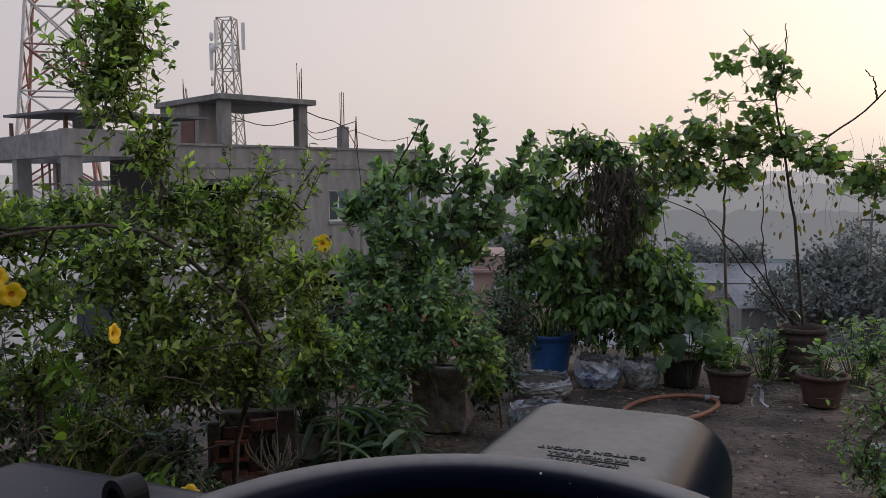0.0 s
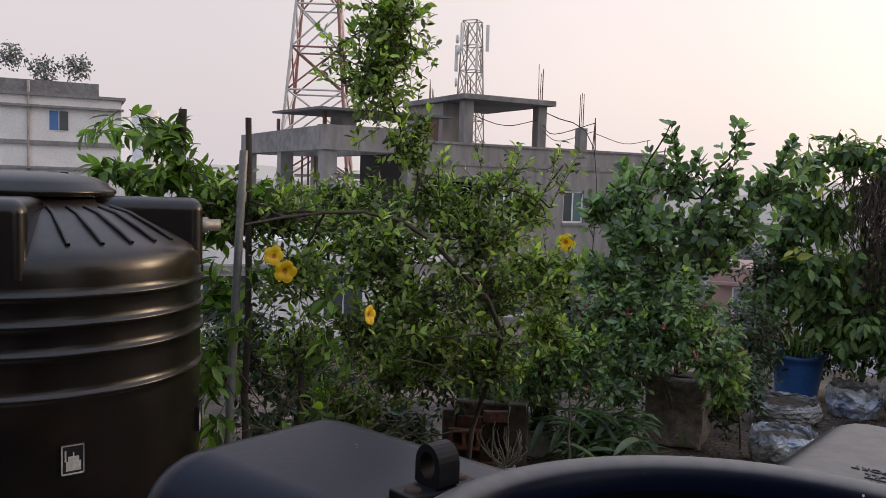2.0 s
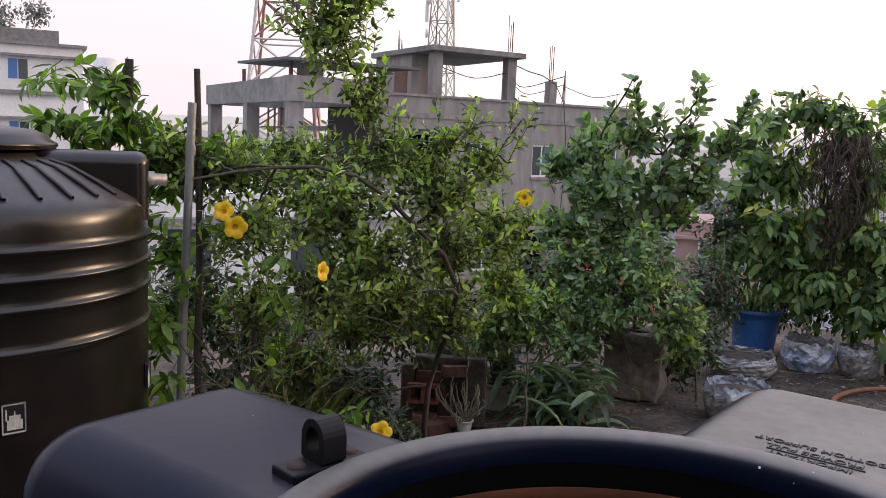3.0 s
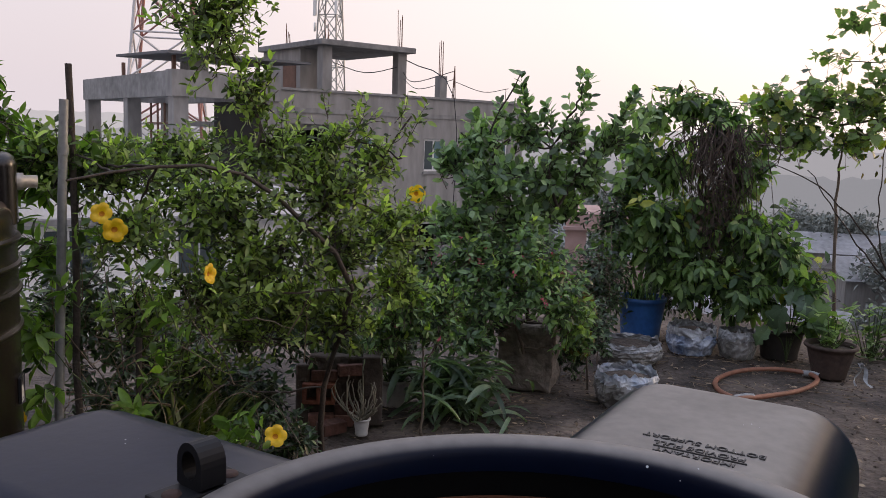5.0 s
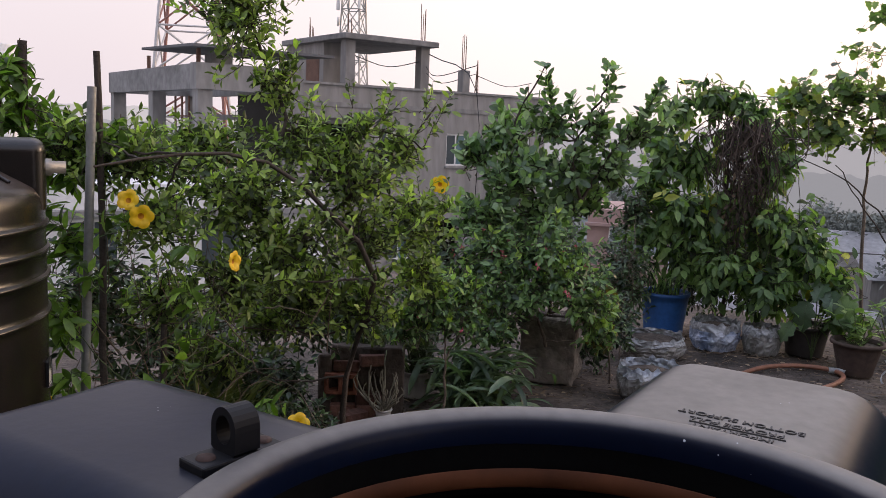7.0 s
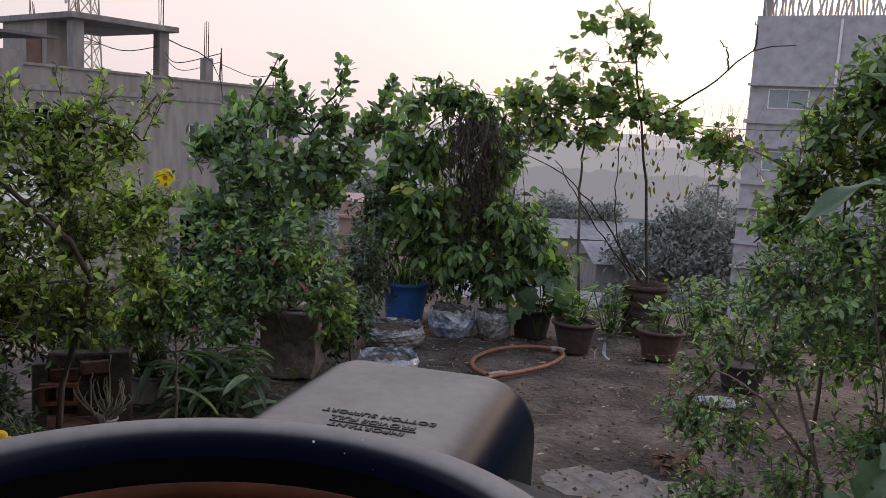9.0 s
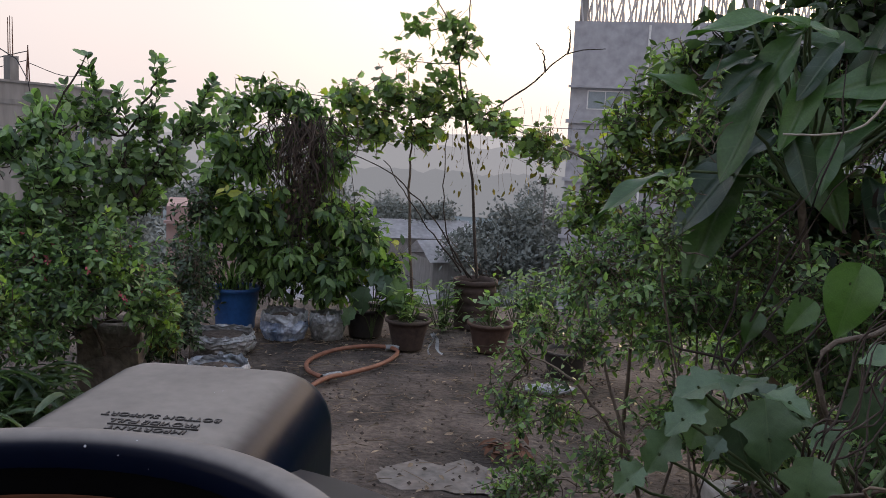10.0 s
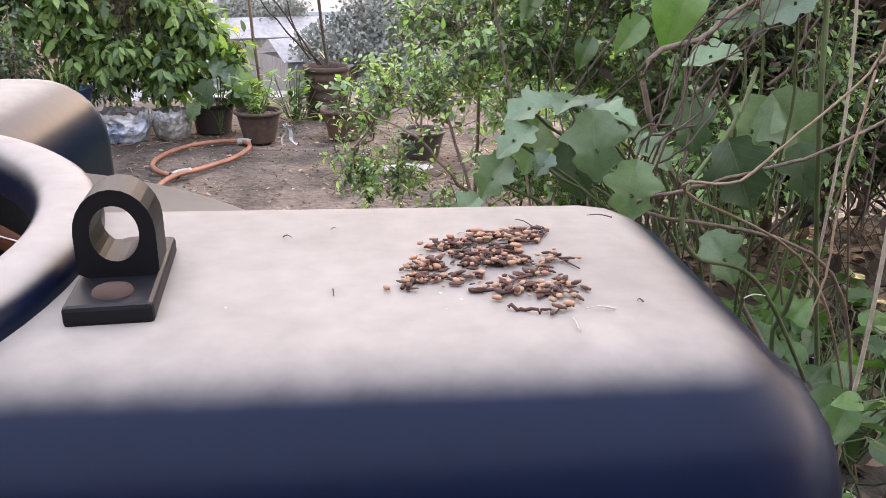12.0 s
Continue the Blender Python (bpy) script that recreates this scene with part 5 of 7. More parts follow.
plant("drum_tree", "thin young tree with bare stems and lobed top leaves", "tree",
      [[(1.2, 7.9, 0.45), (1.11, 7.91, 1.38), (1.02, 7.91, 1.89), (0.92, 7.92, 2.45), (0.83, 7.92, 2.81), (0.65, 7.93, 3.07)],
       [(1.12, 7.9, 0.45), (0.77, 7.73, 1.0), (0.38, 7.63, 1.39), (0.01, 7.62, 1.57)], [(1.05, 7.91, 0.5), (0.67, 7.83, 0.98), (0.27, 7.83, 1.53)],
       [(1.15, 7.9, 0.45), (0.95, 7.82, 0.69), (0.84, 7.82, 1.21), (0.85, 7.82, 1.78)], [(1.05, 7.91, 1.9), (1.55, 7.85, 2.25), (1.91, 7.79, 2.57), (2.24, 7.72, 2.63)], [(1.72, 7.82, 2.40), (1.70, 7.82, 2.55), (1.62, 7.82, 2.66)], [(1.91, 7.79, 2.57), (1.93, 7.79, 2.72), (1.90, 7.79, 2.82)], [(0.92, 7.92, 2.45), (1.0, 7.92, 2.8), (1.0, 7.92, 3.1)]],
      [(0.55, 7.93, 2.76, 0.22, 0.07), (0.85, 7.92, 2.80, 0.26, 0.07), (0.36, 7.93, 2.50, 0.19, 0.05), (0.92, 7.92, 2.57, 0.22, 0.08), (0.84, 7.92, 2.32, 0.20, 0.07), (0.99, 7.92, 2.71, 0.13, 0.06)],
      "lobed", 0.074, 84, 4, M_VINE, shoot=0.32, rise=0.0, spread=0.8, single=300, face=(0.1, -0.25, 0.9), bark=M_BARKDARK, seed=17, limb_r=0.016)
plant("shrub", "loose fine-leaved shrub with thin twigs", "shrub",
      [[(1.25, 2.45, 0.0), (1.24, 2.46, 0.55), (1.17, 2.48, 0.81), (1.1, 2.65, 1.11), (1.07, 2.91, 1.33)], [(1.17, 2.48, 0.81), (1.0, 2.52, 1.0), (0.87, 2.74, 1.04)], [(1.25, 2.45, 0.3), (1.28, 2.45, 0.56), (1.38, 2.52, 0.98), (1.4, 2.62, 1.27), (1.39, 2.73, 1.43)]],
      [(1.07, 2.96, 1.33, 0.149, 0.135), (1.16, 2.84, 1.32, 0.203, 0.149), (1.24, 2.62, 1.23, 0.216, 0.149), (0.98, 2.98, 1.08, 0.135, 0.108), (1.08, 2.65, 1.11, 0.189, 0.135), (0.89, 2.89, 1.01, 0.108, 0.081), (0.99, 2.67, 0.86, 0.121, 0.149), (1.09, 2.45, 0.78, 0.162, 0.135), (1.41, 2.78, 1.40, 0.230, 0.135), (1.48, 2.65, 1.26, 0.216, 0.149), (0.93, 2.58, 0.68, 0.121, 0.108), (1.65, 2.69, 1.37, 0.216, 0.162), (1.55, 2.51, 1.21, 0.176, 0.121), (1.26, 2.92, 1.43, 0.162, 0.095), (0.85, 2.75, 0.85, 0.135, 0.135), (0.82, 2.60, 0.60, 0.135, 0.162), (1.00, 2.40, 0.50, 0.189, 0.135)],
      "oval", 0.027, 900, 9, M_BUSH, spread=0.6, tip=M_VINE, tip_share=0.15, seed=18, limb_r=0.010, twig_r=0.0015)
# clumps above 2.5 m are out of view, added to shade the bed
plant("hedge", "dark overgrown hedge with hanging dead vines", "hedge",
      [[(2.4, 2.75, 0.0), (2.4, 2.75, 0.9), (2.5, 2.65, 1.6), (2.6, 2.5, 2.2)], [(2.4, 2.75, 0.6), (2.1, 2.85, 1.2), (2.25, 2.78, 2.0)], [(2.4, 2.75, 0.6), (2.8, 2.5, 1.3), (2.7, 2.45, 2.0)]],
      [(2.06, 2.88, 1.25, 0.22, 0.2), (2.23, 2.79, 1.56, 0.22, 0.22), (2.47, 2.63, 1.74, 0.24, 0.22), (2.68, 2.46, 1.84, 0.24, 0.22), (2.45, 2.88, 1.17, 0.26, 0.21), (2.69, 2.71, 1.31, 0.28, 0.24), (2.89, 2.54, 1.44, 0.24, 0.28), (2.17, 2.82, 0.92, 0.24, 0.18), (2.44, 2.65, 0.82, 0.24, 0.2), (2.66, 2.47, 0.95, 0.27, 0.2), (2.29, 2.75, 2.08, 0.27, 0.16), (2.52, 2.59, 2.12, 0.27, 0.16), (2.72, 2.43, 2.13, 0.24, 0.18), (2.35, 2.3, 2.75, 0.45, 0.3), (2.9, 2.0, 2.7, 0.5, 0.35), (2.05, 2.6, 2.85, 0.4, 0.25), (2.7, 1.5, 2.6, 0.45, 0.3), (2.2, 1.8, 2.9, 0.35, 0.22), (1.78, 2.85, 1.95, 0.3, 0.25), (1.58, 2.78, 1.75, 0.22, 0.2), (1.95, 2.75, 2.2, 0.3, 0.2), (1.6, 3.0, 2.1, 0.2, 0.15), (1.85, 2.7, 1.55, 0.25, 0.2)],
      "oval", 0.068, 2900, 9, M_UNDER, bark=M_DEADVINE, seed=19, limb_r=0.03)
plant("climber", "leafy climber with pinnate leaves behind the tank", "vine",
      [[(-2.74, 2.4, 0.0), (-2.74, 2.4, 1.2), (-2.735, 2.403, 1.9)], [(-2.74, 2.4, 1.3), (-2.6, 2.55, 1.55)]],
      [(-2.88, 2.21, 1.71, 0.20, 0.11), (-2.76, 2.38, 1.72, 0.20, 0.13), (-2.68, 2.47, 1.58, 0.18, 0.15), (-2.8, 2.32, 1.55, 0.18, 0.12), (-2.6, 2.56, 1.50, 0.13, 0.15), (-2.87, 2.23, 1.88, 0.2, 0.06), (-2.77, 2.36, 1.9, 0.15, 0.07), (-2.52, 2.65, 1.60, 0.12, 0.12), (-2.62, 2.5, 1.2, 0.14, 0.2), (-2.6, 2.5, 0.85, 0.12, 0.2)],
      "long", 0.085, 115, 11, M_ALLA, seed=20, limb_r=0.010, droop=0.35, shoot=0.22, rise=0.1)


# ---- large single leaves ----
def fine_leaf(name, kind, mat, seed=0):
    """A broad leaf with a folded midrib, wavy edge and curled tip; length 1 along x."""
    r = np.random.default_rng(seed)
    nu, nv = 24, 6
    ph = r.random(3) * 6
    V = []
    for i in range(nu + 1):
        u = i / nu
        if kind == "long":
            w = 0.145 * math.sin(math.pi * min(1, u * 0.97 + 0.02)) ** 0.75 + 0.004
        elif kind == "heart":
            w = 0.40 * (math.sin(math.pi * (u ** 0.62))) ** 0.8 * (1 - 0.12 * u) + 0.004
        else:
            w = 0.46 * (math.sin(math.pi * u ** 0.62)) ** 0.62 * (1 - 0.10 * u) * (1 + 0.22 * math.cos(u * 17 + 0.9)) + 0.004
        for j in range(-nv, nv + 1):
            v = j / nv
            back = (0.22 if kind == "lobed" else 0.17) * abs(v) * (1 - u) ** 2 if kind != "long" else 0.0
            jag = (0.05 * math.sin(u * 43 + ph[0] + v) + 0.05 * math.sin(u * 23 + ph[2] * v)) * abs(v) ** 3 if kind == "lobed" else 0.0
            z = 0.16 * abs(v) * w * 2 - 0.22 * u * u + 0.035 * abs(v) ** 2 * math.sin(11 * u + ph[1] + (2 if v > 0 else 0)) + 0.02 * math.sin(5 * u + ph[2])
            z -= 0.012 * max(0, 1 - abs(v) * 6)
            V.append((u - back, v * w * (1 + jag), z))
    m = 2 * nv + 1
    Fs = [(i * m + j, (i + 1) * m + j, (i + 1) * m + j + 1, i * m + j + 1) for i in range(nu) for j in range(m - 1)]
    me = bpy.data.meshes.new(name)
    me.from_pydata(V, [], Fs)
    me.polygons.foreach_set("use_smooth", [True] * len(Fs))
    me.materials.append(mat)
    return me


def set_leaf(parent, me, at, way, up, size, name="leaf"):
    x = Vector(way).normalized()
    y = Vector(up).cross(x).normalized()
    z = x.cross(y)
    ob = new(name, me)
    ob.parent = parent
    o = parent.matrix_basis.translation
    p = Vector(at) - o
    ob.matrix_basis = Matrix(((x.x, y.x, z.x, p.x), (x.y, y.y, z.y, p.y), (x.z, y.z, z.z, p.z), (0, 0, 0, 1))) @ Matrix.Diagonal((size, size, size, 1))
    return ob


EYE_SIDE = Vector((-0.5, -0.75, 0.35))   # the open, lit side of the planting on the right


def leafy(name, label, category, root, spots, meshes, size, seed, stem_mat, tilt=0.6, stem_r=0.005, hang=0.5):
    """A plant of large single leaves, each on its own stalk; spots are (x, y, z)."""
    r = np.random.default_rng(seed)
    e = thing(name, root, label, category)
    o = Vector(root)
    paths = []
    for i, s in enumerate(spots):
        s = Vector(s)
        back = Vector((s.x, s.y, 0)).lerp(Vector((o.x, o.y, 0)), 0.25 + 0.35 * r.random())
        root_p = Vector((back.x + r.normal(0, 0.03), back.y + r.normal(0, 0.03), max(o.z, s.z - 0.06 - 0.2 * r.random())))
        if r.random() < 0.16:
            paths.append((curve([Vector((0, 0, 0)), (root_p - o) * 0.5 + Vector((r.normal(0, 0.08), r.normal(0, 0.08), 0.05)), root_p - o], 9, 0.006, r), stem_r * 1.6, stem_r))
        mid = (root_p * 0.45 + s * 0.55) + Vector((r.normal(0, 0.04), r.normal(0, 0.04), 0.04))
        paths.append((curve([root_p - o, mid - o, s - o], 8, 0.004, r), stem_r, stem_r * 0.45))
        out = (s - o)
        out.z = 0
        way = out.normalized() * 0.4 + Vector((r.normal(0, 0.6), r.normal(0, 0.6), -hang + r.normal(0, 0.25))) + EYE_SIDE * 0.15
        up = Vector((r.normal(0, 0.6), r.normal(0, 0.6), 1.0)) * (1 - tilt) + EYE_SIDE * tilt * r.uniform(0.3, 1.2)
        set_leaf(e, meshes[i % len(meshes)], s, way, up, size * (0.55 + 0.8 * r.random() ** 1.3))
    for q in paths:
        tubes("stem", [q], stem_mat, e, 5)
    return e


LONG = [fine_leaf("leaf", "long", M_BIGLEAF, k) for k in range(3)]
LOBED = [fine_leaf("leaf", "lobed", M_LOBED, k) for k in range(4)]
HEART = [fine_leaf("leaf", "heart", M_HEART, k) for k in range(3)]

r = np.random.default_rng(31)


def hung_leaf(parent, me, middle, wide, way, facing, width):
    """A leaf by its middle; way is its tip's direction as (sideways, up), facing 0 lies flat and 1 stands on edge to the open side."""
    side = Vector((0.95, -0.28, 0.0))
    x = side * way[0] + Vector((0, 0, 1)) * way[1] + Vector((-0.28, -0.95, 0)) * way[2]
    x.normalize()
    up = Vector((0, 0, 1)) * (1 - facing) + Vector((-0.42, -0.85, 0.3)) * facing
    size = 0.82 * wide / width
    return set_leaf(parent, me, Vector(middle) - x * size * 0.45, x, up, size)


# the wide leaves of the squash, each on its stalk
squash = thing("squash_plant", (1.62, 1.62, 0.0), "squash plant with large pale green lobed leaves", "plant")
SQUASH = [((1.001, 1.467, 1.291), 0.105, (-0.8, -0.1, 0.5), 0.25), ((1.09, 1.424, 1.302), 0.09, (0.4, 0.1, 0.6), 0.2), ((1.068, 1.312, 1.25), 0.112, (0.15, -1, 0.3), 0.75), ((1.138, 1.384, 1.279), 0.09, (0.9, -0.2, 0.3), 0.5), ((1.089, 1.21, 1.202), 0.095, (-0.1, -1, 0.2), 0.9), ((1.251, 1.172, 1.232), 0.112, (0.4, -0.9, 0.2), 0.95), ((1.529, 1.446, 1.237), 0.15, (0.6, -0.8, 0.1), 0.8), ((1.45, 1.468, 1.236), 0.115, (-0.3, -0.9, 0.2), 0.9), ((1.245, 1.297, 1.40), 0.09, (-1, 0.0, 0.2), 0.3), ((1.402, 1.325, 1.481), 0.092, (0.6, 0.4, 0.2), 0.6), ((0.984, 1.329, 1.224), 0.045, (-0.4, -0.5, 0.4), 0.7), ((0.929, 1.439, 1.173), 0.085, (-0.5, -0.8, 0.2), 0.8), ((1.515, 1.382, 1.171), 0.10, (0.3, -1, 0.2), 0.9), ((1.02, 1.50, 1.21), 0.10, (-0.3, -0.9, 0.3), 0.7), ((1.10, 1.47, 1.17), 0.11, (0.3, -0.8, 0.3), 0.8), ((1.33, 1.48, 1.24), 0.10, (0.2, -0.9, 0.2), 0.8), ((0.90, 1.52, 1.09), 0.07, (-0.6, -0.5, 0.3), 0.6), ((1.18, 1.42, 1.05), 0.09, (0.1, -0.9, 0.3), 0.8), ((1.36, 1.36, 1.02), 0.10, (0.4, -0.6, 0.4), 0.6), ((1.045, 1.40, 1.315), 0.085, (-0.3, 0.0, 0.9), 0.1), ((1.12, 1.36, 1.30), 0.08, (0.7, 0.0, 0.6), 0.15), ((0.96, 1.42, 1.245), 0.08, (-0.7, -0.4, 0.5), 0.4), ((1.17, 1.30, 1.245), 0.07, (0.6, -0.5, 0.5), 0.5)]
for k, (middle, wide, way, facing) in enumerate(SQUASH):
    hung_leaf(squash, LOBED[k % 4], middle, wide, way, facing, 0.92)
    c = Vector(middle) - Vector((1.62, 1.62, 0.0))
    low = Vector((c.x * 0.55, c.y * 0.55, max(0.1, c.z * 0.72)))
    tubes("stalk", [(curve([low, (low + c) / 2 + Vector((0.02, 0, 0.05)), c], 8, 0.003, r), 0.0042, 0.0028)], M_GREENSTEM, squash, 6)
for a, b in (((-0.2, -0.15, 0.8), (0, 0, 0)), ((-0.42, -0.2, 0.85), (-0.1, -0.05, 0.3)), ((-0.05, -0.2, 0.95), (0, 0, 0))):
    tubes("stem", [(curve([b, (a[0] * 0.4, a[1] * 0.4, a[2] * 0.55), a], 10, 0.01, r), 0.009, 0.005)], M_GREENSTEM, squash, 6)

heart = thing("heartleaf_climber", (1.75, 1.75, 0.45), "climber with single bright heart-shaped leaves", "vine")
for k, (middle, wide, way, facing) in enumerate((((1.311, 1.554, 1.44), 0.125, (-0.25, -1, 0.1), 0.95), ((1.345, 1.387, 1.448), 0.07, (0.5, 0.2, 0.3), 0.5), ((1.396, 1.449, 1.686), 0.082, (0.12, -1, 0.15), 0.95), ((1.559, 1.394, 1.735), 0.12, (0.1, -1, 0.2), 0.95), ((1.24, 1.60, 1.40), 0.07, (-0.6, -0.7, 0.2), 0.8), ((1.20, 1.72, 1.35), 0.06, (-0.4, -0.9, 0.2), 0.8), ((1.62, 1.55, 1.60), 0.11, (0.6, -0.7, 0.2), 0.8), ((1.48, 1.62, 1.55), 0.09, (0.3, -0.9, 0.2), 0.9), ((1.70, 1.42, 1.50), 0.12, (0.7, -0.5, 0.2), 0.8))):
    hung_leaf(heart, HEART[k % 3], middle, wide, way, facing, 0.78)
    c = Vector(middle) - Vector((1.75, 1.75, 0.45))
    low = c + Vector((0.08, 0.10, -0.12))
    tubes("stalk", [(curve([low * 0.6, low, c + Vector((0, 0, 0.04))], 8, 0.004, r), 0.003, 0.002)], M_GREENSTEM, heart, 5)

# tall plant with long blades bending out from its crown
broad = thing("broadleaf_tree", (1.80, 2.40, 0.45), "tall plant with long dark glossy leaves", "tree")
BLADES = [((1.466, 2.151, 2.047), (1.162, 2.126, 2.011)), ((1.458, 2.151, 2.031), (1.222, 2.064, 1.673)), ((1.391, 2.162, 1.976), (1.22, 2.084, 1.82)), ((1.502, 2.128, 1.956), (1.387, 2.034, 1.742)), ((1.54, 2.124, 2.003), (1.416, 2.039, 1.861)), ((1.852, 2.029, 1.943), (1.464, 2.013, 1.832)), ((1.826, 2.051, 1.964), (1.561, 2.005, 1.977)), ((1.777, 2.04, 1.864), (1.545, 1.99, 1.837)), ((1.259, 2.191, 1.829), (1.072, 2.13, 1.897)), ((1.165, 2.188, 1.659), (0.944, 2.12, 1.543)), ((1.426, 2.124, 1.82), (1.421, 2.005, 1.609)), ((1.538, 2.096, 1.788), (1.464, 1.995, 1.635)), ((1.576, 2.098, 1.822), (1.552, 2.011, 2.061)), ((1.346, 2.173, 1.967), (1.198, 2.094, 1.90))]
for k in range(9):
    c = Vector((1.65 + 0.25 * r.normal(), 2.35 + 0.12 * r.random(), 1.95 + 0.16 * r.normal()))
    BLADES.append((tuple(c), tuple(c + Vector((r.normal(-0.1, 0.2), -0.10 - 0.12 * r.random(), -0.20 + 0.14 * r.normal())))))
for k, (a, b) in enumerate(BLADES):
    a, b = Vector(a), Vector(b)
    way = b - a
    up = Vector((-0.35, -0.6, 0.8)) + Vector((r.normal(0, 0.25), r.normal(0, 0.25), 0))
    set_leaf(broad, LONG[k % 3], a, way + Vector((0, 0, 0.2 * way.length)), up, way.length)
    o = Vector((1.80, 2.40, 0.45))
    hub = Vector((1.55, 2.28, 1.60)) - o
    tubes("stalk", [(curve([hub, (hub + a - o) / 2 + Vector((0.02, 0.03, 0.03)), a - o], 8, 0.004, r), 0.006, 0.004)], M_GREENSTEM, broad, 6)
tubes("stem", [(curve([(0, 0, 0), (-0.08, -0.02, 0.6), (-0.25, -0.12, 1.15)], 12, 0.008, r), 0.018, 0.012)], M_BARK, broad, 8)
plant("tree", "backlit tree with small bright leaves behind the bed", "tree",
      [[(1.45, 3.5, 0.0), (1.42, 3.35, 1.0), (1.38, 3.15, 1.8)], [(1.42, 3.35, 1.0), (1.25, 3.1, 1.6)]],
      [(1.27, 3.08, 1.80, 0.16, 0.13), (1.20, 3.09, 1.63, 0.16, 0.12), (1.38, 3.05, 1.93, 0.18, 0.13), (1.16, 3.10, 1.48, 0.14, 0.10), (1.46, 3.03, 2.04, 0.16, 0.10), (1.45, 3.10, 1.70, 0.2, 0.16)],
      "oval", 0.042, 420, 9, M_VINE, seed=36, limb_r=0.012, tip=M_VINETOP, tip_share=0.2)
plant("shrub", "slender upright shoot with tiny pale leaves", "shrub",
      [[(1.20, 1.95, 0.0), (1.18, 1.93, 0.9), (1.06, 1.90, 1.40), (1.06, 1.88, 1.55), (1.09, 1.87, 1.75), (1.14, 1.86, 1.93)]],
      [(1.06, 1.89, 1.50, 0.05, 0.10), (1.07, 1.88, 1.64, 0.05, 0.08), (1.11, 1.87, 1.78, 0.05, 0.08), (1.13, 1.86, 1.88, 0.03, 0.05)],
      "small", 0.022, 60, 8, M_VINE, seed=37, limb_r=0.004, twig_r=0.0011, shoot=0.08)
P, _ = blob_points([(1.42, 1.12, 0.74, 0.10, 0.06), (1.55, 1.2, 0.76, 0.12, 0.06), (1.75, 1.35, 0.68, 0.2, 0.06), (1.55, 1.0, 0.62, 0.15, 0.05), (1.95, 1.75, 0.62, 0.2, 0.06), (2.2, 2.1, 0.60, 0.3, 0.05), (1.7, 1.9, 0.62, 0.2, 0.08), (1.75, 1.58, 0.72, 0.18, 0.05), (1.9, 1.5, 0.66, 0.2, 0.05)], 110, r, 0.6)
leafy("ground_spinach", "low ground cover with round green leaves", "plant", (1.75, 1.45, 0.45), [tuple(p) for p in P], HEART, 0.085, 35, M_GREENSTEM, 0.2, 0.003, 0.1)

def crumple(at, sx, sy, sz, seed, sub=4):
    bm = bmesh.new()
    bmesh.ops.create_icosphere(bm, subdivisions=sub, radius=1)
    for v in bm.verts:
        p = v.co.copy()
        k = 1 + 0.22 * noise.noise(p * 1.7 + Vector((seed, 0, 0))) + 0.16 * abs(noise.noise(p * 4.1 + Vector((0, seed, 0)))) + 0.09 * abs(noise.noise(p * 8 + Vector((0, 0, seed)))) + 0.05 * abs(noise.noise(p * 17 + Vector((seed, 0, 0))))
        v.co = Vector((p.x * sx, p.y * sy, (max(p.z, -0.55) + 0.55) / 1.55 * sz)) * k
        v.co.z = max(0.0, v.co.z)
    return bm


# raised bed on that side
bm = bmesh.new()
nx, ny = 44, 60
grid = [[bm.verts.new((1.73 + 3.2 * i / nx, -1.5 + 4.6 * j / ny, 0.45 + 0.05 * noise.noise(Vector((i * 0.4, j * 0.4, 0))))) for i in range(nx + 1)] for j in range(ny + 1)]
for j in range(ny):
    for i in range(nx):
        bm.faces.new((grid[j][i], grid[j][i + 1], grid[j + 1][i + 1], grid[j + 1][i]))
bed = tagged(part("planting_bed", bm, M_BEDSOIL, None, "", True), "raised bed of soil and litter darkened for shade", "planting bed", kind="structure")
tagged(part("bed_edge", box(1.66, -1.5, 0, 1.74, 3.1, 0.46, 0.01), M_CEMENT), "cement edge of the raised bed", "wall", kind="structure")
tagged(part("bed_edge", box(1.74, 3.03, 0, 4.95, 3.11, 0.46, 0.01), M_CEMENT), "cement edge of the raised bed", "wall", kind="structure")
tub = thing("plastic_tub", (1.42, 1.45, 0.0), "tall round black plastic tub half hidden by leaves", "tub")
part("shell", lathe([(0.0, 0.01), (0.17, 0.01), (0.20, 0.69), (0.196, 0.692), (0.165, 0.03), (0.0, 0.03)], 40), M_BLACKRUBBER, tub, smooth=True)
part("rim", lathe([(0.197, 0.688), (0.210, 0.690), (0.214, 0.70), (0.210, 0.712), (0.197, 0.712), (0.193, 0.695)], 40), M_POTDARK, tub, smooth=True)

# dead vines, trunks and branches over the bed
r = np.random.default_rng(41)
e = thing("dead_vines", (2.3, 2.5, 0.45), "tangle of hanging dead brown vines", "vine")
paths = []
for k in range(420):
    x, y, z = 2.0 + 1.3 * r.random(), 1.7 + 1.25 * r.random(), 0.9 + 1.5 * r.random()
    a = np.array((x - 2.3, y - 2.5, z - 0.45))
    way = r.normal(0, 0.25, 3) + np.array([0, 0, -0.45])
    paths.append((curve([a, a + way * 0.5 + r.normal(0, 0.06, 3), a + way], 7, 0.006, r), 0.0028 + 0.003 * r.random(), 0.001))
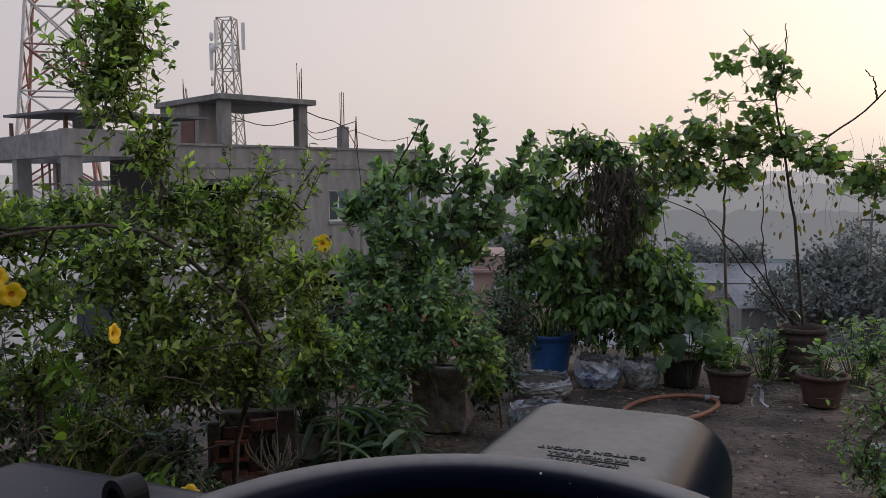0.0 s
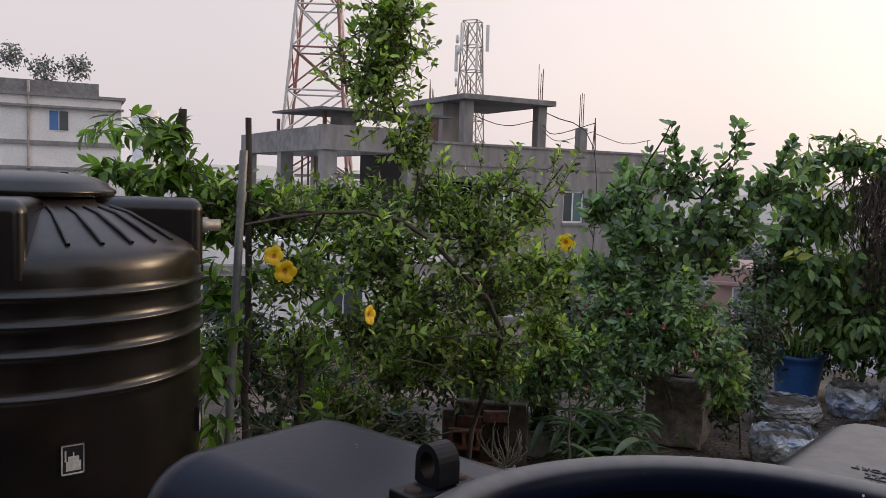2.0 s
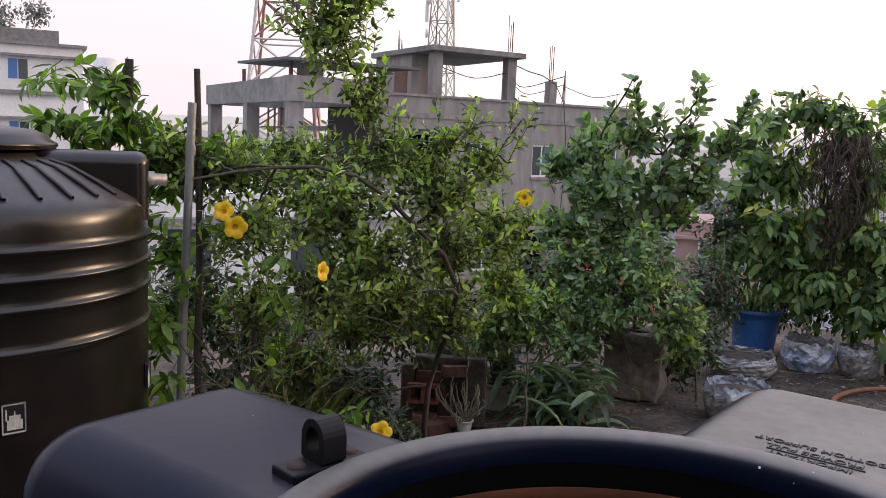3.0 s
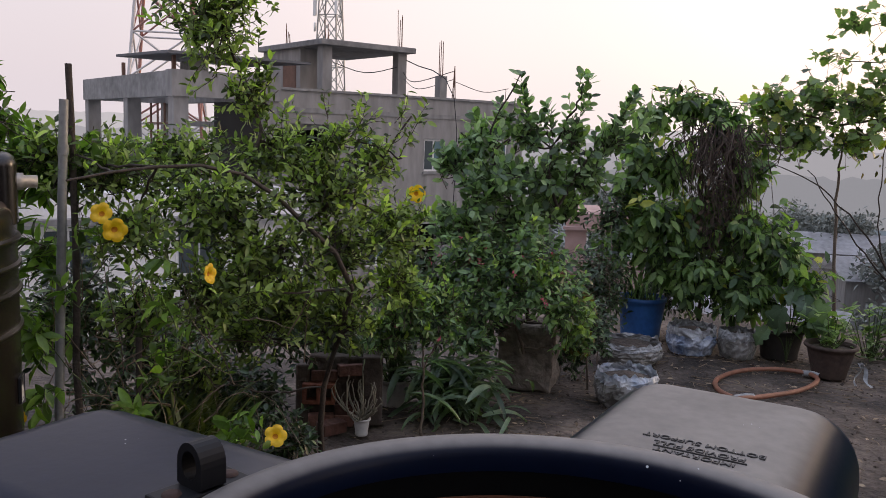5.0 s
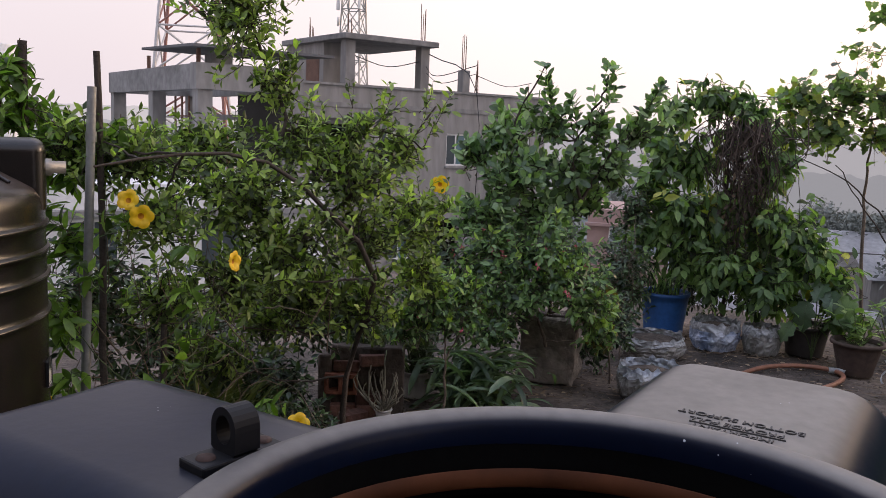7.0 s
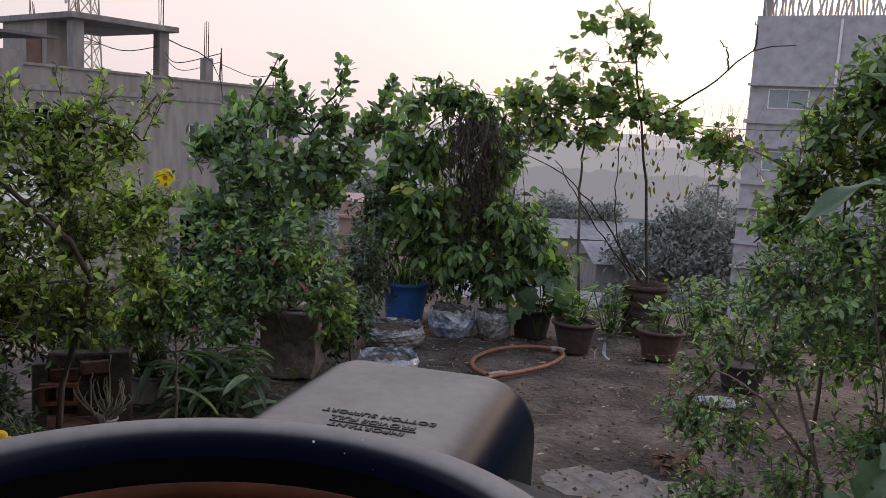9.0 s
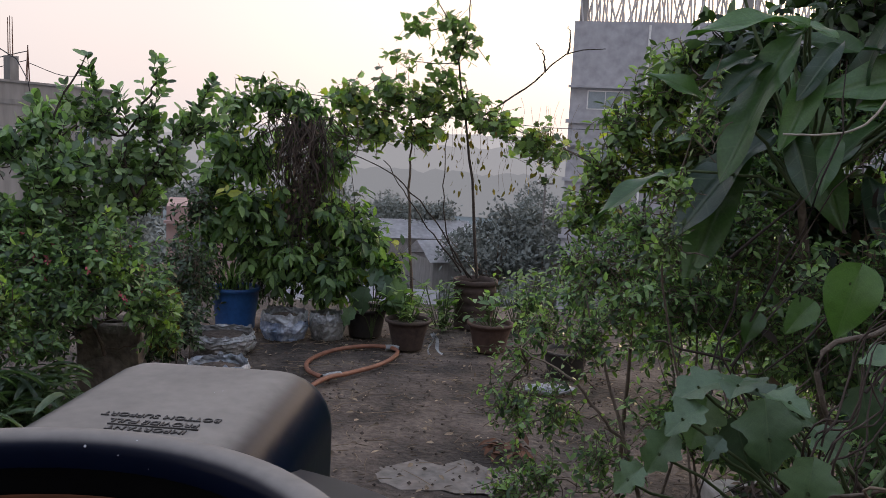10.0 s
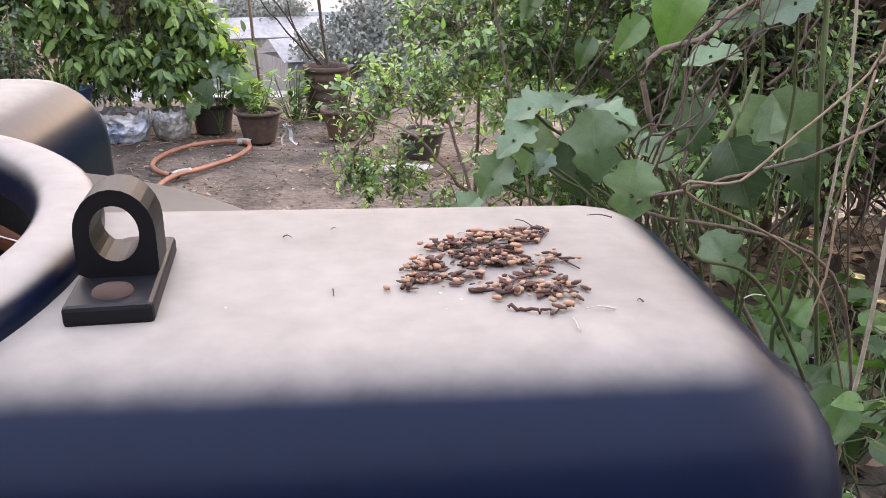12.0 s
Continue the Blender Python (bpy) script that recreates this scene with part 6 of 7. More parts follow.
for k in range(60):
    a = np.array((1.1 + 0.9 * r.random() - 2.3, 1.42 + 0.75 * r.random() - 2.5, 0.15 + 0.9 * r.random()))
    way = np.array([0.12, 0.05, 0.28]) * (1 if r.random() < 0.6 else -0.8) + r.normal(0, 0.12, 3)
    paths.append((curve([a, a + way * 0.5 + r.normal(0, 0.04, 3), a + way], 7, 0.005, r), 0.0022 + 0.0025 * r.random(), 0.001))
tagged(tubes("vine_tangle", paths, M_DEADVINE, e, 4), kind="stuff")
P, _ = blob_points([(0, 0, 0.9, 0.7, 0.75), (0.4, -0.2, 1.1, 0.5, 0.7)], 1700, r, 0.5)
P[:, 2] = np.maximum(P[:, 2], 0.1)
leaves("withered_leaves", P, r.normal(size=P.shape) + np.array([0, 0, -0.8]), r.normal(size=P.shape), 0.05 * (0.5 + r.random(len(P))), "oval", M_WITHERED, e)
e = thing("branch", (2.6, 2.2, 0.45), "bare forked brown branch leaning over the hedge", "branch")
o = np.array((2.6, 2.2, 0.45))
fork = [[(2.6, 2.2, 0.45), (2.1, 1.5, 1.10), (1.80, 1.13, 1.34), (1.725, 1.161, 1.389), (1.68, 1.192, 1.467), (1.626, 1.228, 1.56), (1.615, 1.255, 1.665), (1.569, 1.279, 1.711), (1.50, 1.32, 1.83), (1.42, 1.38, 1.98)], [(2.1, 1.5, 1.10), (1.80, 1.14, 1.40), (1.724, 1.183, 1.483), (1.661, 1.227, 1.60), (1.62, 1.254, 1.665), (1.598, 1.269, 1.72), (1.575, 1.29, 1.80), (1.56, 1.30, 1.98)]]
for i, f in enumerate(fork):
    tubes("limb", [(curve(np.array(f) - o, 30, 0.0015, r), 0.0125, 0.0065)], M_BARK, e, 8)


def twig(name, label, category, points, r0, r1, mat, wander=0.0006, floor_z=0.45):
    """A bent stem from the bed up through the given points."""
    root = (points[0][0] + 0.05, points[0][1] + 0.1, floor_z)
    root = (max(root[0], 1.78), max(root[1], 1.3), floor_z)
    q = thing(name, root, label, category)
    P = np.array([root] + [tuple(v) for v in points]) - np.array(root)
    tubes("stem", [(curve(P, 6 * len(P), wander, r), r0, r1)], mat, q, 6)
    return q


twig("vine", "pale thin vine looping through the leaves", "vine", [(1.75, 1.60, 1.3), (1.62, 1.63, 2.02), (1.481, 1.62, 2.02), (1.419, 1.62, 1.893), (1.371, 1.622, 1.812), (1.332, 1.628, 1.773), (1.269, 1.644, 1.759), (1.201, 1.662, 1.757)], 0.0035, 0.0022, M_PALESTALK)
twig("vine", "thick green climbing stem", "vine", [(1.60, 1.42, 1.0), (1.48, 1.32, 1.30), (1.451, 1.316, 1.497), (1.442, 1.333, 1.563), (1.449, 1.353, 1.66), (1.467, 1.372, 1.762), (1.50, 1.40, 1.95)], 0.0055, 0.004, M_GREENSTEM)
twig("branch", "bare brown stem leaning across the leaves", "branch", [(1.20, 1.395, 1.28), (1.297, 1.395, 1.426), (1.377, 1.387, 1.489), (1.474, 1.377, 1.561), (1.567, 1.348, 1.547), (1.65, 1.326, 1.553), (1.804, 1.289, 1.577)], 0.0055, 0.003, M_BARK)
twig("vine", "thin green stem rising from the tub", "vine", [(1.45, 1.35, 0.95), (1.20, 1.20, 1.10), (1.17, 1.189, 1.208), (1.221, 1.192, 1.283), (1.251, 1.196, 1.339), (1.272, 1.204, 1.396)], 0.0045, 0.0035, M_GREENSTEM)
twig("branch", "thin grey twig spread sideways over the leaves", "branch", [(1.55, 1.30, 1.0), (1.12, 1.22, 1.17), (1.167, 1.19, 1.212), (1.265, 1.17, 1.242), (1.359, 1.151, 1.271), (1.476, 1.133, 1.334), (1.60, 1.12, 1.40)], 0.004, 0.0022, M_BARK)
twig("branch", "fine forked grey twig", "branch", [(1.50, 1.28, 1.0), (1.159, 1.172, 1.215), (1.237, 1.155, 1.233), (1.302, 1.149, 1.29), (1.406, 1.142, 1.383), (1.441, 1.147, 1.448), (1.46, 1.15, 1.56)], 0.003, 0.0015, M_DRYTWIG)
twig("dry_vine", "pale dead vine hanging sideways", "vine", [(1.70, 1.0, 0.9), (1.562, 0.991, 1.378), (1.462, 1.016, 1.365), (1.37, 1.043, 1.372)], 0.0032, 0.002, M_PALESTALK)
twig("dry_vine", "pale dead vine bending to the ground", "vine", [(1.62, 0.90, 1.08), (1.515, 0.907, 1.189), (1.479, 0.93, 1.242), (1.449, 0.951, 1.298), (1.423, 0.975, 1.372), (1.42, 1.0, 1.45)], 0.005, 0.0035, M_PALESTALK)
twig("dry_vine", "thin dead vine hanging over the tub", "vine", [(1.65, 1.15, 1.2), (1.42, 1.10, 1.42), (1.373, 1.086, 1.33), (1.347, 1.067, 1.215), (1.334, 1.05, 1.126), (1.309, 1.038, 1.046)], 0.0025, 0.0015, M_DRYTWIG)
bundle = thing("dead_creeper", (1.40, 1.60, 0.0), "bundle of reddish brown dead creeper stems", "vine")
for k in range(9):
    P = np.array([(1.40, 1.60, 0.0), (1.22, 1.38, 0.85), (1.15, 1.282, 1.222), (1.196, 1.286, 1.291), (1.239, 1.296, 1.39), (1.305, 1.294, 1.46), (1.351, 1.32, 1.629)]) - np.array((1.40, 1.60, 0.0))
    P[1:] += r.normal(0, 0.016, (6, 3)) + r.normal(0, 0.018, (1, 3))
    tubes("stem", [(curve(P, 30, 0.0012, r), 0.0026, 0.0010)], M_DEADVINE, bundle, 5)
e = thing("wooden_stake", (1.80, 1.12, 0.45), "dark wooden stake in the planting bed", "stake", "stakes")
tubes("shaft", [(curve([(0, 0, 0), (-0.04, -0.01, 0.4), (-0.10, 0.02, 0.83)], 8, 0.003), 0.020, 0.016)], M_BARKDARK, e, 8)
for at, sx, sz in (((1.404, 0.963, 1.235), 0.020, 0.075), ((1.416, 0.936, 1.130), 0.017, 0.080), ((1.452, 0.922, 1.110), 0.022, 0.095), ((1.475, 0.93, 1.16), 0.013, 0.06)):
    q = thing("dry_leaf", at, "curled grey withered leaf hanging on a vine", "leaf", "curled dry leaves")
    bm = crumple(at, sx * 0.62, sx * 0.35, sz, at[0] * 40, 4)
    for v in bm.verts:
        v.co.x += 0.012 * math.sin(v.co.z * 55)
    part("blade", bm, M_CURL, q, smooth=True)
    tubes("stalk", [(curve([(0, 0, sz * 0.9), (0.01, 0, sz + 0.05), (0.03, 0.03, sz + 0.12)], 6), 0.002, 0.001)], M_PALESTALK, q, 4)
e = thing("dry_stalk", (1.62, 1.28, 0.45), "thin bent pale dry stalk standing in the bed", "stalk")
tubes("pipe", [(curve([(0, 0, 0), (-0.03, -0.05, 0.5), (-0.05, -0.05, 0.85), (-0.10, -0.05, 0.92)], 12), 0.0042, 0.0036)], M_PALESTALK, e, 8)

# curled sheet of blue grey plastic among the low leaves
V, Fs = [], []
for i in range(13):
    a = -0.5 + 2.0 * i / 12
    for k in range(5):
        u = k / 4
        V.append((-0.07 + 0.14 * u + 0.006 * math.sin(3 * a), 0.055 * math.cos(a) * (1 - 0.25 * u), 0.055 * math.sin(a) + 0.03 + 0.01 * u))
for i in range(12):
    for k in range(4):
        Fs.append((i * 5 + k, i * 5 + k + 1, i * 5 + k + 6, i * 5 + k + 5))
sheet = thing("plastic_sheet", (1.80, 1.72, 0.50), "curled blue grey plastic sheet among low leaves", "plastic scrap", rz=-35)
mesh_ob("sheet", V, Fs, M_BAGBLUEDARK, sheet, True)
tubes("edge", [([V[i * 5 + 4] for i in range(13)], 0.0012, 0.0012)], M_WHITEPOT, sheet, 4, "torn white edge")

# a dense dark hedge behind, that shuts off the low sun
plant("hedge", "thick dark hedge closing the terrace", "hedge",
      [[(3.3, 3.3, 0.0), (3.3, 3.3, 1.0), (3.2, 3.2, 2.4)], [(3.3, 3.3, 0.6), (2.6, 3.5, 1.4), (2.5, 3.4, 2.3)], [(3.3, 3.3, 0.6), (3.9, 2.6, 1.4), (3.8, 2.4, 2.4)]],
      [(2.3, 3.35, 1.5, 0.35, 0.35), (2.6, 3.4, 2.0, 0.4, 0.35), (3.0, 3.2, 2.4, 0.4, 0.3), (3.4, 3.0, 2.1, 0.4, 0.4), (3.0, 3.3, 1.5, 0.45, 0.4), (3.6, 2.6, 2.5, 0.4, 0.3), (3.9, 2.2, 2.1, 0.4, 0.4), (3.7, 2.5, 1.5, 0.45, 0.45), (2.7, 3.4, 1.0, 0.45, 0.35), (3.4, 2.9, 0.9, 0.5, 0.35), (4.0, 1.8, 1.3, 0.4, 0.5), (2.3, 3.3, 2.4, 0.3, 0.25), (4.1, 1.6, 2.2, 0.4, 0.4), (2.05, 3.3, 1.05, 0.3, 0.3), (3.2, 3.0, 2.8, 0.4, 0.3)],
      "oval", 0.075, 1500, 9, M_CITRUS, bark=M_BARKDARK, seed=42, limb_r=0.035)
plant("fern_bush", "feathery bush with fine bright leaves", "bush",
      [[(1.45, 2.5, 0.45), (1.4, 2.45, 0.7), (1.3, 2.4, 0.95)], [(1.45, 2.5, 0.5), (1.65, 2.35, 0.9), (1.7, 2.3, 1.2)]],
      [(1.3, 2.4, 0.95, 0.16, 0.14), (1.7, 2.35, 1.15, 0.2, 0.16), (1.55, 2.45, 0.85, 0.2, 0.15), (1.1, 2.3, 0.6, 0.16, 0.12), (0.95, 2.4, 0.45, 0.14, 0.1), (1.85, 2.2, 0.9, 0.2, 0.2), (1.3, 2.2, 0.6, 0.2, 0.15), (1.6, 2.1, 1.35, 0.2, 0.2), (1.8, 2.0, 1.5, 0.2, 0.2), (1.65, 1.9, 1.05, 0.22, 0.2), (1.95, 1.95, 1.2, 0.2, 0.25), (1.3, 2.4, 1.32, 0.2, 0.15), (1.45, 2.45, 1.5, 0.2, 0.15), (1.25, 2.6, 1.48, 0.16, 0.12), (1.62, 2.6, 1.7, 0.2, 0.15), (1.85, 2.55, 1.85, 0.22, 0.18)],
      "oval", 0.030, 1700, 10, M_BUSH, seed=43, limb_r=0.008, twig_r=0.0014)
plant("shrub", "small pot shrub with loose pale twigs", "shrub",
      [[(1.75, 6.2, 0.0), (1.75, 6.2, 0.4), (1.8, 6.1, 0.7)], [(1.75, 6.2, 0.2), (1.5, 6.3, 0.6)]],
      [(1.8, 6.1, 0.65, 0.25, 0.2), (1.5, 6.3, 0.55, 0.18, 0.15), (2.1, 6.0, 0.6, 0.25, 0.2), (2.3, 5.6, 0.5, 0.3, 0.3), (2.5, 5.2, 0.7, 0.35, 0.3), (2.3, 5.9, 0.9, 0.3, 0.25)],
      "oval", 0.06, 420, 8, M_BUSH, seed=44, limb_r=0.012)
plant("shrub", "sprawling green shrub at the terrace edge", "shrub",
      [[(2.6, 4.6, 0.0), (2.6, 4.6, 0.6), (2.5, 4.5, 1.2)], [(2.6, 4.6, 0.3), (2.2, 4.3, 0.8)]],
      [(2.5, 4.5, 1.1, 0.35, 0.3), (2.2, 4.2, 0.7, 0.3, 0.25), (2.7, 4.2, 0.6, 0.4, 0.4), (2.4, 3.8, 0.9, 0.3, 0.3), (3.1, 4.4, 1.2, 0.4, 0.4), (2.1, 3.6, 0.5, 0.25, 0.3), (2.9, 5.0, 0.8, 0.4, 0.4)],
      "oval", 0.055, 620, 9, M_VINE, seed=45, limb_r=0.014)


# ---- things on the floor ----
def pot(name, at, r0, r1, h, mat, label, rim=0.012, ribs=0):
    e = thing(name, at, label, "pot", "plant pots")
    prof = [(0.0, 0.0), (r0, 0.0), (r0 + 0.004, 0.006)]
    n = max(ribs * 4, 6)
    for i in range(1, n):
        s = i / n
        prof.append((r0 + (r1 - r0) * s + (0.007 * math.sin(s * ribs * 2 * math.pi) if ribs else 0), h * s * 0.9 + 0.006))
    prof += [(r1, h * 0.9), (r1 + rim, h * 0.905), (r1 + rim * 1.15, h * 0.95), (r1 + rim, h), (r1 - 0.004, h), (r1 - 0.014, h * 0.86)]
    part("shell", lathe(prof, 36, 0.006), mat, e, smooth=True)
    part("soil", lathe([(r1 - 0.012, h * 0.86), (r1 * 0.5, h * 0.885), (0.0, h * 0.89)], 24), M_SOIL, e, "dark potting soil", True)
    return e


pot("plant_pot", (-1.94, 4.07, 0.0), 0.034, 0.047, 0.10, M_WHITEPOT, "small white plastic pot on the soil", 0.005)
pot("drum_pot", (1.18, 7.80, 0.0), 0.185, 0.20, 0.46, M_TERRA, "tall ribbed brown clay drum used as a pot", 0.01, 5)
pot("plant_pot", (0.55, 6.88, 0.0), 0.12, 0.175, 0.25, M_TERRA, "dark brown clay pot with wide rim", 0.018)
pot("plant_pot", (1.24, 6.90, 0.0), 0.13, 0.18, 0.24, M_TERRALIGHT, "orange terracotta pot with wide rim", 0.018)
pot("plant_pot", (0.18, 7.30, 0.0), 0.14, 0.18, 0.25, M_POTDARK, "black plastic pot in the shade", 0.012)
pot("plant_pot", (1.75, 6.2, 0.0), 0.13, 0.17, 0.2, M_POTDARK, "dark pot under a loose shrub", 0.012)
blue = pot("blue_pot", (-0.98, 7.42, 0.0), 0.165, 0.205, 0.37, M_BLUEPOT, "blue plastic half drum used as a pot", 0.010)
pot("plant_pot", (-2.03, 4.66, 0.0), 0.085, 0.095, 0.17, M_CEMENT, "grey cement pot beside the brick planter", 0.008)
pot("plant_pot", (-2.35, 2.85, 0.0), 0.13, 0.17, 0.25, M_TERRA, "old clay pot under dry twigs", 0.012)
pot("plant_pot", (-1.72, 2.85, 0.0), 0.11, 0.14, 0.22, M_TERRALIGHT, "clay pot of a yellow flowering vine", 0.012)


def sack(name, at, r, h, seed, mat, rim_mat, label):
    """An open grow bag: folded wall, ragged torn rim, soil inside."""
    e = thing(name, at, label, "plastic bag", "plastic grow bags")
    n, rows = 96, 16

    def wall(s0, s1, flare, mat, name, note=""):
        V, Fs = [], []
        for i in range(rows + 1):
            s = s0 + (s1 - s0) * i / rows
            for k in range(n):
                a = 2 * math.pi * k / n
                c, q = math.cos(a), math.sin(a)
                fold = 1 - 2 * abs(noise.noise(Vector((2.2 * c, 2.2 * q, 2.5 * s + seed)))) + 0.6 * (1 - 2 * abs(noise.noise(Vector((5 * c, 5 * q, 6 * s + seed)))))
                rad = r * (0.86 + 0.22 * math.sin(math.pi * min(1, s * 0.9)) + 0.10 * fold + flare * i / rows)
                z = h * s + h * 0.05 * noise.noise(Vector((3 * c, 3 * q, seed + s)))
                if i == rows:
                    z += h * 0.22 * noise.noise(Vector((4 * c, 4 * q, seed * 2.0)))
                V.append((rad * c, rad * q, max(0.0, z)))
        for i in range(rows):
            for k in range(n):
                j = (k + 1) % n
                Fs.append((i * n + k, i * n + j, (i + 1) * n + j, (i + 1) * n + k))
        return mesh_ob(name, V, Fs, mat, e, False, note)
    wall(0.0, 0.74, 0.0, mat, "sack")
    wall(0.72, 1.05, 0.10, rim_mat, "torn_rim", "torn crinkled plastic rim")
    part("soil", lathe([(r * 0.98, h * 0.80), (r * 0.5, h * 0.92), (0.0, h * 0.97)], 24), M_SOIL, e, "dark potting soil", True)
    return e


def bag(name, at, sx, sy, sz, seed, mat, label, knot=None):
    e = thing(name, at, label, "plastic bag", "plastic grow bags")
    part("sack", crumple(at, sx, sy, sz, seed, 5), mat, e, smooth=True)
    if knot:
        part("torn_edge", crumple(at, sx * 0.75, sy * 0.6, sz * 0.3, seed + 7), knot, e, "torn bluish plastic", False, pose(0.0, -0.02, sz * 0.78))
    return e


sack("grow_bag", (-0.70, 5.42, 0.0), 0.175, 0.22, 3, M_BAGDARK, M_BAGTORN, "torn clear plastic grow bag of soil")
sack("grow_bag", (-0.91, 6.55, 0.0), 0.22, 0.16, 9, M_BAGDARK, M_BAG, "dark lumpy grow bag of soil")
sack("grow_bag", (-0.50, 7.10, 0.0), 0.17, 0.22, 15, M_BAGBLUE, M_BAG, "crumpled blue and white plastic grow bag")
sack("grow_bag", (-0.14, 7.12, 0.0), 0.13, 0.22, 21, M_BAGDARK, M_BAG, "crumpled clear plastic grow bag")
strip = thing("plastic_scrap", (0.76, 6.78, 0.0), "twisted white plastic scrap beside a pot", "plastic scrap")
for turn, lean in ((0.3, -0.15), (1.5, 0.3)):
    V, Fs = [], []
    for i in range(12):
        s = i / 11
        a = turn + 2.2 * s + 0.5 * math.sin(9 * s)
        w = 0.028 * (1 - 0.6 * s) + 0.006 * math.sin(13 * s + turn)
        c = (lean * 0.25 * s + 0.015 * math.sin(7 * s), -0.10 * s * s + 0.02 * math.sin(5 * s + turn), 0.002 + 0.15 * (1 - s) ** 1.4)
        V += [(c[0] - w * math.cos(a), c[1] - w * math.sin(a), c[2]), (c[0] + 0.004, c[1], c[2] + 0.006), (c[0] + w * math.cos(a), c[1] + w * math.sin(a), c[2] + 0.002)]
    for i in range(11):
        Fs += [(3 * i, 3 * i + 1, 3 * i + 4, 3 * i + 3), (3 * i + 1, 3 * i + 2, 3 * i + 5, 3 * i + 4)]
    mesh_ob("strip", V, Fs, M_BAG, strip, False)
bag("plastic_scrap", (1.55, 5.75, 0.0), 0.16, 0.08, 0.05, 28, M_BAG, "flattened clear plastic sheet on the soil")

hose = thing("garden_hose", (0.07, 6.05, 0.0), "faded orange garden hose lying in a loop", "hose")
loop = curve(np.array([(0.02, 5.95, 0.02), (-0.14, 6.15, 0.022), (-0.17, 6.45, 0.018), (-0.02, 6.78, 0.018), (0.22, 6.96, 0.018), (0.44, 6.95, 0.018), (0.50, 6.76, 0.018), (0.38, 6.42, 0.018), (0.16, 6.10, 0.03), (0.0, 5.88, 0.045), (-0.12, 5.6, 0.02), (-0.1, 5.2, 0.018), (-0.22, 4.8, 0.018)]) - np.array((0.1, 6.2, 0.0)), 80)
tubes("hose_loop", [(loop, 0.0175, 0.0175)], M_HOSE, hose, 10)
tubes("joint", [(curve([(0.30, 0.74, 0.02), (0.36, 0.75, 0.02), (0.42, 0.72, 0.02)], 6), 0.024, 0.022)], M_BAG, hose, 8, "grey taped hose joint")
tubes("joint", [(curve([(-0.12, -0.28, 0.04), (-0.06, -0.22, 0.045), (0.0, -0.17, 0.04)], 6), 0.023, 0.021)], M_BAG, hose, 8, "grey taped hose joint")

# cement block planter and brick planter
bm = box(-0.20, -0.14, 0, 0.19, 0.14, 0.46, 0.02)
bmesh.ops.subdivide_edges(bm, edges=list(bm.edges), cuts=9, use_grid_fill=True)
for v in bm.verts:
    v.co += Vector((noise.noise(v.co * 9), noise.noise(v.co * 9 + Vector((5, 0, 0))), noise.noise(v.co * 7 + Vector((0, 5, 0))))) * 0.035
blk = thing("block_planter", (-1.40, 5.50, 0.0), "rough old cement block planter with soil", "planter", rz=8)
part("block", bm, M_OLDBLOCK, blk)
part("soil", box(-0.13, -0.09, 0.40, 0.12, 0.09, 0.475, 0.02), M_SOIL, blk, "dark soil fill")
bp = thing("brick_planter", (-2.16, 4.22, 0.0), "broken planter of red bricks and cement posts", "planter", rz=28)
part("post", box(0.12, -0.09, 0, 0.24, 0.08, 0.42, 0.012), M_BLOCK, bp, "grey cement post")
part("post", box(-0.27, -0.06, 0, -0.19, 0.08, 0.36, 0.012), M_BLOCK, bp, "grey cement post")
part("soil_fill", box(-0.19, 0.0, 0.02, 0.12, 0.24, 0.37, 0.03), M_SOIL, bp)
brick = box(-0.075, -0.05, 0, 0.075, 0.05, 0.066, 0.005)
brick_me = bpy.data.meshes.new("brick")
brick.to_mesh(brick_me)
brick.free()
brick_me.materials.append(M_BRICK)
rr = random.Random(3)
for x, y, z, turn, tilt in ((-0.12, -0.05, 0.0, 3, 0), (0.04, -0.06, 0.001, -9, 0), (0.03, -0.04, 0.068, 6, 3), (-0.10, -0.02, 0.262, -4, 0), (0.05, -0.05, 0.30, 14, -6), (-0.05, -0.20, 0.0, 35, 0)):
    b = new("brick", brick_me)
    b.parent = bp
    b.matrix_basis = pose(x, y, z, tilt, 0, turn)
# a hollow red block with two cells
hollow = bmesh.new()
for a in ((-0.095, -0.05, 0, 0.095, 0.05, 0.022), (-0.095, -0.05, 0.098, 0.095, 0.05, 0.12), (-0.095, -0.05, 0.022, -0.073, 0.05, 0.098), (-0.012, -0.05, 0.022, 0.012, 0.05, 0.098), (0.073, -0.05, 0.022, 0.095, 0.05, 0.098)):
    merge(hollow, box(*a))
bmesh.ops.remove_doubles(hollow, verts=hollow.verts, dist=1e-4)
part("hollow_block", hollow, M_HOLLOW, bp, "red hollow clay block", m=pose(-0.13, -0.055, 0.135, 0, 0, -3))
rub = box(-0.20, -0.03, 0.0, 0.14, 0.06, 0.40, 0.01)
bmesh.ops.subdivide_edges(rub, edges=list(rub.edges), cuts=6, use_grid_fill=True)
for v in rub.verts:
    v.co += Vector((noise.noise(v.co * 11), noise.noise(v.co * 11 + Vector((5, 0, 0))), noise.noise(v.co * 9 + Vector((0, 5, 0))))) * 0.03
part("rubble_wall", rub, M_BLOCK, bp, "broken cement rubble")

# poles and stakes
e = thing("steel_pole", (-2.36, 2.33, 0.0), "slim grey steel pole among the plants", "pole")
tubes("shaft", [([(0, 0, 0), (0.015, 0.0, 0.65), (0.05, 0.03, 1.81)], 0.019, 0.017)], M_GALV, e, 10)
tubes("collar", [([(0.044, 0.025, 1.60), (0.046, 0.026, 1.64)], 0.0205, 0.0205)], M_GALV, e, 10)
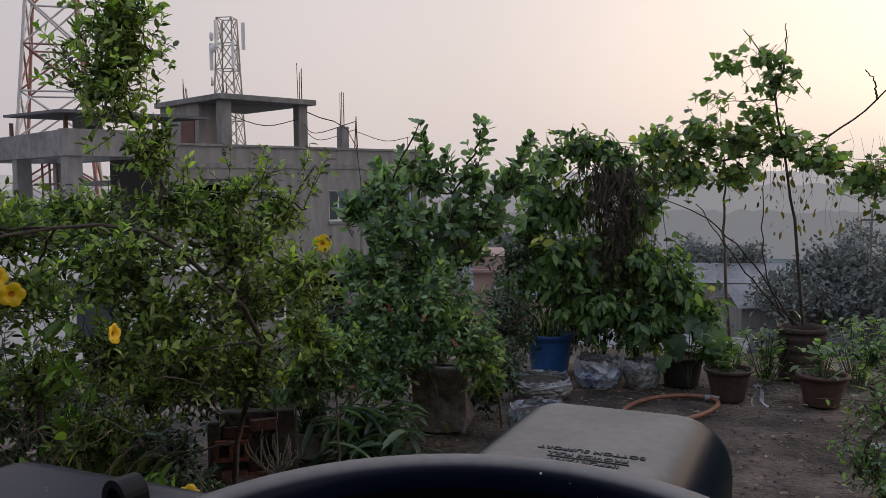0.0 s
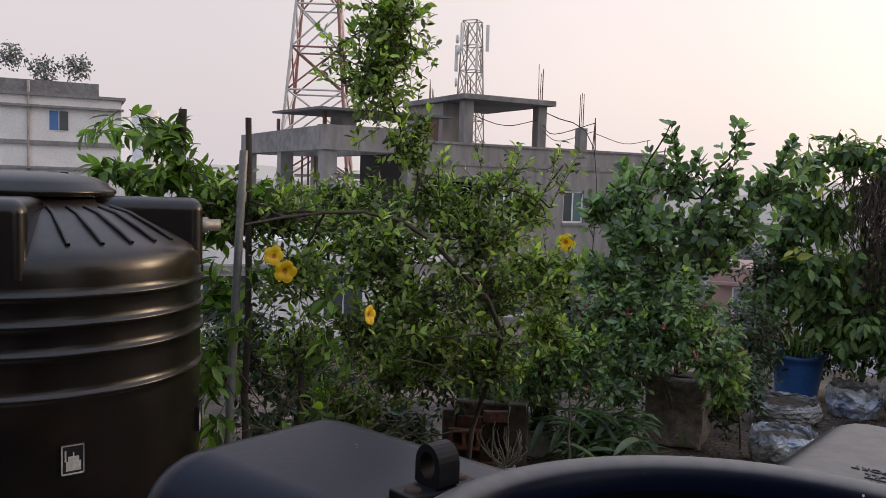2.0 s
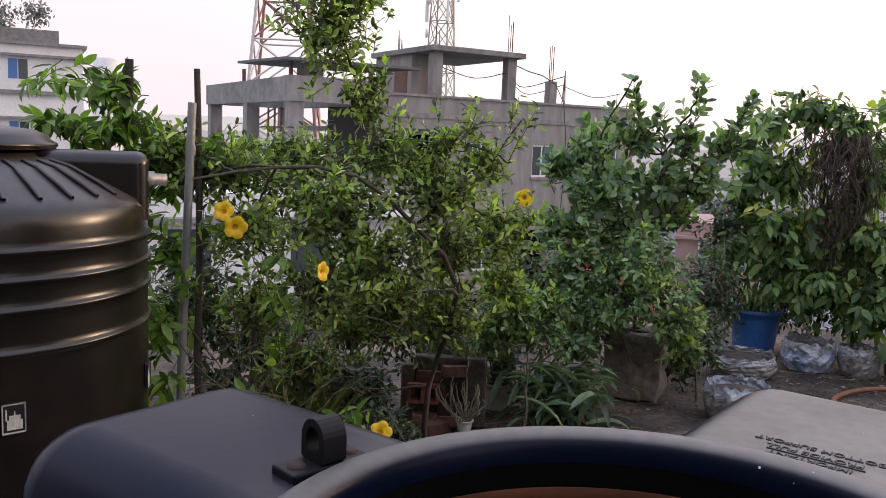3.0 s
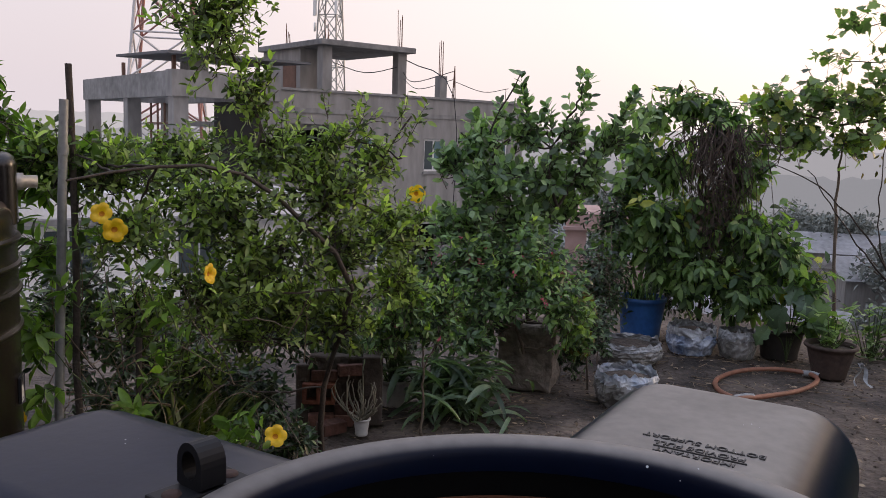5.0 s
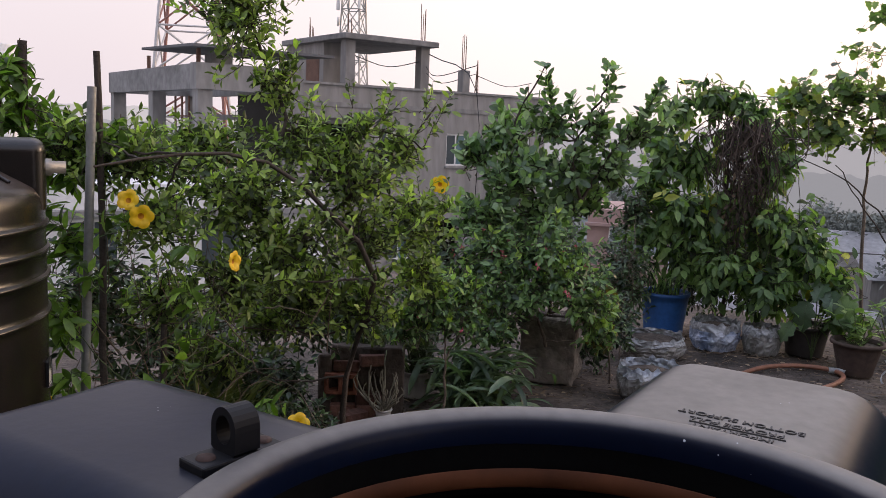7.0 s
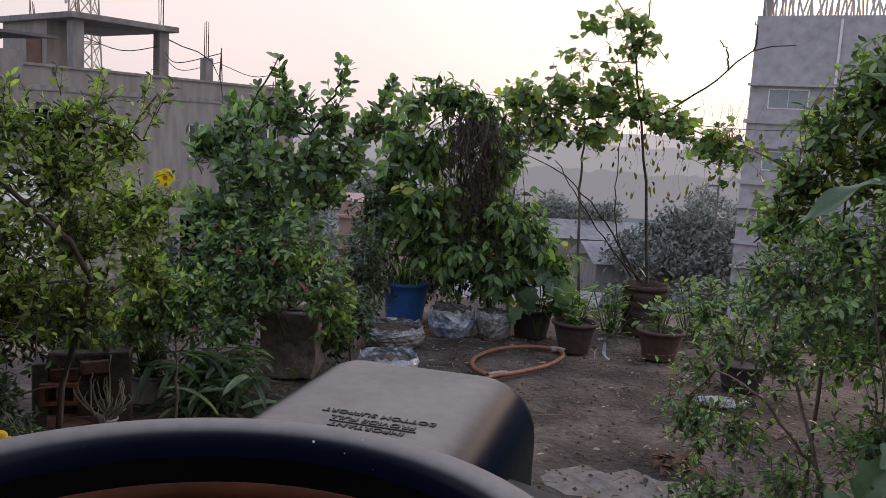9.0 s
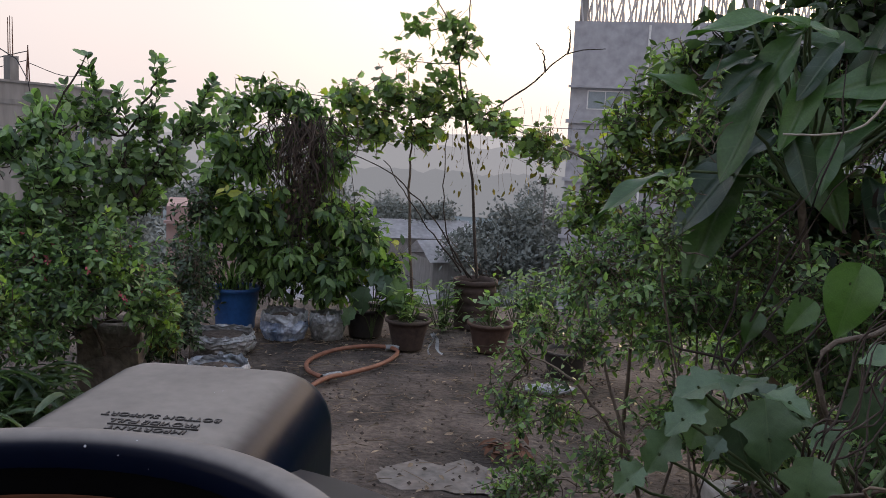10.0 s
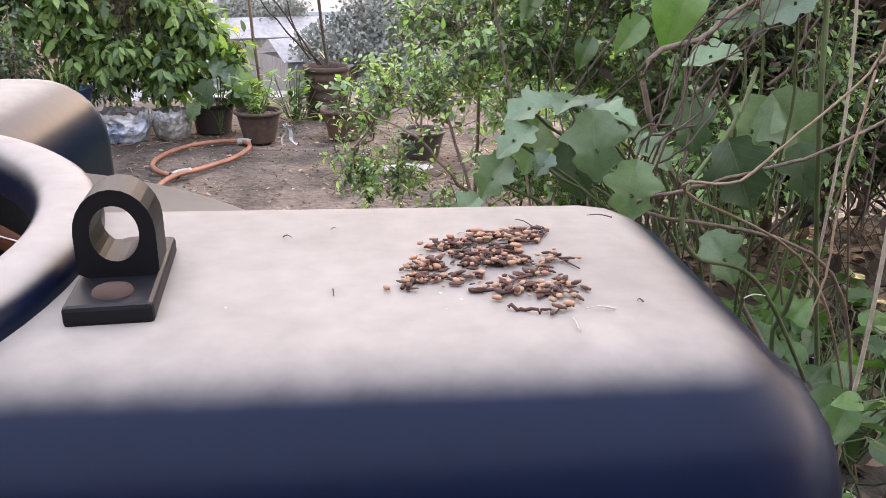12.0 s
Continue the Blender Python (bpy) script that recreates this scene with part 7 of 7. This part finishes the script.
e = thing("wooden_stake", (-2.37, 2.44, 0.0), "thin dark wooden stake", "stake", "stakes")
tubes("shaft", [(curve([(0, 0, 0), (0.01, 0, 1.0), (0.0, 0, 1.95)], 8, 0.004), 0.016, 0.013)], M_BARKDARK, e, 7)
e = thing("wooden_stake", (-2.735, 2.40, 0.0), "thick dark wooden stake wrapped by a climber", "stake", "stakes")
tubes("shaft", [(curve([(0, 0, 0), (0.01, 0.01, 1.0), (0.0, 0, 1.99)], 8, 0.006), 0.022, 0.018)], M_BARKDARK, e, 7)
e = thing("wooden_stake", (-2.20, 2.60, 0.0), "short dark wooden stake", "stake", "stakes")
tubes("shaft", [([(0, 0, 0), (0.01, 0, 0.85)], 0.015, 0.013)], M_BARKDARK, e, 7)


# ---- flowers ----
def allamanda_flower(at, way, size, yellow=M_FLOWER):
    e = thing("yellow_flower", at, "open yellow trumpet flower on a vine", "flower", "yellow trumpet flowers")
    bm = bmesh.new()
    n, rings = 40, 8
    rows = []
    for i in range(rings + 1):
        s = i / rings
        row = []
        for k in range(n):
            a = 2 * math.pi * k / n
            lobe = 0.72 + 0.28 * abs(math.cos(2.5 * a)) ** 0.6
            if s < 0.55:
                rad, z = 0.10 + 0.25 * (s / 0.55) ** 2, s / 0.55 * 0.75
            else:
                q = (s - 0.55) / 0.45
                rad, z = 0.35 + 0.75 * q * lobe, 0.75 + 0.22 * math.sin(q * 2.4) + 0.05 * math.sin(5 * a + 1)
            row.append(bm.verts.new((rad * math.cos(a), rad * math.sin(a), z)))
        rows.append(row)
    for a, b in zip(rows, rows[1:]):
        for k in range(n):
            bm.faces.new((a[k], a[(k + 1) % n], b[(k + 1) % n], b[k]))
    q = Vector(way).to_track_quat("Z", "Y").to_matrix().to_4x4() @ Matrix.Scale(size / 2.2, 4)
    part("petals", bm, yellow, e, smooth=True, m=q)
    part("throat", lathe([(0.0, 0.45), (0.16, 0.5), (0.27, 0.62)], 14), M_FLOWERCORE, e, "orange throat", True, q)
    part("calyx", lathe([(0.0, -0.25), (0.12, -0.2), (0.13, 0.05), (0.16, 0.2)], 10), M_GREENSTEM, e, "", True, q)
    return e


for at, way, size in (((-2.117, 2.355, 1.381), (0.45, -0.8, 0.35), 0.085), ((-2.086, 2.37, 1.335), (0.75, -0.55, -0.1), 0.095), ((-1.852, 2.594, 1.151), (0.95, 0.1, 0.1), 0.085), ((-1.61, 2.74, 0.475), (0.5, -0.6, 0.5), 0.095), ((-1.634, 4.062, 1.409), (0.5, -0.8, 0.0), 0.10), ((-2.33, 2.15, 0.62), (0.3, -0.9, 0.2), 0.06)):
    allamanda_flower(at, way, size)
plant("allamanda_vine", "yellow trumpet vine with bright narrow leaves", "vine",
      [[(-2.1, 2.75, 0.0), (-2.1, 2.7, 0.5), (-2.05, 2.55, 1.0), (-2.1, 2.38, 1.34)], [(-2.1, 2.7, 0.5), (-1.95, 2.62, 0.9), (-1.87, 2.6, 1.14)], [(-2.1, 2.7, 0.4), (-2.3, 2.4, 0.7), (-2.33, 2.2, 1.0)], [(-2.1, 2.75, 0.1), (-1.8, 2.75, 0.4), (-1.64, 2.76, 0.45)]],
      [(-2.0, 2.5, 1.22, 0.07, 0.05), (-2.16, 2.36, 1.31, 0.06, 0.03), (-1.95, 2.5, 1.0, 0.08, 0.07), (-2.3, 2.2, 0.95, 0.06, 0.12), (-2.32, 2.2, 0.7, 0.07, 0.1), (-1.72, 2.66, 0.52, 0.12, 0.07), (-1.65, 2.7, 0.42, 0.08, 0.05), (-2.25, 2.3, 1.1, 0.06, 0.08), (-1.98, 2.48, 0.75, 0.08, 0.10), (-2.05, 2.45, 0.55, 0.10, 0.10), (-2.2, 2.35, 0.4, 0.12, 0.1), (-1.85, 2.62, 0.3, 0.12, 0.08)],
      "long", 0.085, 62, 6, M_ALLA, single=300, bark=M_GREENSTEM, seed=51, limb_r=0.006, twig_r=0.002)

r = np.random.default_rng(52)
P, _ = blob_points([(-1.62, 4.85, 0.97, 0.22, 0.16), (-1.39, 4.95, 0.9, 0.28, 0.2), (-1.11, 4.95, 0.76, 0.2, 0.16), (-1.6, 4.1, 0.65, 0.15, 0.12)], 30, r, 0.2)
pinks = thing("pink_flowers", (-1.4, 4.95, 0.8), "small pink flower heads on a bush", "flower", kind="stuff")
L = np.array(pinks.matrix_basis.translation)
PP = np.repeat(P - L, 6, axis=0) + r.normal(0, 0.006, (len(P) * 6, 3))
leaves("petals", PP, r.normal(size=PP.shape) + np.array([0, -0.4, 0.3]), r.normal(size=PP.shape) + np.array([0, 0, 1]), 0.022 * np.ones(len(PP)), "oval", M_PINK, pinks)


# ---- low plants ----
def rosette(name, label, at, n, length, height, kind, mat, seed, lean=0.5, width=0.12):
    r = np.random.default_rng(seed)
    e = thing(name, at, label, "plant")
    P = np.stack([r.normal(0, width, n), r.normal(0, width * 0.8, n), height * r.random(n)], 1)
    a = r.random(n) * 2 * np.pi
    X = np.stack([np.cos(a), np.sin(a), lean + r.normal(0, 0.4, n)], 1)
    N = np.stack([-0.5 * np.cos(a), -0.5 * np.sin(a), np.ones(n)], 1) + r.normal(0, 0.2, (n, 3))
    S = length * (0.6 + 0.7 * r.random(n))
    if kind == "blade":
        tagged(leaves("leaf_tuft", P, X, N, S, kind, mat, e), kind="stuff")
    else:
        single_leaves(P, X, N, S, kind, mat, e)
    paths = [(curve([(P[i, 0] * 0.3, P[i, 1] * 0.3, 0), P[i]], 4), 0.004, 0.003) for i in range(0, n, 3)]
    for q in paths:
        tubes("stem", [q], M_GREENSTEM, e, 4)
    return e


rosette("strap_leaf_plant", "clump of grey green strap-shaped leaves", (-1.60, 4.66, 0.0), 230, 0.29, 0.30, "strap", M_BLUEGREEN, 61, 0.3, 0.13)
rosette("grass_tuft", "tuft of fine dry and green grass", (-2.35, 3.0, 0.0), 420, 0.42, 0.2, "blade", M_GRASS, 62, 1.3, 0.14)
rosette("grass_tuft", "tuft of fine grass on the brick planter", (-2.1, 4.45, 0.36), 220, 0.22, 0.04, "blade", M_GRASS, 63, 0.9, 0.13)
rosette("succulent", "blue green upright succulent in a cement pot", (-2.03, 4.66, 0.15), 220, 0.07, 0.45, "oval", M_BLUEGREEN, 64, 0.3, 0.06)
rosette("spiky_plant", "spiky narrow-leaved plant in the blue pot", (-1.0, 7.42, 0.31), 60, 0.38, 0.06, "blade", M_CITRUS, 65, 1.1, 0.06)
rosette("seedling", "leafy seedling in a clay pot", (0.55, 6.88, 0.22), 60, 0.10, 0.3, "oval", M_VINE, 66, 0.4, 0.08)
rosette("seedling", "leafy seedling in a terracotta pot", (1.24, 6.90, 0.21), 50, 0.10, 0.25, "oval", M_BUSH, 67, 0.4, 0.09)
rosette("seedling", "young shoots beside the clay drum", (0.88, 7.66, 0.0), 110, 0.10, 0.45, "oval", M_VINE, 68, 0.5, 0.10)
rosette("seedling", "leafy young plant at the roof edge", (1.62, 7.75, 0.0), 130, 0.10, 0.55, "oval", M_VINE, 69, 0.4, 0.16)
gourd = thing("gourd_seedling", (0.24, 7.15, 0.0), "broad gourd leaves hanging low over the soil", "plant")
r = np.random.default_rng(70)
for k, (middle, wide, way, facing) in enumerate((((0.16, 6.95, 0.36), 0.20, (-0.1, -1, 0.2), 0.9), ((0.44, 6.95, 0.42), 0.22, (0.4, -0.9, 0.3), 0.7), ((0.34, 6.98, 0.50), 0.16, (0.2, -0.6, 0.5), 0.6), ((0.04, 6.97, 0.22), 0.15, (-0.5, -0.8, 0.2), 0.8), ((0.52, 7.0, 0.34), 0.14, (0.7, -0.6, 0.2), 0.8), ((0.25, 7.05, 0.56), 0.15, (-0.2, -0.5, 0.6), 0.6))):
    hung_leaf(gourd, LOBED[k % 4], middle, wide, way, facing, 0.82)
    c = Vector(middle) - Vector((0.24, 7.15, 0.0))
    tubes("stalk", [(curve([(0, 0, 0.0), (c.x * 0.3, c.y * 0.2, c.z * 0.9), (c.x, c.y, c.z + 0.05)], 8, 0.003, r), 0.005, 0.003)], M_GREENSTEM, gourd, 5)
ad = thing("desert_rose", (-1.94, 4.07, 0.09), "bare pale branched desert rose in a white pot", "plant")
r = np.random.default_rng(71)
paths = []
for k in range(30):
    a = k * 2.4
    out = 0.03 + 0.13 * r.random()
    tip = np.array([math.cos(a) * out, math.sin(a) * out * 0.8, 0.06 + 0.24 * r.random()])
    paths.append((curve([(0, 0, 0), tip * np.array([0.7, 0.7, 0.3]) + r.normal(0, 0.012, 3), tip * np.array([1.15, 1.15, 0.75]), tip], 10, 0.003, r), 0.006, 0.0028))
M_PALESTEM = material("pale succulent stem", (0.22, 0.20, 0.15), 0.8, vary=0.3, grain=60)
for q in paths:
    tubes("branch", [q], M_PALESTEM, ad, 6)

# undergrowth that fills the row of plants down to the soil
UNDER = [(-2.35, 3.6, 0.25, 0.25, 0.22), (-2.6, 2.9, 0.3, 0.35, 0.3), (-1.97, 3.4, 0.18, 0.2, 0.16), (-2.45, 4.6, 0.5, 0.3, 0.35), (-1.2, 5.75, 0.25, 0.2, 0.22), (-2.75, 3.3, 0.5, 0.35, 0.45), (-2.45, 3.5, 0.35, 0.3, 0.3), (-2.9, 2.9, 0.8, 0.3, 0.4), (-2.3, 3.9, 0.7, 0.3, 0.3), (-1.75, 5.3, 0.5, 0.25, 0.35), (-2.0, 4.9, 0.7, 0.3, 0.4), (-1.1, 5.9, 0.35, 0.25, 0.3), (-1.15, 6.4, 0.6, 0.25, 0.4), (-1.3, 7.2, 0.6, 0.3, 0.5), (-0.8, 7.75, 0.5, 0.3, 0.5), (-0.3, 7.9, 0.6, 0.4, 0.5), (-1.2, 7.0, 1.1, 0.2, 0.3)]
# its dark leaf colour holds the shade beneath the taller plants
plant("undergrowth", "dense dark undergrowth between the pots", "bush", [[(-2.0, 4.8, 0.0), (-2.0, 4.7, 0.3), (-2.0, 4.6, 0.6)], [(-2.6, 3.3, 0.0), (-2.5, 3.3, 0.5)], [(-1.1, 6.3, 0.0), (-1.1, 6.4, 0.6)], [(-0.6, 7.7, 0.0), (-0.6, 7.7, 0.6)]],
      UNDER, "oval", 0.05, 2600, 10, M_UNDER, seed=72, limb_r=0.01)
plant("rose_bush", "sparse bush with yellowing leaves", "bush", [[(-1.0, 5.6, 0.0), (-1.0, 5.5, 0.4), (-0.95, 5.45, 0.7)]],
      [(-1.05, 5.45, 0.62, 0.13, 0.15), (-1.06, 5.4, 0.4, 0.11, 0.13)], "oval", 0.06, 70, 6, M_VINEDRY, seed=73, limb_r=0.008)
tw = thing("dry_twigs", (-2.25, 2.75, 0.0), "tangle of bare grey brown twigs", "twigs", kind="stuff")
r = np.random.default_rng(74)
paths = []
for k in range(110):
    a = np.array([r.normal(0, 0.22), r.normal(0, 0.2), 0.1 + 0.9 * r.random()])
    b = a + r.normal(0, 0.16, 3) + np.array([0, 0, 0.1])
    paths.append((curve([a, (a + b) / 2 + r.normal(0, 0.03, 3), b], 6, 0.004, r), 0.0032, 0.0012))
tubes("twig_tangle", paths, M_DRYTWIG, tw, 4)
o = np.array((-0.45, 7.27, 1.0)) - np.array((-0.5, 7.55, 0.0))
paths = []
for k in range(170):
    a = o + np.array([r.normal(0.05, 0.14), r.normal(-0.02, 0.08), 0.90 - abs(r.normal(0, 0.22))])
    b = a + np.array([r.normal(0.04, 0.10), r.normal(-0.04, 0.07), -0.3 - 0.75 * r.random() ** 1.3])
    paths.append((curve([a, (a * 0.7 + b * 0.3) + r.normal(0, 0.09, 3), (a + b) / 2 + r.normal(0, 0.06, 3), b], 9, 0.010, r), 0.0045, 0.0015))
tagged(tubes("dead_vines", paths, M_DEADVINE, heap, 4, "hanging dead brown vines"), kind="stuff")
P, _ = blob_points([(o[0] + 0.04, o[1], o[2] + 0.30, 0.17, 0.55), (o[0] + 0.05, o[1] + 0.05, o[2] + 0.78, 0.2, 0.10)], 240, r, 0.5)
tagged(leaves("withered_leaves", P, r.normal(0, 0.5, P.shape) + np.array([0, 0, -1]), r.normal(size=P.shape), 0.06 * (0.5 + r.random(len(P))), "oval", M_WITHERED, heap, "withered brown leaves"), kind="stuff")
dl = thing("hanging_dry_leaves", (1.2, 7.8, 1.7), "withered leaves hanging from the gourd vine", "leaves", kind="stuff")
P = np.stack([np.where(r.random(260) < 0.6, r.normal(-0.15, 0.22, 260), r.normal(0.5, 0.2, 260)), r.normal(0, 0.10, 260), 0.2 - 0.62 * r.random(260) ** 1.6], 1)
Q = P[:150]
leaves("withered_leaves", Q, r.normal(0, 0.3, Q.shape) + np.array([0, 0, -1]), r.normal(size=Q.shape), 0.055 * (0.5 + r.random(150)), "oval", M_VINEDRY, dl)
tubes("tendrils", [(curve([P[i] + np.array([0, 0, 0.25]), P[i] + r.normal(0, 0.03, 3) + np.array([0, 0, 0.1]), P[i]], 5), 0.0015, 0.001) for i in range(0, 150, 3)], M_DRYTWIG, dl, 3)
wire = thing("wire", (0.5, 7.9, 2.0), "thin sagging wire carrying the gourd vine", "wire")
tubes("strand", [(curve([(-1.5, 0, 0.15), (0.2, 0, 0.0), (1.6, -0.15, -0.10), (3.6, -2.2, 0.05)], 20), 0.003, 0.003)], M_BLACKRUBBER, wire, 4)

# litter, clods and twigs on the floor
r = np.random.default_rng(81)
lit = thing("floor_litter", (0, 0, 0), "dead leaves and crumbs strewn over the soil", "litter", kind="stuff")
n = 3600
P = np.stack([r.uniform(-2.6, 2.6, n), 3.6 + 4.2 * r.random(n) ** 0.8, 0.004 + 0.008 * r.random(n)], 1)
leaves("dead_leaves", P, np.stack([r.normal(size=n), r.normal(size=n), r.normal(0, 0.15, n)], 1), np.stack([r.normal(0, 0.3, n), r.normal(0, 0.3, n), np.ones(n)], 1), 0.045 * (0.25 + r.random(n) ** 2), "oval", M_LITTER, lit)
n = 1500
P = np.stack([r.uniform(1.7, 3.2, n), r.uniform(0.3, 3.0, n), 0.48 + 0.03 * r.random(n)], 1)
# the bed's litter takes the darker leaf brown, for the hedge's shade
leaves("dead_leaves", P, np.stack([r.normal(size=n), r.normal(size=n), r.normal(0, 0.3, n)], 1), np.stack([r.normal(0, 0.4, n), r.normal(0, 0.4, n), np.ones(n)], 1), 0.085 * (0.3 + r.random(n)), "oval", M_WITHERED, lit)
paths = []
for k in range(460):
    a = np.array([r.uniform(-1.9, 2.0), r.uniform(3.9, 7.2), 0.008])
    b = a + np.array([r.normal(0, 0.10), r.normal(0, 0.10), 0.006])
    paths.append((curve([a, (a + b) / 2 + r.normal(0, 0.01, 3) * np.array([1, 1, 0.3]), b], 4), 0.003, 0.0015))
tubes("twig_bits", paths, M_DRYTWIG, lit, 4)
n = 26
P = np.stack([1.10 + r.normal(0, 0.07, n), 4.54 + r.normal(0, 0.06, n), 0.012 + 0.03 * r.random(n)], 1)
leaves("brown_leaf_pile", P, np.stack([r.normal(size=n), r.normal(size=n), r.normal(0, 0.3, n)], 1), np.stack([r.normal(0, 0.4, n), r.normal(0, 0.4, n), np.ones(n)], 1), 0.10 * (0.4 + r.random(n)), "long", M_RUSTLEAF, lit)
V, Fs, k = [], [], 0
for q in range(2200):
    c = np.array([r.uniform(-2.2, 2.4), 3.8 + 3.6 * r.random(), 0.004])
    s = 0.004 + 0.012 * r.random() ** 3
    pts = np.array([(1, 0, 0), (-1, 0.2, 0), (0, 1, 0), (0.1, -1, 0), (0.1, 0.1, 0.8), (0, 0, -0.6)]) * s * (0.7 + 0.6 * r.random((6, 1)))
    V += list(pts + c)
    Fs += [tuple(k + i for i in f) for f in ((0, 2, 4), (2, 1, 4), (1, 3, 4), (3, 0, 4), (2, 0, 5), (1, 2, 5), (3, 1, 5), (0, 3, 5))]
    k += 6
mesh_ob("clods", V, Fs, M_BLOCK, lit)

# seeds drying on the tank
sd = thing("drying_seeds", (0.6225, 0.382, TTOP), "scatter of dry golden seeds and dark husks", "seeds", kind="stuff")
r = np.random.default_rng(91)


# strands of a dried seed head, in millimetres from the middle of the scatter
STRANDS = [[(-40, -12), (-32, -4), (-22, -4), (-10, -4)], [(-30, 9), (-19, 15)], [(-13, -18), (0, -19), (9, -12), (20, -4), (27, 6), (35, 14), (41, -4)],
           [(-18, 34), (-5, 36), (4, 39)], [(7, 47), (16, 45), (30, 48)], [(-11, 21), (-3, 23), (6, 21), (11, 24), (20, 24)],
           [(-1, -25), (13, -20), (22, -30), (28, -17)], [(-9, 8), (-1, 13), (7, 6), (13, 11), (22, 6)], [(20, 34), (28, 40), (33, 37), (44, 46)], [(-2, -38), (10, -44), (24, -42)]]
ico = bmesh.new()
bmesh.ops.create_icosphere(ico, subdivisions=1, radius=1)
ICO, ICO_F = np.array([v.co[:] for v in ico.verts]), [tuple(v.index for v in f.verts) for f in ico.faces]
ico.free()


def strew(name, per, sizes, mat, stray):
    V, Fs, q = [], [], 0
    for si, strand in enumerate(STRANDS):
        c = curve([(x / 1000, y / 1000, 0) for x, y in strand], 24)
        for k in range(int(per * len(c) / 14) if si < 9 else 2):
            p = c[r.integers(len(c))] + np.array([r.normal(0, stray), r.normal(0, stray * 0.8), 0.0012 + abs(r.normal(0, 0.001))])
            a, s = r.random() * 6.28, sizes * (0.55 + 0.9 * r.random())
            rot = np.array([[math.cos(a), -math.sin(a), 0], [math.sin(a), math.cos(a), 0], [0, 0, 1]])
            V += list((ICO * s * (0.85 + 0.3 * r.random((len(ICO), 1)))) @ rot.T + p)
            Fs += [tuple(q * len(ICO) + i for i in f) for f in ICO_F]
            q += 1
    return mesh_ob(name, V, Fs, mat, sd, True)


strew("seed_scatter", 15, np.array((0.0019, 0.0012, 0.0009)), M_SEED, 0.0042)
strew("husks", 20, np.array((0.0030, 0.0012, 0.0006)), M_HUSK, 0.0036)
for strand in STRANDS:
    tubes("stalk", [(curve([(x / 1000, y / 1000, 0.0012) for x, y in strand], 16, 0.0006, r), 0.0009, 0.0004)], M_HUSK, sd, 4)

for k in range(14):
    a = np.array((r.uniform(-0.09, 0.10), r.uniform(-0.07, 0.07), 0.0008))
    b = a + np.array((r.normal(0, 0.007), r.normal(0, 0.005), 0.0006))
    tubes("chaff", [(curve([a, (a + b) / 2 + np.array((0, 0.001, 0.0008)), b], 5), 0.0004, 0.0002)], M_HUSK if k % 3 else M_PALESTALK, sd, 4)

# printed labels on the tall tank
for ang, z in ((-18, 0.82), (41, 0.80)):
    m = pose(0, 0, 0, 0, 0, ang + 40.7 - 0) @ pose(0.6195, 0, z - 0.18, 90, 0, 90)
    lab = part("label", box(-0.035, -0.048, 0, 0.035, 0.048, 0.002, 0.006), M_BLACKRUBBER, far_tank, "small printed label", m=m)
    for x0, y0, x1, y1 in ((-0.034, -0.047, 0.034, -0.042), (-0.034, 0.042, 0.034, 0.047), (-0.034, -0.042, -0.030, 0.042), (0.030, -0.042, 0.034, 0.042), (-0.02, -0.035, 0.024, -0.005), (-0.014, -0.005, 0.018, 0.01), (-0.024, -0.005, -0.019, 0.03), (0.0, 0.01, 0.004, 0.022)):
        part("print", box(x0, y0, 0.002, x1, y1, 0.0028), M_STICKER, lab, "silver print")
# pale low house beyond the terrace edge
low = simple_block("low_house", (-15.5, 9.0), 55, 9.0, 5.0, -11, 0.35, M_WHITE, "low white house with a flat roof", 2, 1.0, 2.6, M_DARKGLASS, -0.9, mat2=M_CONCRETE)
# plants on the pale house's roof
roofg = thing("roof_plants", (-46.0, 16.4, 6.25), "bushy plants on a far flat roof", "plants", kind="stuff", rz=57)
r = np.random.default_rng(95)
P, _ = blob_points([(1.0 + 1.55 * k, 1.0 + 0.3 * (k % 2), 0.6 + 0.30 * (k % 3), 0.75, 0.7) for k in range(8)], 3200, r)
P[:, 2] = np.abs(P[:, 2])
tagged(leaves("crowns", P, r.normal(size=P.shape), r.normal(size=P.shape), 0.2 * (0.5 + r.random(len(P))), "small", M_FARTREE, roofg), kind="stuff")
